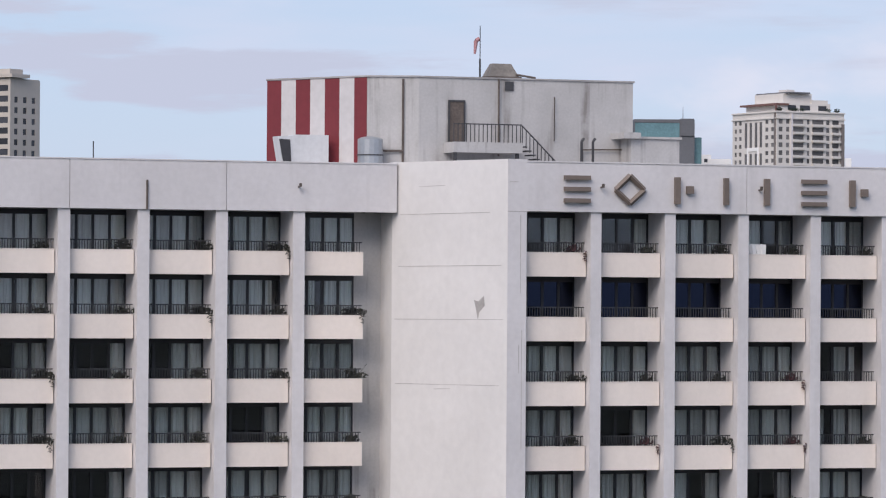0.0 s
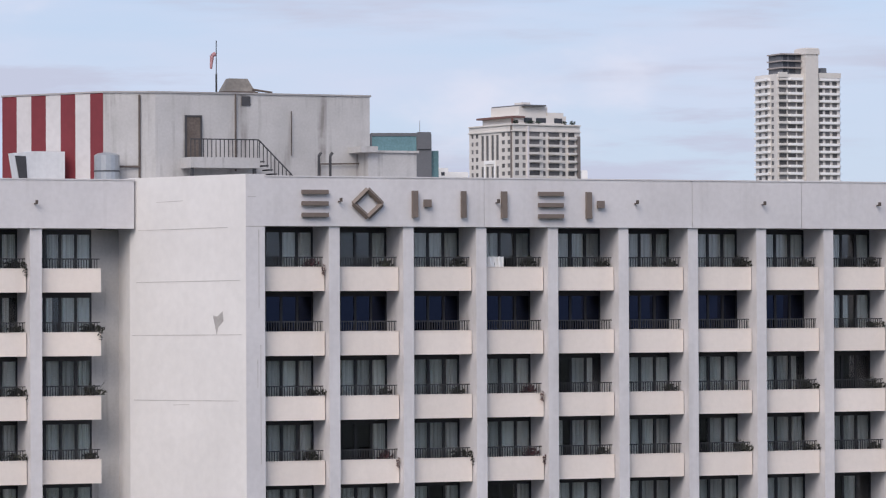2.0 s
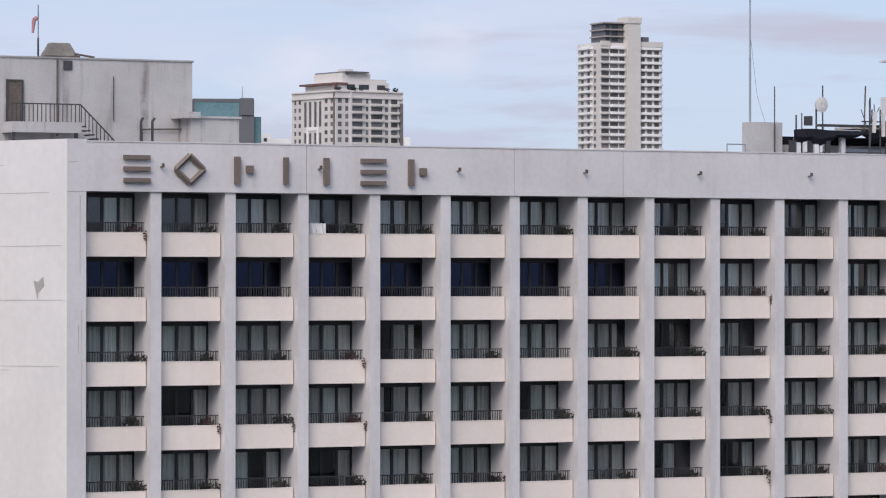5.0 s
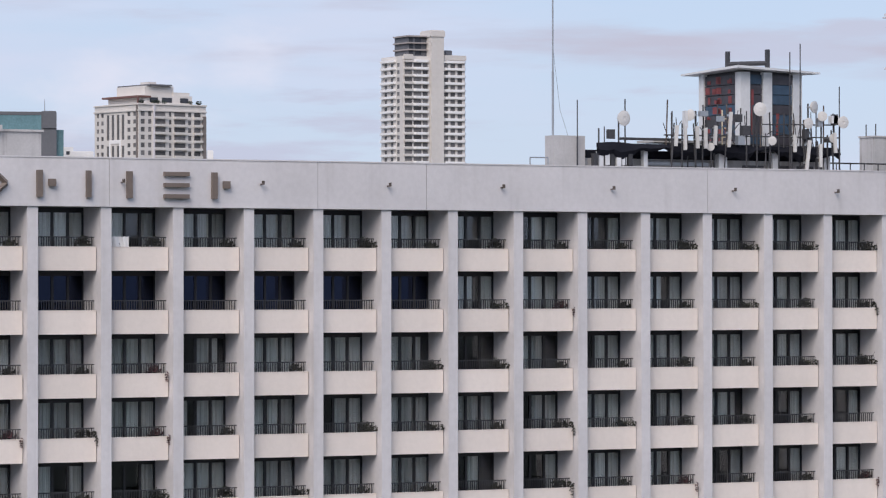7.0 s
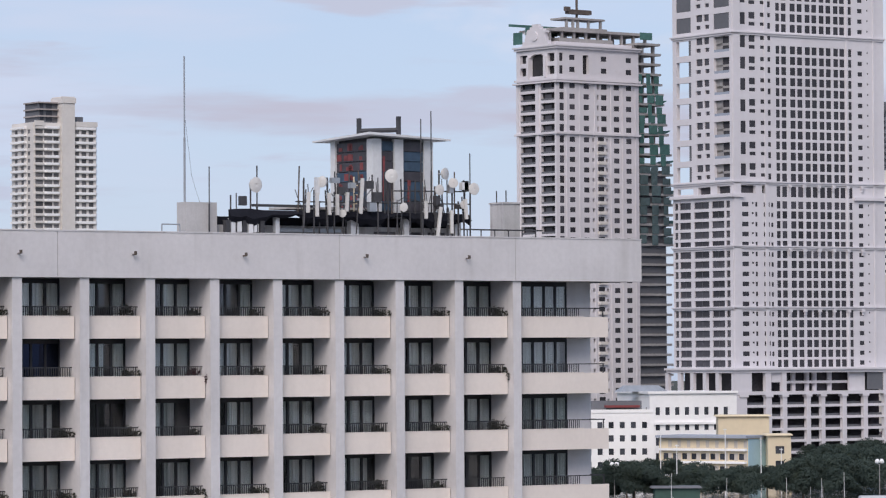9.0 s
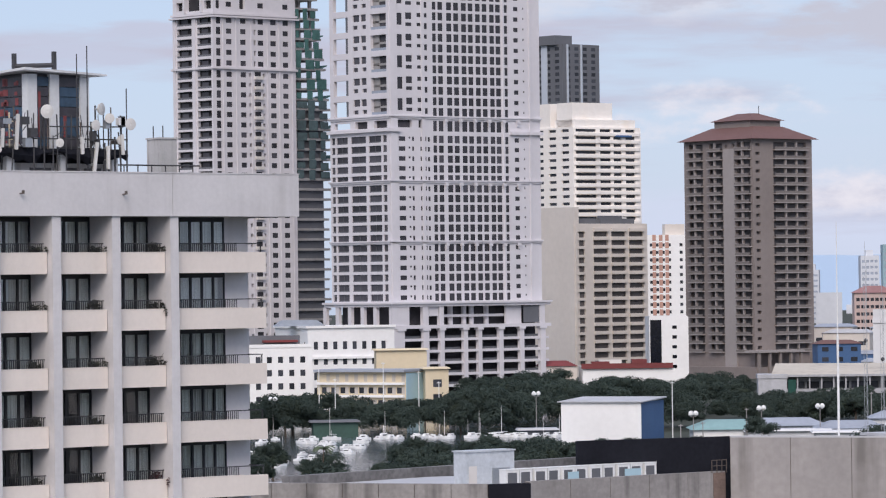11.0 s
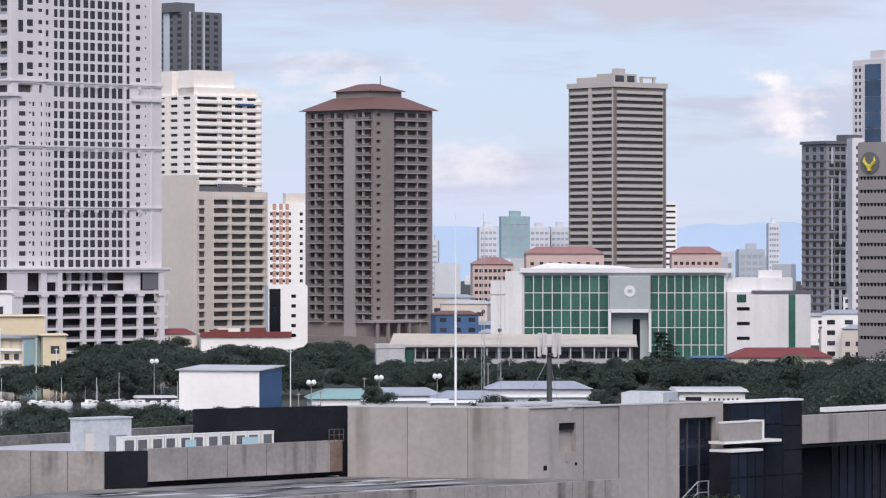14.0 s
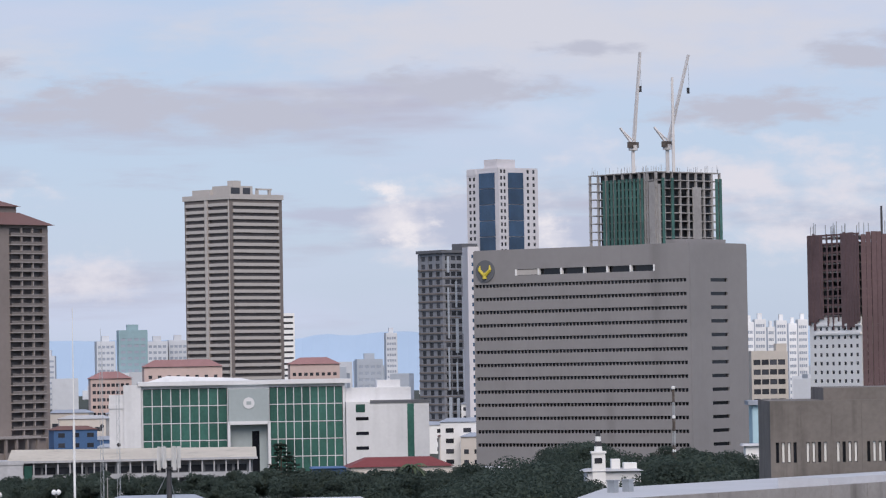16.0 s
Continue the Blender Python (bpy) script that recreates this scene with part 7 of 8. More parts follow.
part("upper_roof", Shape().prism([(9.4, 22.3), (34, 22.3), (40, 42), (22, 50), (-13.2, 58)], 8, ZM - 0.9), ROOF_PALE, cx, "pale sheet roof")
sa, sb = spot(41.5, 304), spot(43.9, 311)
part("black_screen", Shape().prism([(sa.x - 180, sa.y - 202), (sb.x - 180, sb.y - 202), (sb.x - 179.8, sb.y - 201.6), (sa.x - 179.8, sa.y - 201.6)], 15, 20.75), BLACK_CLAD_SHADE, cx, "black clad rooftop screen wall")
sa, sb = spot(37.2, 311), spot(41.9, 342)
part("roof_kerb", Shape().prism([(sa.x - 180, sa.y - 202), (sb.x - 180, sb.y - 202), (sb.x - 180, sb.y - 201), (sa.x - 180, sa.y - 201)], ZM - 1.5, ZM - 0.1), ROOF_DIRTY, cx)
rail = Shape()
for x in (31.0, 31.55, 32.1, 32.6):
    rail.rod((x, 20.3, ZM), (x, 20.3, ZM + 1.0), 0.035)
rail.rod((31.0, 20.3, ZM + 1.0), (32.6, 20.3, ZM + 1.0), 0.035).rod((31.0, 20.3, ZM + 0.55), (32.6, 20.3, ZM + 0.55), 0.03)
part("ladder_rail", rail, RUSTY, cx, "rusty ladder cage rail")
part("rust_stain", Shape().box(31.2, 32.5, 20.33, 20.36, ZL + 0.1, ZM), RUST_WALL, cx, "rust-brown stained wall end")
# high block: a long face that starts at a corner, with a recess and a tall glazed bay
ZH = 20.75
P0, P1, P3 = Vector((33.3, 20.6)), Vector((41.0, 7.8)), Vector((61.8, 5.5))
fd = (P3 - P1).normalized()
fn = Vector((-fd.y, fd.x))


def face(bearing, out=0.0):
    """The point of the long face at a bearing from the viewer, out metres before it."""
    q = Vector((math.sin(radians(bearing)), math.cos(radians(bearing))))
    a = P1 + Vector((180, 202))
    u = (a.y * q.x - a.x * q.y) / (fd.x * q.y - fd.y * q.x)
    return P1 + fd * u - fn * out


def slab(name, b0, b1, z0, z1, front, back, mat, label=""):
    """A flat piece on the long face from bearing to bearing, between two depths behind it."""
    p, q = face(b0), face(b1)
    return part(name, Shape().prism([tuple(p + fn * front), tuple(q + fn * front), tuple(q + fn * back), tuple(p + fn * back)], z0, z1), mat, cx, label)


wall_run(tuple(P0), tuple(P1), 8, ZH, 0.6, CONCRETE_LIGHT, 5.2)
HOLE0, HOLE1, PB, G0, G1, PE = 46.94, 47.19, 47.83, 48.72, 49.26, 49.37
p1b = math.degrees(math.atan2(P1.x + 180, P1.y + 202))
for b0, b1, z0, z1 in ((p1b, HOLE0, 8, ZH), (HOLE0, HOLE1, 8, 17.15), (HOLE0, HOLE1, 19.5, ZH), (HOLE1, 47.30, 8, ZH), (47.31, PB - 0.01, 8, ZH)):
    slab("concrete_panel", b0, b1, z0, z1, 0.0, 0.6, CONCRETE_LIGHT)
slab("recess_back", HOLE0, HOLE1, 17.15, 19.5, 0.55, 0.7, CONCRETE_LIGHT)
# added black box: stands in for the shade under the recess head
slab("recess_shade_box", HOLE0 + 0.01, HOLE1 - 0.01, 18.95, 19.5, 0.15, 0.54, BLACK_CLAD_SHADE, "black box painting in the shade at the recess top")
slab("recess_pipe", HOLE0 + 0.1, HOLE0 + 0.13, 16.4, 17.1, -0.12, 0.0, CONCRETE_LIGHT)
# holes are thin plates, their inner darkness painted black
slab("wall_hole", 46.705, 46.76, 15.75, 16.15, -0.012, 0.0, BLACK_CLAD_SHADE, "ragged hole in the wall")
slab("wall_hole", 47.175, 47.21, 16.05, 16.3, -0.012, 0.0, BLACK_CLAD_SHADE)
for b0, b1, z0, z1 in ((PB, 48.25, 0, ZH), (48.26, G0, 0, ZH), (G0, G1, 19.55, ZH), (G1, PE, 0, ZH)):
    slab("concrete_panel", b0, b1, z0, z1, -0.12, 0.6, CONCRETE_LIGHT)
slab("coping", p1b, PE, ZH, ZH + 0.12, -0.16, 0.5, ROOF_PALE)
part("high_coping", Shape().prism([tuple(P0), tuple(P1), tuple(P1 + Vector((0.5, 0.3))), tuple(P0 + Vector((0.5, 0.3)))], ZH, ZH + 0.12), ROOF_PALE, cx)
part("high_roof", Shape().prism([(41.4, 8.5), (61.6, 6.2), (62, 16), (44, 20), (34.2, 20.4)], 5, ZH - 0.8), ROOF_PALE, cx)
slab("roof_slab_edge", 46.3, 47.7, ZH + 0.12, ZH + 0.32, 1.2, 5.0, ROOF_PALE, "thin pale roof slab")
slab("end_return", PE - 0.02, PE, 0, ZH, 0.6, 8.0, CONCRETE_LIGHT)
slab("glass_backing", G0, G1, 0, 19.55, 0.75, 0.9, BLACK_CLAD_SHADE)
for i in range(3):
    a, b = G0 + (G1 - G0) * i / 3, G0 + (G1 - G0) * (i + 1) / 3
    for k in range(9):
        slab("glass_pane", a + 0.012, b - 0.012, 1.9 + k * 1.96, 3.8 + k * 1.96, 0.5, 0.56, GLASS_NAVY)
    slab("mullion", b - 0.012, b + 0.012, 0, 19.55, 0.4, 0.6, DARK_STEEL)
stair = Shape()
q0, q1 = face(48.62, 0.7), face(48.92, 0.7)
q2 = face(49.08, 0.7)
stair.rod((*q0, 12.6), (*q1, 14.3), 0.06).rod((*q1, 14.3), (*q2, 14.35), 0.06).rod((*q0, 11.8), (*q1, 13.4), 0.06).rod((*q1, 13.4), (*q2, 13.4), 0.06).rod((*q2, 14.35), (*q2, 12.6), 0.06).rod((*q1, 14.3), (*q1, 12.6), 0.06)
part("stair_rail", stair, STEEL, cx, "grey steel stair rail")
slab("stair_landing", 48.6, 49.1, 12.3, 12.6, -1.2, -0.13, DARK_STEEL)
# dark glazed stair tower, trims and recess beside it
TY = 5.0


def tx(bearing, y=TY):
    return math.tan(radians(bearing)) * (202 + y) - 180


A0, A1, A2 = tx(49.45), tx(50.255), tx(50.545)
part("glass_tower", Shape().box(A0 + 0.06, A2, TY, TY + 1.6, 0, ZH - 0.1), BLACK_CLAD_SHADE, cx, "black clad stair tower")
part("glass_tower_cap", Shape().box(A0 - 0.1, A2 + 0.15, TY - 0.12, TY + 1.7, ZH - 0.1, ZH + 0.06), PLASTIC_WHITE, cx)
for i in range(3):
    for k in range(3):
        x0, x1 = A0 + 0.3 + (A1 - A0 - 0.4) * i / 3, A0 + 0.3 + (A1 - A0 - 0.4) * (i + 1) / 3
        part("glass_pane", Shape().box(x0 + 0.05, x1 - 0.05, TY - 0.08, TY - 0.02, 15.3 + k * 1.75, 16.95 + k * 1.75), GLASS_NAVY, cx)
for k in range(9):
    part("cladding_panel", Shape().box(A1 + 0.1, A2 - 0.02, TY - 0.07, TY - 0.01, 2.2 + k * 2.05, 4.15 + k * 2.05), BLACK_CLAD_SHADE, cx)
    part("cladding_panel", Shape().box(tx(50.0), A1, TY - 0.06, TY - 0.01, 2.2 + k * 2.05, 4.15 + k * 2.05), BLACK_CLAD_SHADE, cx) if k < 7 else None
B1 = tx(49.95, 3.6)
E0 = tx(49.36, 3.6)
part("balcony_wall", Shape().box(E0, B1, 3.5, 3.9, 17.65, 19.1), CONCRETE_LIGHT, cx)
part("white_trim", Shape().box(B1, B1 + 0.22, 3.45, 5.0, 17.5, 19.25), PLASTIC_WHITE, cx, "white metal balcony trim")
part("white_trim", Shape().box(E0, B1, 3.46, 3.94, 19.1, 19.25), PLASTIC_WHITE, cx)
part("white_trim", Shape().box(E0, tx(50.27, 3.2), 3.3, 5.0, 17.4, 17.62), PLASTIC_WHITE, cx)
part("white_trim", Shape().box(E0, tx(49.99, 2.4), 2.5, 4.9, 16.75, 16.95), PLASTIC_WHITE, cx)
part("lower_glass_back", Shape().box(E0, tx(49.99, 2.6), 2.7, 4.9, 4, 16.75), BLACK_CLAD_SHADE, cx)
for i in range(4):
    w = (tx(49.98, 2.6) - E0) / 4
    for k in range(5):
        part("glass_pane", Shape().box(E0 + i * w + 0.06, E0 + (i + 1) * w - 0.06, 2.6, 2.68, 6.9 + k * 1.95, 8.75 + k * 1.95), GLASS_NAVY, cx)
part("rear_parapet", Shape().box(E0, A0, 7.5, 8.5, ZH - 2.0, ZH - 0.9), ROOF_PALE, cx)
# low link and the long block to the side
W0, W1, W2 = tx(50.56), tx(52.48), 160.0
wall_run((W0, TY), (W1, TY), 16.95, 19.35, 0.8, CONCRETE_LIGHT, 4.8)
part("soffit", Shape().box(W0, W1, TY + 0.2, TY + 5, 16.6, 16.95), BLACK_CLAD_SHADE, cx)
# glass under the link, its shade given by a black colour
part("shaded_glass", Shape().box(W0, tx(52.1, 8), TY + 3.2, TY + 5, 0, 16.6), BLACK_CLAD_SHADE, cx)
for k in range(9):
    x = tx(51.0, 8) + k * (tx(52.08, 8) - tx(51.0, 8)) / 9
    part("glass_pane", Shape().box(x + 0.05, x + 0.95, TY + 3.08, TY + 3.16, 8, 16.4), GLASS_NAVY, cx)
part("pier", Shape().box(tx(52.1, 7), W1, TY + 0.05, TY + 4, 0, 16.6), CONCRETE_LIGHT, cx)
wall_run((W1 + 0.02, TY - 0.1), (W2, TY - 0.1), 0, 20.4, 0.8, CONCRETE_LIGHT, 6.5)
part("link_roof", Shape().box(W0, W1, TY + 5, TY + 18, 0, 18.4), ROOF_PALE, cx)
part("side_roof", Shape().prism([(W1, TY + 0.7), (W2, TY + 0.7), (178, 33), (135, 33)], 0, 19.9), ROOF_PALE, cx)
part("link_coping", Shape().box(W0 + 8, W1, TY + 4, TY + 4.6, 19.3, 19.7), PLASTIC_WHITE, cx)
part("far_kerb", Shape().box(tx(56.6, 9), W2, TY + 4, TY + 10, 19.9, 20.9), ROOF_PALE, cx)
solid("roof_cabin", Shape().prism([tuple(spot(b, d)[:2]) for b, d in ((47.87, 322), (48.49, 322), (48.71, 325), (48.0, 327))], ZH - 0.8, 21.4), CABIN_GREY, "low pale sheet-metal cabin on the high roof", "cabin")
for x in (112.5, 115):
    solid("roof_vent", Shape().box(0, 0.8, 0, 0.8, 0, 1.1).box(-0.1, 0.9, -0.1, 0.9, 1.1, 1.25), STEEL, "small square metal roof vent", "vent", m=pose(180 + x + 12, 226, 19.9), group="roof vents")
mb = thing("plant_cabin", pose(192.4, 230.5, ZM - 0.9), "pale blue-grey sheet-metal cabin on the roof", "cabin")
part("shell", Shape().box(0, 4.9, 0, 1.6, 0, 3.0).box(-0.1, 5.0, -0.1, 1.7, 3.0, 3.12), CABIN_GREY, mb)
part("recess", Shape().box(2.6, 4.4, -0.04, 0, 0.0, 1.7), STEEL, mb)
part("door", Shape().box(0.2, 1.0, -0.05, 0, 0, 1.9), TOWER_CREAM, mb, "cream metal door")
ac = thing("air_conditioner", pose(0, 0, -300), "white boxy rooftop air-conditioning unit with grille", "air conditioner", "roof units")
part("case", Shape().box(0, 1.25, 0, 0.9, 0.1, 1.35).box(-0.03, 1.28, -0.03, 0.93, 1.35, 1.42), PLASTIC_WHITE, ac)
part("grille", Shape().box(0.12, 1.0, -0.03, 0.0, 0.3, 1.15), SLATE, ac)
part("foot_rail", Shape().box(0.05, 0.2, 0, 0.9, 0, 0.1).box(1.05, 1.2, 0, 0.9, 0, 0.1), DARK_STEEL, ac)
for i in range(11):
    m = pose(192.3 + i * 1.45, 225.6 + 0.1 * (i % 2), ZM - 0.9 + 0.4, 0, 0, rng.uniform(-3, 3))
    ac.matrix_world = m
    if i < 10:
        copy_thing(ac, m)
solid("unit_stand", Shape().box(0, 17, 0, 1.2, 0, 0.4), DARK_STEEL, "long steel stand under the roof units", "stand", m=pose(191.9, 225.4, ZM - 0.9))
for i in range(2):
    solid("blue_tarpaulin", Shape().box(0, 1.1 + i * 0.6, 0, 0.06, 0, 1.0), SKY_BLUE, "light blue tarpaulin patch over a roof unit", "tarpaulin", m=pose(198.4 + i * 6, 225.3, ZM - 0.9 + 0.4), group="tarpaulins")
# masts on the high roof
solid("flag_mast", Shape().rod((0, 0, 0), (0, 0, 9), 0.10).rod((0, 0, 9), (0, 0, 18.2), 0.06, 0.03), PLASTIC_WHITE, "tall thin white mast on the roof", "mast", m=Matrix.Translation(spot(45.395, 310, ZH - 1.0)))
for b, top in ((46.055, 34.3), (45.81, 37.4)):
    t = thing("lattice_mast", Matrix.Translation(spot(b, 318, ZH - 1.0)), "thin guyed lattice radio mast", "mast", "radio masts")
    h = top - ZH
    s = Shape()
    for k in range(3):
        a = 2 * math.pi * k / 3
        s.rod((0.16 * math.cos(a), 0.16 * math.sin(a), 0), (0.16 * math.cos(a), 0.16 * math.sin(a), h * 0.9), 0.02, n=4)
    for k in range(int(h / 0.45)):
        a, c = 2 * math.pi * k / 3, 2 * math.pi * (k + 1) / 3
        s.rod((0.16 * math.cos(a), 0.16 * math.sin(a), k * 0.4), (0.16 * math.cos(c), 0.16 * math.sin(c), k * 0.4 + 0.4), 0.014, n=4)
    part("lattice", s, STEEL, t)
    part("whip", Shape().rod((0, 0, h * 0.9), (0, 0, h), 0.02, n=4), STEEL, t)
    part("lamp", Shape().lathe([(0.02, 0), (0.16, 0.1), (0.16, 0.25), (0.02, 0.35)], 8, (0, 0, h * 0.5)), DARK_STEEL, t)
mp = thing("mobile_mast", Matrix.Translation(spot(46.795, 310, ZH - 1.0)), "thick black monopole with pale panel antennas", "mast")
part("pole", Shape().rod((0, 0, 0), (0, 0, 5.2), 0.24, 0.2, 10), DARK_STEEL, mp)
part("platform", Shape().lathe([(0.5, 5.1), (0.55, 5.25)], 10), DARK_STEEL, mp)
for i in range(6):
    a = i * 1.05 + 0.3
    part("panel", Shape().box(0.8 * math.cos(a) - 0.14, 0.8 * math.cos(a) + 0.14, 0.8 * math.sin(a) - 0.08, 0.8 * math.sin(a) + 0.08, 5.0 + 0.15 * (i % 2), 6.9), DISH_WHITE, mp)
part("stay", Shape().rod((0, 0, 5), (2.4, 1, 0), 0.02, n=4).rod((0, 0, 5), (-2.2, 1.5, 0), 0.02, n=4), STEEL, mp)
sd = thing("satellite_dish", Matrix.Translation(spot(47.05, 308, ZH - 1.0)), "small white satellite dish on the roof edge", "dish")
part("bowl", Shape().lathe([(0.1, 0.3), (0.5, 0.55), (0.7, 0.95), (0.6, 0.95)], 12), DISH_WHITE, sd)
part("stand", Shape().rod((0, 0, 0), (0, 0, 0.4), 0.07), STEEL, sd)

# ---- low buildings between the trees ----
def shed(name, label, b0, b1, d, z, mat, roof, alpha=4, depth=14, hip=0.0, cat="building", openings=None, glass=None):
    t, wr, wl = place_tower(name, label, b0, b0, b1, d, alpha, cat, depth_l=depth)
    body(t, wr, wl, 0, z, mat, openings(wr) if openings else (), glass=glass, limit=40, split=bool(openings))
    part("roof", Shape().hip(-0.8, wr + 0.8, -0.8, wl + 0.8, z + 0.25, z + 0.25 + max(hip, 0.4), hip * 2.2 + 0.3), roof, t)
    return t, wr, wl


t, wr, wl = place_tower("white_hall", "plain white box hall with a blue end and grey roof", 42.46, 41.27, 42.80, 790, 72, "hall")
part("wall", Shape().box(0, 0.3, 0, wl, 0.3, 33 - 0.0303 * 790), BRIGHT_WHITE, t, "blank white sheet wall")
part("end_wall", Shape().box(0.3, wr, 0, 0.3, 0.3, 33 - 0.0303 * 790), DEEP_BLUE, t, "deep blue sheet end wall")
part("rear", Shape().box(0.3, wr, wl - 0.3, wl, 0, 9).box(wr - 0.3, wr, 0.3, wl - 0.3, 0, 9), BRIGHT_WHITE, t)
part("plinth", Shape().box(-0.1, wr + 0.1, -0.1, wl + 0.1, 0, 0.3), BRIGHT_WHITE, t)
part("roof", Shape().add([(-0.6, -0.6, 9.0), (wr + 0.6, -0.6, 9.5), (wr + 0.6, wl + 0.6, 9.5), (-0.6, wl + 0.6, 9.0), (-0.6, -0.6, 9.2), (wr + 0.6, -0.6, 9.75), (wr + 0.6, wl + 0.6, 9.75), (-0.6, wl + 0.6, 9.2)], [(3, 2, 1, 0), (4, 5, 6, 7), (0, 1, 5, 4), (1, 2, 6, 5), (2, 3, 7, 6), (3, 0, 4, 7)]), ROOF_PALE, t)
shed("teal_roofed_hall", "low hall with a teal hipped roof", 43.25, 44.3, 800, 2.6, BRIGHT_WHITE, TEAL_ROOF, hip=1.8)
for b0, b1, d, z in ((44.1, 45.2, 810, 2.9), (45.1, 46.1, 800, 2.6), (45.9, 47.4, 830, 3.6)):
    shed("blue_roofed_pavilion", "white pavilion with a pale blue-grey hipped roof", b0, b1, d, z, INST_WHITE, BLUE_ROOF, hip=1.5, openings=lambda w: rows_of(evenly(0.6, w - 0.6, 4, 2.0), 0.0, 3.1, 3.1, 0.6, 2.0), glass=GLASS_DARK, depth=10)
    shed("white_canopy", "long flat white canopy roof", b0 - 0.05, b1 + 0.05, d - 14, 2.3, INST_WHITE, INST_WHITE, hip=0.0, depth=5)
t, wr, wl = place_tower("long_terrace_building", "long two-storey white building with open galleries and a cream sheet roof", 44.42, 44.3, 48.03, 1000, 2, "building", depth_l=18)
# gallery wall takes its shade from the darker grey
body(t, wr, wl, 0, 9.0, GALLERY_SHADE, rows_of(evenly(1, wr - 1, 16, 3.2), 0.4, 9.0, 4.2, 1.2, 3.0), glass=GLASS_DARK, limit=32)
part("roof", Shape().add([(-0.5, -3.6, 9.4), (wr + 1, -3.6, 9.4), (wr + 3, wl, 11.6), (1.5, wl, 12.0), (-0.5, -3.6, 9.0), (wr + 1, -3.6, 9.0), (wr + 3, wl, 9.3), (1.5, wl, 9.3)], [(0, 1, 2, 3), (7, 6, 5, 4), (0, 4, 5, 1), (1, 5, 6, 2), (2, 6, 7, 3), (3, 7, 4, 0)]), TERRACE_ROOF, t, "sloping cream sheet roof")
part("roof_edge", Shape().box(-0.8, wr + 1.2, -3.9, -3.6, 8.9, 9.45), GALLERY_PALE, t)
part("gallery", Shape().box(0, wr, -3.2, -0.002, 4.5, 4.9).box(0, wr, -3.3, -3.1, 4.9, 5.7), GALLERY_PALE, t)
part("gallery", Shape().box(0, wr, -3.2, -0.002, 0.3, 0.7).box(0, wr, -3.3, -3.1, 0.7, 1.5), GALLERY_PALE, t)
for i in range(21):
    x = wr * i / 20.3
    part("gallery_post", Shape().box(x, x + 0.35, -3.3, -2.9, 0, 8.9), GALLERY_PALE, t)
part("porch", Shape().box(-3.8, 3.6, -5, 8, 0, 8.6).box(-4.0, 3.8, -5.2, 8.4, 8.6, 9.6), GALLERY_PALE, t)
part("porch_glass", Shape().box(3.9, 6.0, -3.4, -3.31, 1, 8.2), GLASS_GREEN, t)
t, wr, wl = place_tower("yellow_hotel", "pale blue and yellow low hotel with gallery rooms", 38.96, 37.65, 39.27, 1000, 60, "hotel")
z = 33 - 0.0220 * 1000
lo = rows_of(evenly(0.5, wl - 0.5, 9, 1.9), 1.4, z, 3.3, 0.9, 2.5)
body(t, wr, wl, 0, z, YELLOW, (), lo, glass=GLASS_DARK, limit=30)
part("end_panel", Shape().box(-0.02, wr, -0.08, -0.002, 0, z), SKY_BLUE, t, "pale blue painted end wall")
for k in range(3):
    part("gallery", Shape().box(-0.9, -0.002, 0.3, wl, 1.3 + 3.3 * k, 1.9 + 3.3 * k), BRIGHT_WHITE, t)
    for a, b in evenly(0.5, wl - 0.5, 9, 1.1):
        part("wall_panel", Shape().box(-0.06, -0.002, a - 1.1, a - 0.1, 2.1 + 3.3 * k, 4.0 + 3.3 * k), TOWER_TAN, t)
part("roof", Shape().box(-1.6, wr + 0.4, -0.4, wl + 0.5, z + 0.25, z + 0.9), BLUE_ROOF, t)
shed("yellow_block", "yellow rendered block with two dark windows", 39.25, 39.58, 1000, 33 - 0.0213 * 1000, YELLOW, YELLOW, depth=10, openings=lambda w: [(w * 0.35, w * 0.75, 7.2, 9.2), (w * 0.35, w * 0.75, 3.4, 5.4)], glass=GLASS_DARK)
shed("yellow_block", "taller yellow rendered block with a frame", 38.52, 39.26, 1025, 33 - 0.0163 * 1025, YELLOW, YELLOW, depth=8)
shed("red_roofed_house", "long house with a dull red roof", 49.5, 51.0, 960, 7.0, TOWER_BEIGE, ROOF_RED, hip=2.2, depth=16)
shed("white_house", "low white flat-roofed building with open louvres", 48.73, 49.68, 560, 12.7, BRIGHT_WHITE, ROOF_PALE, depth=10, openings=lambda w: [(w * 0.1, w * 0.35, 11.0, 12.2)] + rows_of(evenly(w * 0.45, w * 0.95, 7, 0.35), 9.4, 12.7, 3.2, 0.8, 2.6), glass=GLASS_DARK)
t, wr, wl = shed("white_lodge", "small white lodge with a striped turret mast", 53.02, 53.8, 700, 12.5, INST_WHITE, ROOF_PALE, depth=8, hip=0.4)
part("turret", Shape().box(1.0, 3.4, -0.6, 1.6, 8, 16.0).box(0.8, 3.6, -0.8, 1.8, 16.0, 16.4), BRIGHT_WHITE, t)
part("turret_window", Shape().box(1.4, 2.8, -0.66, -0.6, 14.2, 15.2), GLASS_DARK, t)
for k in range(4):
    part("mast_section", Shape().rod((2.2, 0.5, 16.4 + k * 0.9), (2.2, 0.5, 17.3 + k * 0.9), 0.75 - 0.1 * k, 0.7 - 0.1 * k, 8), PLASTIC_WHITE if k % 2 == 0 else DARK_STEEL, t)
part("roof_box", Shape().box(4.6, 6.2, 1, 4, 12.9, 14.9).box(6.8, 9.2, 0.5, 4, 12.9, 14.2), BRIGHT_WHITE, t)
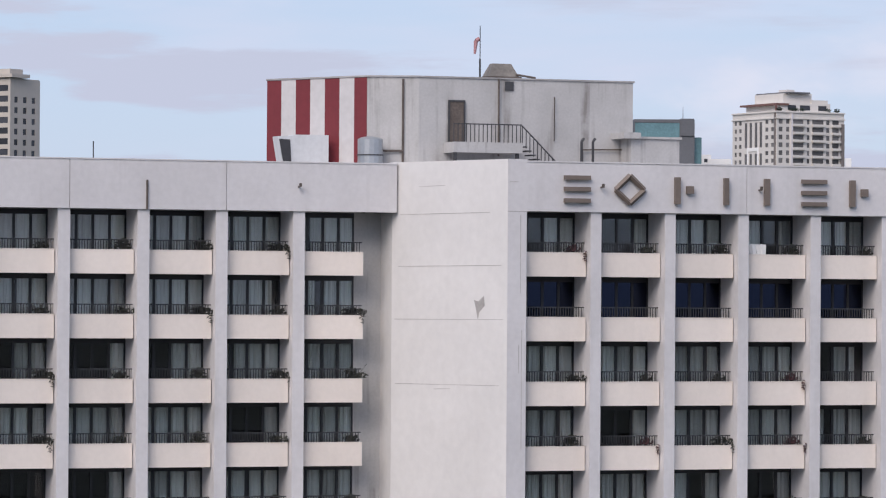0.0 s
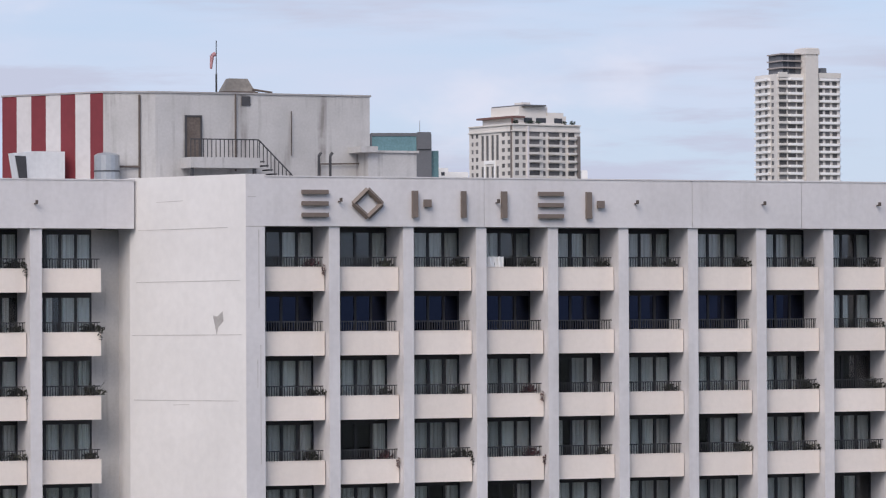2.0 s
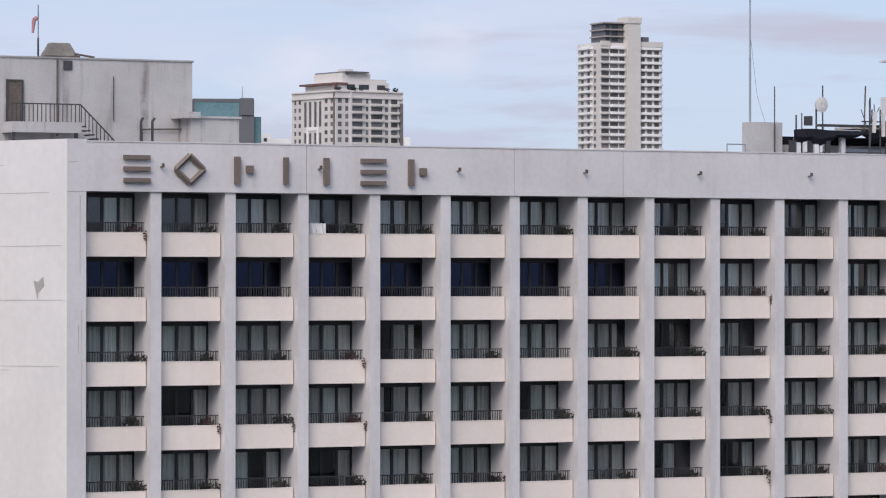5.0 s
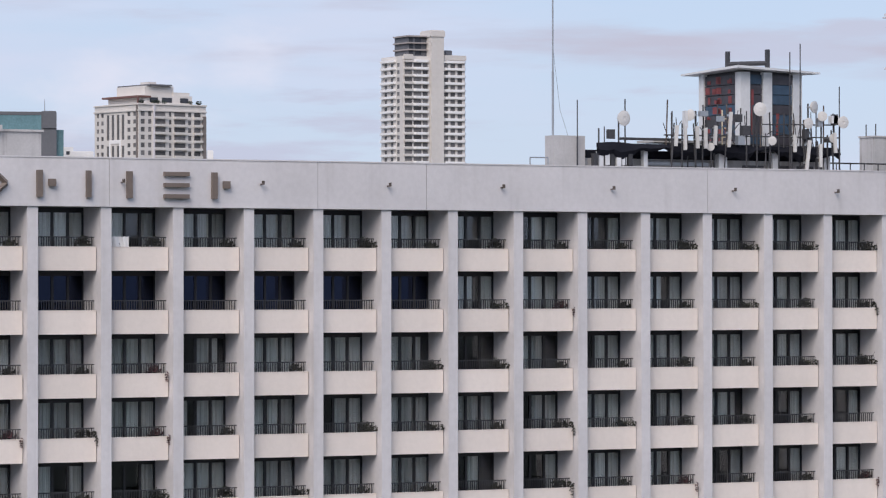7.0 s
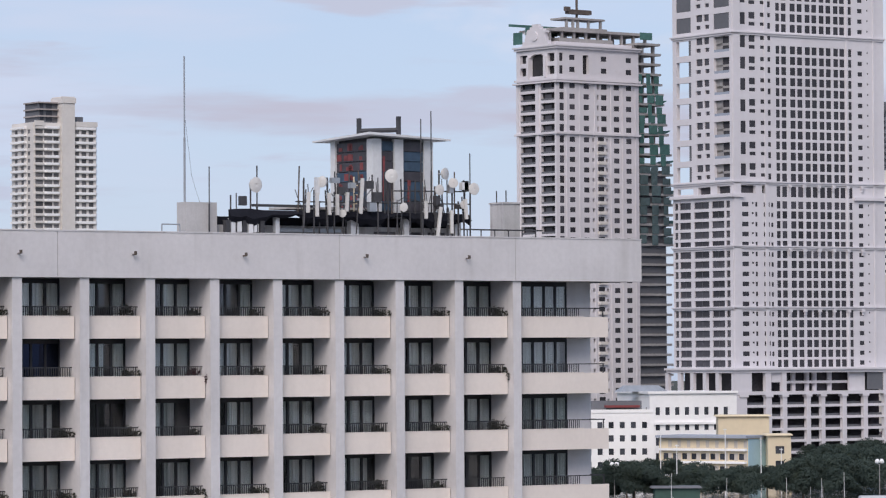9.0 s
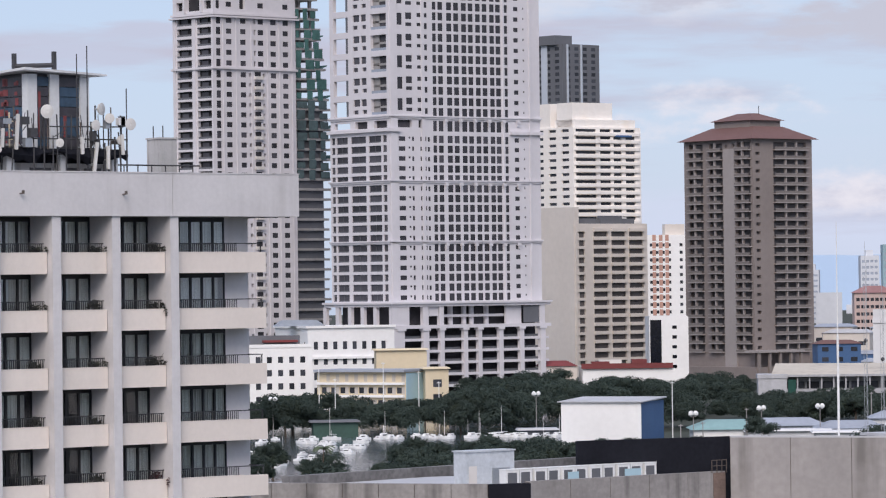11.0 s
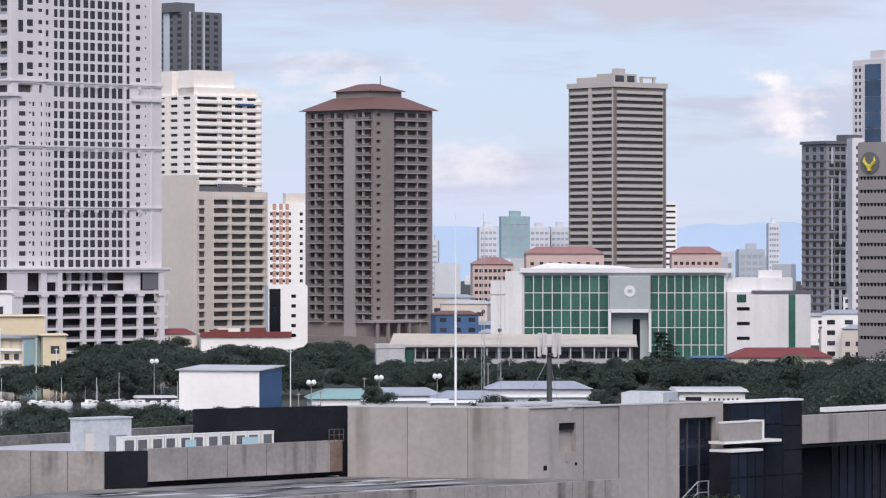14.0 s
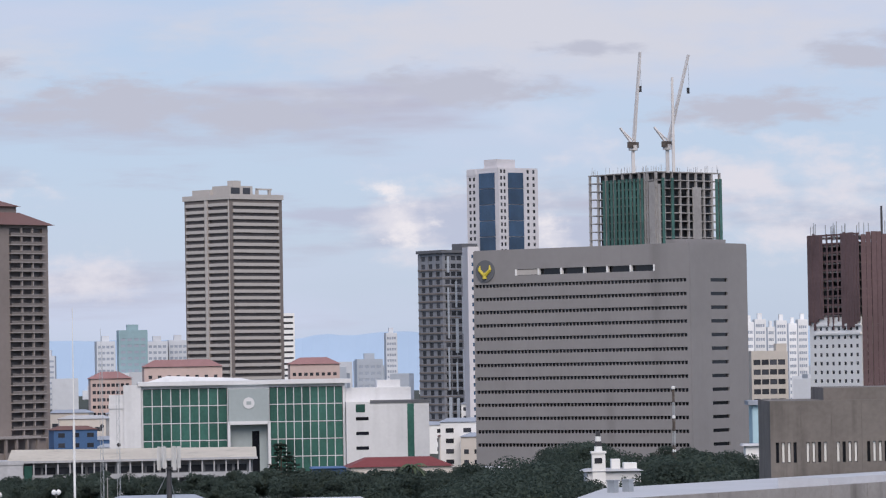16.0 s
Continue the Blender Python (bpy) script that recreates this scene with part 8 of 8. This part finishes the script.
t = thing("striped_radio_mast", Matrix.Translation(spot(54.33, 800)), "slender red and white striped lattice radio mast", "radio mast")
for k in range(9):
    s = Shape()
    z0, z1, q = k * 3.0, k * 3.0 + 3.0, 0.46 - 0.035 * k
    for i in range(4):
        a, b = math.pi / 4 + i * math.pi / 2, math.pi / 4 + (i + 1) * math.pi / 2
        s.rod((q * math.cos(a), q * math.sin(a), z0), (q * math.cos(a), q * math.sin(a), z1), 0.09, n=4)
        s.rod((q * math.cos(a), q * math.sin(a), z0), (q * math.cos(b), q * math.sin(b), z1), 0.06, n=4)
    part("mast_section", s, STEEL if k % 2 else RUSTY, t)
for z in (13.5, 20.5, 26.6):
    part("drum", Shape().lathe([(0.2, z), (0.4, z + 0.15), (0.4, z + 0.6), (0.2, z + 0.75)], 10), PLASTIC_WHITE, t)
shed("white_house", "small white flat-roofed house beside the bank", 55.39, 55.6, 800, 14.4, BRIGHT_WHITE, ROOF_PALE, depth=6)
shed("blue_shed", "low building with bright blue tarpaulin", 48.95, 49.5, 985, 6.2, DEEP_BLUE, DEEP_BLUE, depth=6)
shed("white_house", "low white building with pale metal roof", 51.2, 51.9, 930, 6.5, BRIGHT_WHITE, ROOF_PALE, hip=0.8, depth=8)

# ---- distant city and hills ----
ROOF_ROSE = surface("faded_red_roof", (0.32, 0.17, 0.165), 0.8, 0.1, 0.3)
PLASTER_ROSE = surface("pink_plaster", (0.56, 0.43, 0.40), 0.85, 0.06, 0.2)
r = random.Random(31)
for i in range(120):
    b = r.uniform(43.2, 58.6)
    d = r.uniform(1950, 4200)
    tall = r.random() < 0.13 and not 45.4 < b < 47.5
    top = r.uniform(-0.006, 0.001) if not tall else r.uniform(0.003, 0.0105)
    z = 33 + top * d
    if z < 5:
        z = 6.0
    w = r.uniform(12, 24) if tall else r.uniform(10, 34)
    t = thing("distant_building", Matrix.Translation(spot(b, d)) @ Matrix.Rotation(-radians(b) + r.uniform(-0.5, 0.5), 4, "Z"), "pale city building far away with haze in its colour", "building", "far city")
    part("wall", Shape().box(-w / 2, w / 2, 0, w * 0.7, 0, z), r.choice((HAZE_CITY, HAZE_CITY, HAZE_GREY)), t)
    if tall:
        s = Shape()
        for k in range(int(z / 4.5)):
            s.box(-w / 2 + 1, w / 2 - 1, -0.2, 0, 3 + k * 4.5, 4.6 + k * 4.5)
        tagged(part("glazing", s, HAZE_WINDOW, t), kind="stuff")
        part("roof_house", Shape().box(-w / 4, w / 4, 3, 9, z, z + 5), HAZE_CITY, t)
for b0, b1, top, d, mat, lab in ((46.08, 46.5, 0.0098, 2600, HAZE_TEAL, "teal glass tower in the distance"), (45.75, 46.02, 0.0070, 2700, HAZE_CITY, "pale tower in the distance"), (46.5, 46.8, 0.0068, 2750, HAZE_CITY, "pale slab in the distance"), (46.82, 47.1, 0.0070, 2760, HAZE_CITY, "pale slab in the distance"), (50.06, 50.22, 0.0080, 2900, HAZE_CITY, "pale tower in the distance"), (49.62, 50.0, 0.0012, 2500, HAZE_GREY, "grey office block in the distance"), *((b, b + w, s_, 2300 + 40 * i, HAZE_WHITE, "bright white apartment tower in the distance") for i, (b, w, s_) in enumerate(((55.42, 0.12, 0.0092), (55.56, 0.16, 0.0098), (55.75, 0.10, 0.0078), (55.88, 0.15, 0.0094), (56.06, 0.12, 0.0086), (56.2, 0.14, 0.0096))))):
    t, wr, wl = place_tower("distant_tower", lab, b0, b0, b1, d, 5, depth_l=18)
    z = 33 + top * d
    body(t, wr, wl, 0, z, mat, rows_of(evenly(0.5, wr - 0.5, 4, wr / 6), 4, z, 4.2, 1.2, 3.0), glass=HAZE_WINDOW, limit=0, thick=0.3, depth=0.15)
    part("roof_house", Shape().box(wr * 0.3, wr * 0.7, 2, 8, z, z + 4), mat, t)
for b0, b1, d, top in ((45.65, 46.25, 1750, -0.0010), (46.45, 47.6, 1720, 0.0018), (48.62, 49.35, 1800, 0.0018)):
    z = 33 + top * d - 3
    t, wr, wl = place_tower("red_roofed_apartments", "pinkish apartment row with a maroon roof", b0, b0, b1, d, 4, "apartment block", depth_l=14)
    body(t, wr, wl, 0, z, PLASTER_ROSE, rows_of(evenly(0.6, wr - 0.6, 8, 1.6), 4, z, 3.3, 0.9, 2.4), glass=GLASS_DARK, limit=24)
    part("roof", Shape().hip(-0.8, wr + 0.8, -0.8, wl + 0.8, z + 0.25, z + 3.4, 6), ROOF_ROSE, t)
for i in range(26):
    b, d = (r.uniform(45.05, 46.4), r.uniform(1250, 1600)) if i < 12 else (r.uniform(50.6, 51.5), r.uniform(1150, 1500)) if i < 20 else (r.uniform(55.4, 57.0), r.uniform(1150, 1350))
    w, z = r.uniform(8, 18), r.uniform(6, 17)
    t = thing("small_city_house", Matrix.Translation(spot(b, d)) @ Matrix.Rotation(-radians(b) + r.uniform(-0.3, 0.3), 4, "Z"), "small painted city house between trees", "house", "small houses")
    part("wall", Shape().box(-w / 2, w / 2, 0, 9, 0, z), r.choice((BRIGHT_WHITE, TOWER_CREAM, DEEP_BLUE, TOWER_BEIGE)), t)
    for k in range(int(z / 3.3)):
        for q in range(3):
            part("window", Shape().box(-w / 2 + w * (q + 0.3) / 3, -w / 2 + w * (q + 0.75) / 3, -0.1, 0, 1 + 3.3 * k, 2.4 + 3.3 * k), GLASS_DARK, t)
    part("roof", Shape().hip(-w / 2 - 0.5, w / 2 + 0.5, -0.5, 9.5, z, z + 1.2, 3), r.choice((ROOF_PALE, ROOF_MAROON, BLUE_ROOF)), t)
# hill backdrop, its blue haze is in the base colour
hill = Shape()
vs, fs = [], []
for i in range(121):
    b = 40 + i * 0.2
    h = 33 + 4700 * (0.0035 + 0.0032 * noise.noise(Vector((b * 0.45, 3.1, 0))) + 0.0012 * noise.noise(Vector((b * 1.7, 8.1, 0))) + 0.0038)
    vs += [tuple(spot(b, 4700, 0)), tuple(spot(b, 4780, max(h, 30)))]
    if i:
        fs.append((2 * i - 2, 2 * i, 2 * i + 1, 2 * i - 1))
solid("backdrop", hill.add(vs, fs), HILL, "hills on the horizon with blue haze painted in", "hills", "structure")

# ---- marina boats ----
def boat(kind, i):
    t = thing("sailing_boat" if kind else "motor_boat", pose(0, 0, -400 - i), "white sailing boat with bare mast at its berth" if kind else "white motor boat moored in the marina", "boat", "marina boats")
    L, B = (10, 3) if kind else (8, 3)
    n = 8
    out = [(L * (k / n - 0.5), B / 2 * (1 - (k / n) ** 3)) for k in range(n)] + [(L / 2, 0)]
    pts = [(x, -y) for x, y in out] + [(x, y) for x, y in reversed(out[:-1])]
    part("hull", Shape().prism(pts, 0, 1.3), PLASTIC_WHITE, t)
    part("cabin", Shape().hip(-L * 0.3, L * 0.2, -B * 0.32, B * 0.32, 1.3, 2.5 if not kind else 1.9, 0.3), PLASTIC_WHITE, t)
    part("window_strip", Shape().box(-L * 0.22, L * 0.1, -B * 0.33, B * 0.33, 1.65, 1.95), GLASS_BLACK, t)
    if kind:
        part("mast", Shape().rod((0.5, 0, 1.3), (0.5, 0, 13.5 + i), 0.12, 0.07).rod((0.5, 0, 2.6), (-3.6, 0, 2.6), 0.1), PLASTIC_WHITE, t)
    return t


protos = [boat(0, 0), boat(1, 1), boat(0, 2)]
r = random.Random(77)
first = [True] * 3
for i in range(96):
    b = r.uniform(36.2, 38.4) if i % 2 else r.uniform(38.2, 41.3)
    d = (r.choice((712, 735, 760, 790, 815, 838)) if b < 38.3 else 838) + r.uniform(-4, 4)
    k = 1 if r.random() < 0.09 else r.choice((0, 2))
    m = Matrix.Translation(spot(b, d, 0.2)) @ Matrix.Rotation(r.choice((0.2, 1.7)) + r.uniform(-0.1, 0.1), 4, "Z") @ Matrix.Scale(r.uniform(0.26, 0.5), 4)
    if first[k]:
        protos[k].matrix_world, first[k] = m, False
    else:
        o = copy_thing(protos[k], m)
        o.matrix_world = m
for b, d, h in ((37.66, 900, 15), (37.9, 905, 12), (38.62, 890, 16), (39.15, 880, 14), (39.45, 905, 11), (42.93, 800, 13), (43.05, 720, 7), (43.38, 760, 6), (44.03, 780, 8), (45.88, 850, 9), (46.2, 900, 9)):
    solid("light_pole", Shape().rod((0, 0, 0), (0, 0, h), 0.14, 0.09).box(-0.5, 0.5, -0.1, 0.1, h - 0.4, h - 0.25), PLASTIC_WHITE if h > 10 else RAW_CONCRETE, "tall pale pole among the trees", "pole", m=Matrix.Translation(spot(b, d)), group="park poles")
for b, d, h in ((36.97, 860, 8.0), (40.9, 860, 8.5), (43.24, 760, 7.0), (44.25, 790, 7.0), (45.12, 800, 7.0)):
    t = thing("globe_lamp", Matrix.Translation(spot(b, d)), "park lamp with two white globes", "street lamp", "park lamps")
    part("post", Shape().rod((0, 0, 0), (0, 0, h), 0.1, 0.07).box(-0.7, 0.7, -0.05, 0.05, h - 0.1, h), RAW_CONCRETE, t)
    for x in (-0.65, 0.65):
        part("globe", Shape().lathe([(0.1, h), (0.5, h + 0.3), (0.55, h + 0.65), (0.3, h + 1.05), (0.05, h + 1.15)], 10, (x, 0, 0)), PLASTIC_WHITE, t)


shed("boat_shed", "low dark green boat shed behind the moorings", 37.57, 38.22, 847, 3.4, GREEN_SHEET, SLATE, depth=6)
shed("boathouse", "low dark boathouse with a pale flat roof", 40.66, 41.19, 842, 1.3, SLATE, ROOF_PALE, depth=5)


# ---- trees ----
# how high the crowns reach along the park, as a slope below the eye, by bearing
SKYLINE = ((35.5, -0.0250), (37.2, -0.0258), (38.6, -0.0282), (39.5, -0.0280), (39.9, -0.0222), (41.2, -0.0202), (41.6, -0.0226), (43.0, -0.0226), (43.7, -0.0216), (44.4, -0.0255), (47.3, -0.0268), (48.2, -0.0252), (49.2, -0.0266), (51.0, -0.0262), (51.5, -0.0250), (52.3, -0.0222), (52.9, -0.0198), (53.8, -0.0218), (54.5, -0.0222), (55.2, -0.0232), (59.0, -0.0215))


def crown_top(b, d):
    if 52.5 < b < 54.2 and d < 700:
        return 33 - 0.0300 * d
    for (b0, s0), (b1, s1) in zip(SKYLINE, SKYLINE[1:]):
        if b0 <= b <= b1:
            return 33 + d * (s0 + (s1 - s0) * (b - b0) / (b1 - b0))
    return 10.0


def tree_proto(name, label, seed, h, spread, leaves, size, mat, lobes=7):
    r = random.Random(seed)
    t = thing(name, pose(0, 0, -500 - seed), label, "tree", "park trees")
    s = Shape().rod((0, 0, 0), (0.2, 0.1, h * 0.45), h * 0.035, h * 0.02, 7)
    cents = []
    for i in range(lobes):
        a = 2 * math.pi * i / lobes + r.uniform(-0.4, 0.4)
        q = r.uniform(0.25, 0.75) * spread if i else 0
        z = h * r.uniform(0.5, 0.82) if i else h * 0.8
        c = (q * math.cos(a), q * math.sin(a), z)
        cents.append((c, r.uniform(0.32, 0.5) * spread))
        s.rod((0.2, 0.1, h * 0.4), c, h * 0.014, h * 0.005, 5)
    part("trunk", s, BARK, t)
    s = Shape()
    for c, q in cents:
        n = int(leaves / lobes)
        for _ in range(n):
            d = Vector((r.gauss(0, 1), r.gauss(0, 1), r.gauss(0, 1))).normalized() * r.uniform(0.55, 1.06)
            p = Vector(c) + Vector((d.x * q, d.y * q, d.z * q * 0.62))
            up = (d + Vector((r.gauss(0, 0.3), r.gauss(0, 0.3), r.gauss(0.2, 0.3)))).normalized()
            a = up.orthogonal().normalized()
            a.rotate(Matrix.Rotation(r.uniform(0, 6.28), 3, up))
            b = up.cross(a)
            f = size * r.uniform(0.6, 1.35)
            s.add([p - a * f, p - b * f * 0.55 + up * f * 0.15, p + a * f, p + b * f * 0.55 + up * f * 0.12], [(0, 1, 2, 3)])
    part("crown", s, mat, t)
    return t


def palm_proto(seed, h):
    r = random.Random(seed)
    t = thing("palm_tree", pose(0, 0, -600 - seed), "tall palm with drooping feathery fronds", "palm tree", "park palms")
    part("trunk", Shape().rod((0, 0, 0), (0.4, 0.2, h), 0.2, 0.13, 7), BARK, t)
    s = Shape()
    for i in range(18):
        a = i * 2.4
        up = r.uniform(0.1, 1.0)
        prev = Vector((0.4, 0.2, h))
        d = Vector((math.cos(a), math.sin(a), up))
        for k in range(5):
            nxt = prev + d.normalized() * 0.75
            side = Vector((-math.sin(a), math.cos(a), 0)) * (0.5 - 0.07 * k)
            s.add([prev, prev + side - Vector((0, 0, 0.3)), nxt + side * 0.8 - Vector((0, 0, 0.35)), nxt], [(0, 1, 2, 3)])
            s.add([prev, nxt, nxt - side * 0.8 - Vector((0, 0, 0.35)), prev - side - Vector((0, 0, 0.3))], [(0, 1, 2, 3)])
            prev = nxt
            d.z -= 0.42
    part("crown", s, LEAF_PALM, t)
    return t


HEIGHTS = (10.8, 10.6, 8.4, 11.8, 11.4)
kinds = [tree_proto("broadleaf_tree", "dense dark green rounded broadleaf tree", 1, 11, 6.5, 2850, 0.38, LEAF), tree_proto("broadleaf_tree", "wide spreading dark green rain tree", 2, 10, 8.5, 3610, 0.37, LEAF, 10),
         tree_proto("broadleaf_tree", "dense dark green rounded broadleaf tree", 3, 8.5, 5.2, 2280, 0.34, LEAF, 6), tree_proto("broadleaf_tree", "tall uneven green tree with gaps in its crown", 4, 12.5, 5.5, 2470, 0.37, LEAF, 8), palm_proto(5, 9.5)]
fresh = [True] * len(kinds)
# strips kept free: bearing from, to, distance from, to
CLEAR = ((35.5, 41.45, 690, 845), (41.2, 42.85, 735, 815), (43.1, 47.5, 770, 850), (44.1, 48.4, 960, 1025), (37.5, 39.7, 940, 1040), (45.7, 50.8, 1125, 1190), (51.2, 55.6, 1035, 1110), (48.4, 49.9, 480, 580), (49.4, 51.1, 925, 985),
         (52.8, 54.0, 692, 722), (55.6, 59, 600, 700), (36.2, 38.9, 1030, 1130), (40.4, 43.0, 1165, 1210), (51.1, 52, 890, 945), (55.4, 56.4, 880, 925))
r = random.Random(55)
count = 0
while count < 120:
    b = r.uniform(35.8, 58.4)
    d = 1 / r.uniform(1 / 1120, 1 / 470)
    if any(b0 - 0.35 < b < b1 + 0.35 and d0 - 8 < d < d1 + 8 for b0, b1, d0, d1 in CLEAR):
        continue
    if b > 52 and d < 520:
        continue
    k = r.choices(range(5), (4, 4, 4, 2, 1.6))[0]
    sc = r.uniform(0.75, 1.15)
    # keep the crowns low in front of the pavilions and the marina
    if d < 775 and b < 48.5:
        sc *= 0.62
    if 43 < b < 48.4 and 850 < d < 960:
        sc *= 0.6
    sc = min(sc, crown_top(b, d) / HEIGHTS[k] * r.uniform(0.82, 1.02))
    m = Matrix.Translation(spot(b, d)) @ Matrix.Rotation(r.uniform(0, 6.28), 4, "Z") @ Matrix.Diagonal((sc * r.uniform(0.9, 1.2), sc * r.uniform(0.9, 1.2), sc, 1))
    if fresh[k]:
        kinds[k].matrix_world, fresh[k] = m, False
        kinds[k].scale = (1, 1, 1)
    else:
        o = copy_thing(kinds[k], m)
        o.matrix_world = m
    count += 1
# the continuous woodland between the buildings
lights = []
for seed, spread, hgt in ((91, 6.5, 10.5), (92, 8.0, 10.0), (93, 5.0, 8.5), (94, 6.0, 12.0)):
    r = random.Random(seed)
    s = Shape()
    for i in range(8):
        a = 2 * math.pi * i / 8 + r.uniform(-0.4, 0.4)
        q = r.uniform(0.25, 0.8) * spread if i else 0
        c = Vector((q * math.cos(a), q * math.sin(a), hgt * (r.uniform(0.4, 0.8) if i else 0.78)))
        rad = r.uniform(0.32, 0.5) * spread
        for _ in range(300):
            d = Vector((r.gauss(0, 1), r.gauss(0, 1), r.gauss(0.15, 1))).normalized() * r.uniform(0.6, 1.06)
            p = c + Vector((d.x * rad, d.y * rad, d.z * rad * 0.62))
            up = (d + Vector((r.gauss(0, 0.28), r.gauss(0, 0.28), r.gauss(0.2, 0.28)))).normalized()
            u = up.orthogonal().normalized()
            u.rotate(Matrix.Rotation(r.uniform(0, 6.28), 3, up))
            v = up.cross(u)
            f = r.uniform(0.22, 0.48)
            s.add([p - u * f - v * f * 0.4, p + u * f - v * f * 0.3, p + v * f * 0.8 + up * f * 0.2], [(0, 1, 2)])
    lights.append(np.array([tuple(p) for p in s.v]))
r = random.Random(56)
chunks = []
while len(chunks) < 800:
    b = r.uniform(35.6, 58.6)
    d = 1 / r.uniform(1 / 1150, 1 / 470)
    if len(chunks) < 60:
        b, d = r.uniform(38.5, 41.6), r.uniform(605, 682)
    elif len(chunks) < 130:
        b, d = r.uniform(38.6, 44.0), r.uniform(930, 1150)
    elif len(chunks) < 230:
        b, d = r.uniform(35.8, 41.0), r.uniform(852, 932)
    elif len(chunks) < 260:
        b, d = r.uniform(40.5, 44.5), r.uniform(860, 1000)
    elif len(chunks) < 295:
        b, d = r.uniform(44.4, 48.4), r.uniform(862, 950)
    elif len(chunks) < 350:
        b, d = r.uniform(48.8, 51.6), r.uniform(850, 915)
    elif len(chunks) < 440:
        b, d = r.uniform(51.3, 55.7), r.uniform(560, 1000)
    elif len(chunks) < 476:
        b, d = r.uniform(52.5, 54.3), r.uniform(636, 678)
    if any(b0 - 0.2 < b < b1 + 0.2 and d0 - 6 < d < d1 + 6 for b0, b1, d0, d1 in CLEAR):
        continue
    sc = r.uniform(0.75, 1.15)
    if d < 775 and b < 48.5:
        sc *= 0.62 if b > 38.7 else 0.4
    if 43 < b < 44.4 and 850 < d < 960:
        sc *= 0.7
    a = r.uniform(0, 6.28)
    pick = r.randrange(4)
    sc = min(sc, crown_top(b, d) / (10.4, 10.2, 8.2, 11.4)[pick] * r.uniform(0.72, 1.0))
    if 350 <= len(chunks) < 476:
        sc = crown_top(b, d) / (10.4, 10.2, 8.2, 11.4)[pick] * r.uniform(0.78, 1.0)
    if 130 <= len(chunks) < 260:
        sc = r.uniform(0.4, 0.8) if b < 38.4 else sc
    base_ = lights[pick]
    x, y, _z = spot(b, d)
    for turn in ((0.0,) if sc < 1.2 else (0.0, 2.1)):
        c, q = math.cos(a + turn), math.sin(a + turn)
        leaf = base_.reshape(-1, 3, 3)
        mid = leaf.mean(1, keepdims=True)
        leaf = (mid * sc + (leaf - mid) * min(sc, 0.85)).reshape(-1, 3)
        clump = np.stack([leaf[:, 0] * c - leaf[:, 1] * q + x, leaf[:, 0] * q + leaf[:, 1] * c + y, leaf[:, 2]], 1)
        chunks.append(clump)
co = np.concatenate(chunks).astype(np.float32)
nq = len(co) // 3
wm = bpy.data.meshes.new("woodland")
wm.vertices.add(len(co))
wm.vertices.foreach_set("co", co.ravel())
wm.loops.add(len(co))
wm.loops.foreach_set("vertex_index", np.arange(len(co), dtype=np.int32))
wm.polygons.add(nq)
wm.polygons.foreach_set("loop_start", np.arange(0, len(co), 3, dtype=np.int32))
wm.update(calc_edges=True)
wm.materials.append(LEAF)
tagged(new("woodland", wm), "dense dark green city woodland of mixed trees", "woodland", kind="stuff")
# a layered conifer before the institution
t = thing("conifer", Matrix.Translation(spot(48.46, 940)), "dark layered conifer before the green glass institution", "tree", "park trees")
part("trunk", Shape().rod((0, 0, 0), (0.2, 0, 14.5), 0.4, 0.1, 7), BARK, t)
r = random.Random(58)
s = Shape()
for i in range(11):
    z, reach = 4.5 + i * 0.92, 8.2 * (1 - i / 12.5) * r.uniform(0.7, 1.1)
    for k in range(7):
        a = r.uniform(0, 6.28)
        for _ in range(42):
            q = reach * r.uniform(0.1, 1) ** 0.7
            p = Vector((q * math.cos(a + r.gauss(0, 0.14)), q * math.sin(a + r.gauss(0, 0.14)), z - 0.12 * q + r.gauss(0, 0.16)))
            u = Vector((r.gauss(0, 1), r.gauss(0, 1), r.gauss(0, 0.3))).normalized() * r.uniform(0.25, 0.5)
            v = Vector((-u.y, u.x, r.gauss(0, 0.2))) * 0.5
            s.add([p - u, p + v, p + u, p - v], [(0, 1, 2, 3)])
part("crown", s, LEAF, t)
# larger trees standing close before the complex
for b, d, top, seed, spread in ((49.5, 255, 16.4, 61, 5.4), (50.4, 250, 16.2, 62, 4.8), (49.9, 258, 15.6, 63, 4.6), (37.15, 232, 17.5, 64, 4.4), (38.5, 228, 17.3, 65, 4.0), (36.2, 236, 16.8, 66, 4.0), (39.4, 226, 16.0, 67, 3.0)):
    t = tree_proto("broadleaf_tree", "broadleaf tree with large glossy leaves before the wall", seed, (top - 0.2 * spread) / 0.8, spread * 1.25, 9500, 0.2, LEAF_NEAR, 12)
    t.matrix_world = Matrix.Translation(spot(b, d))
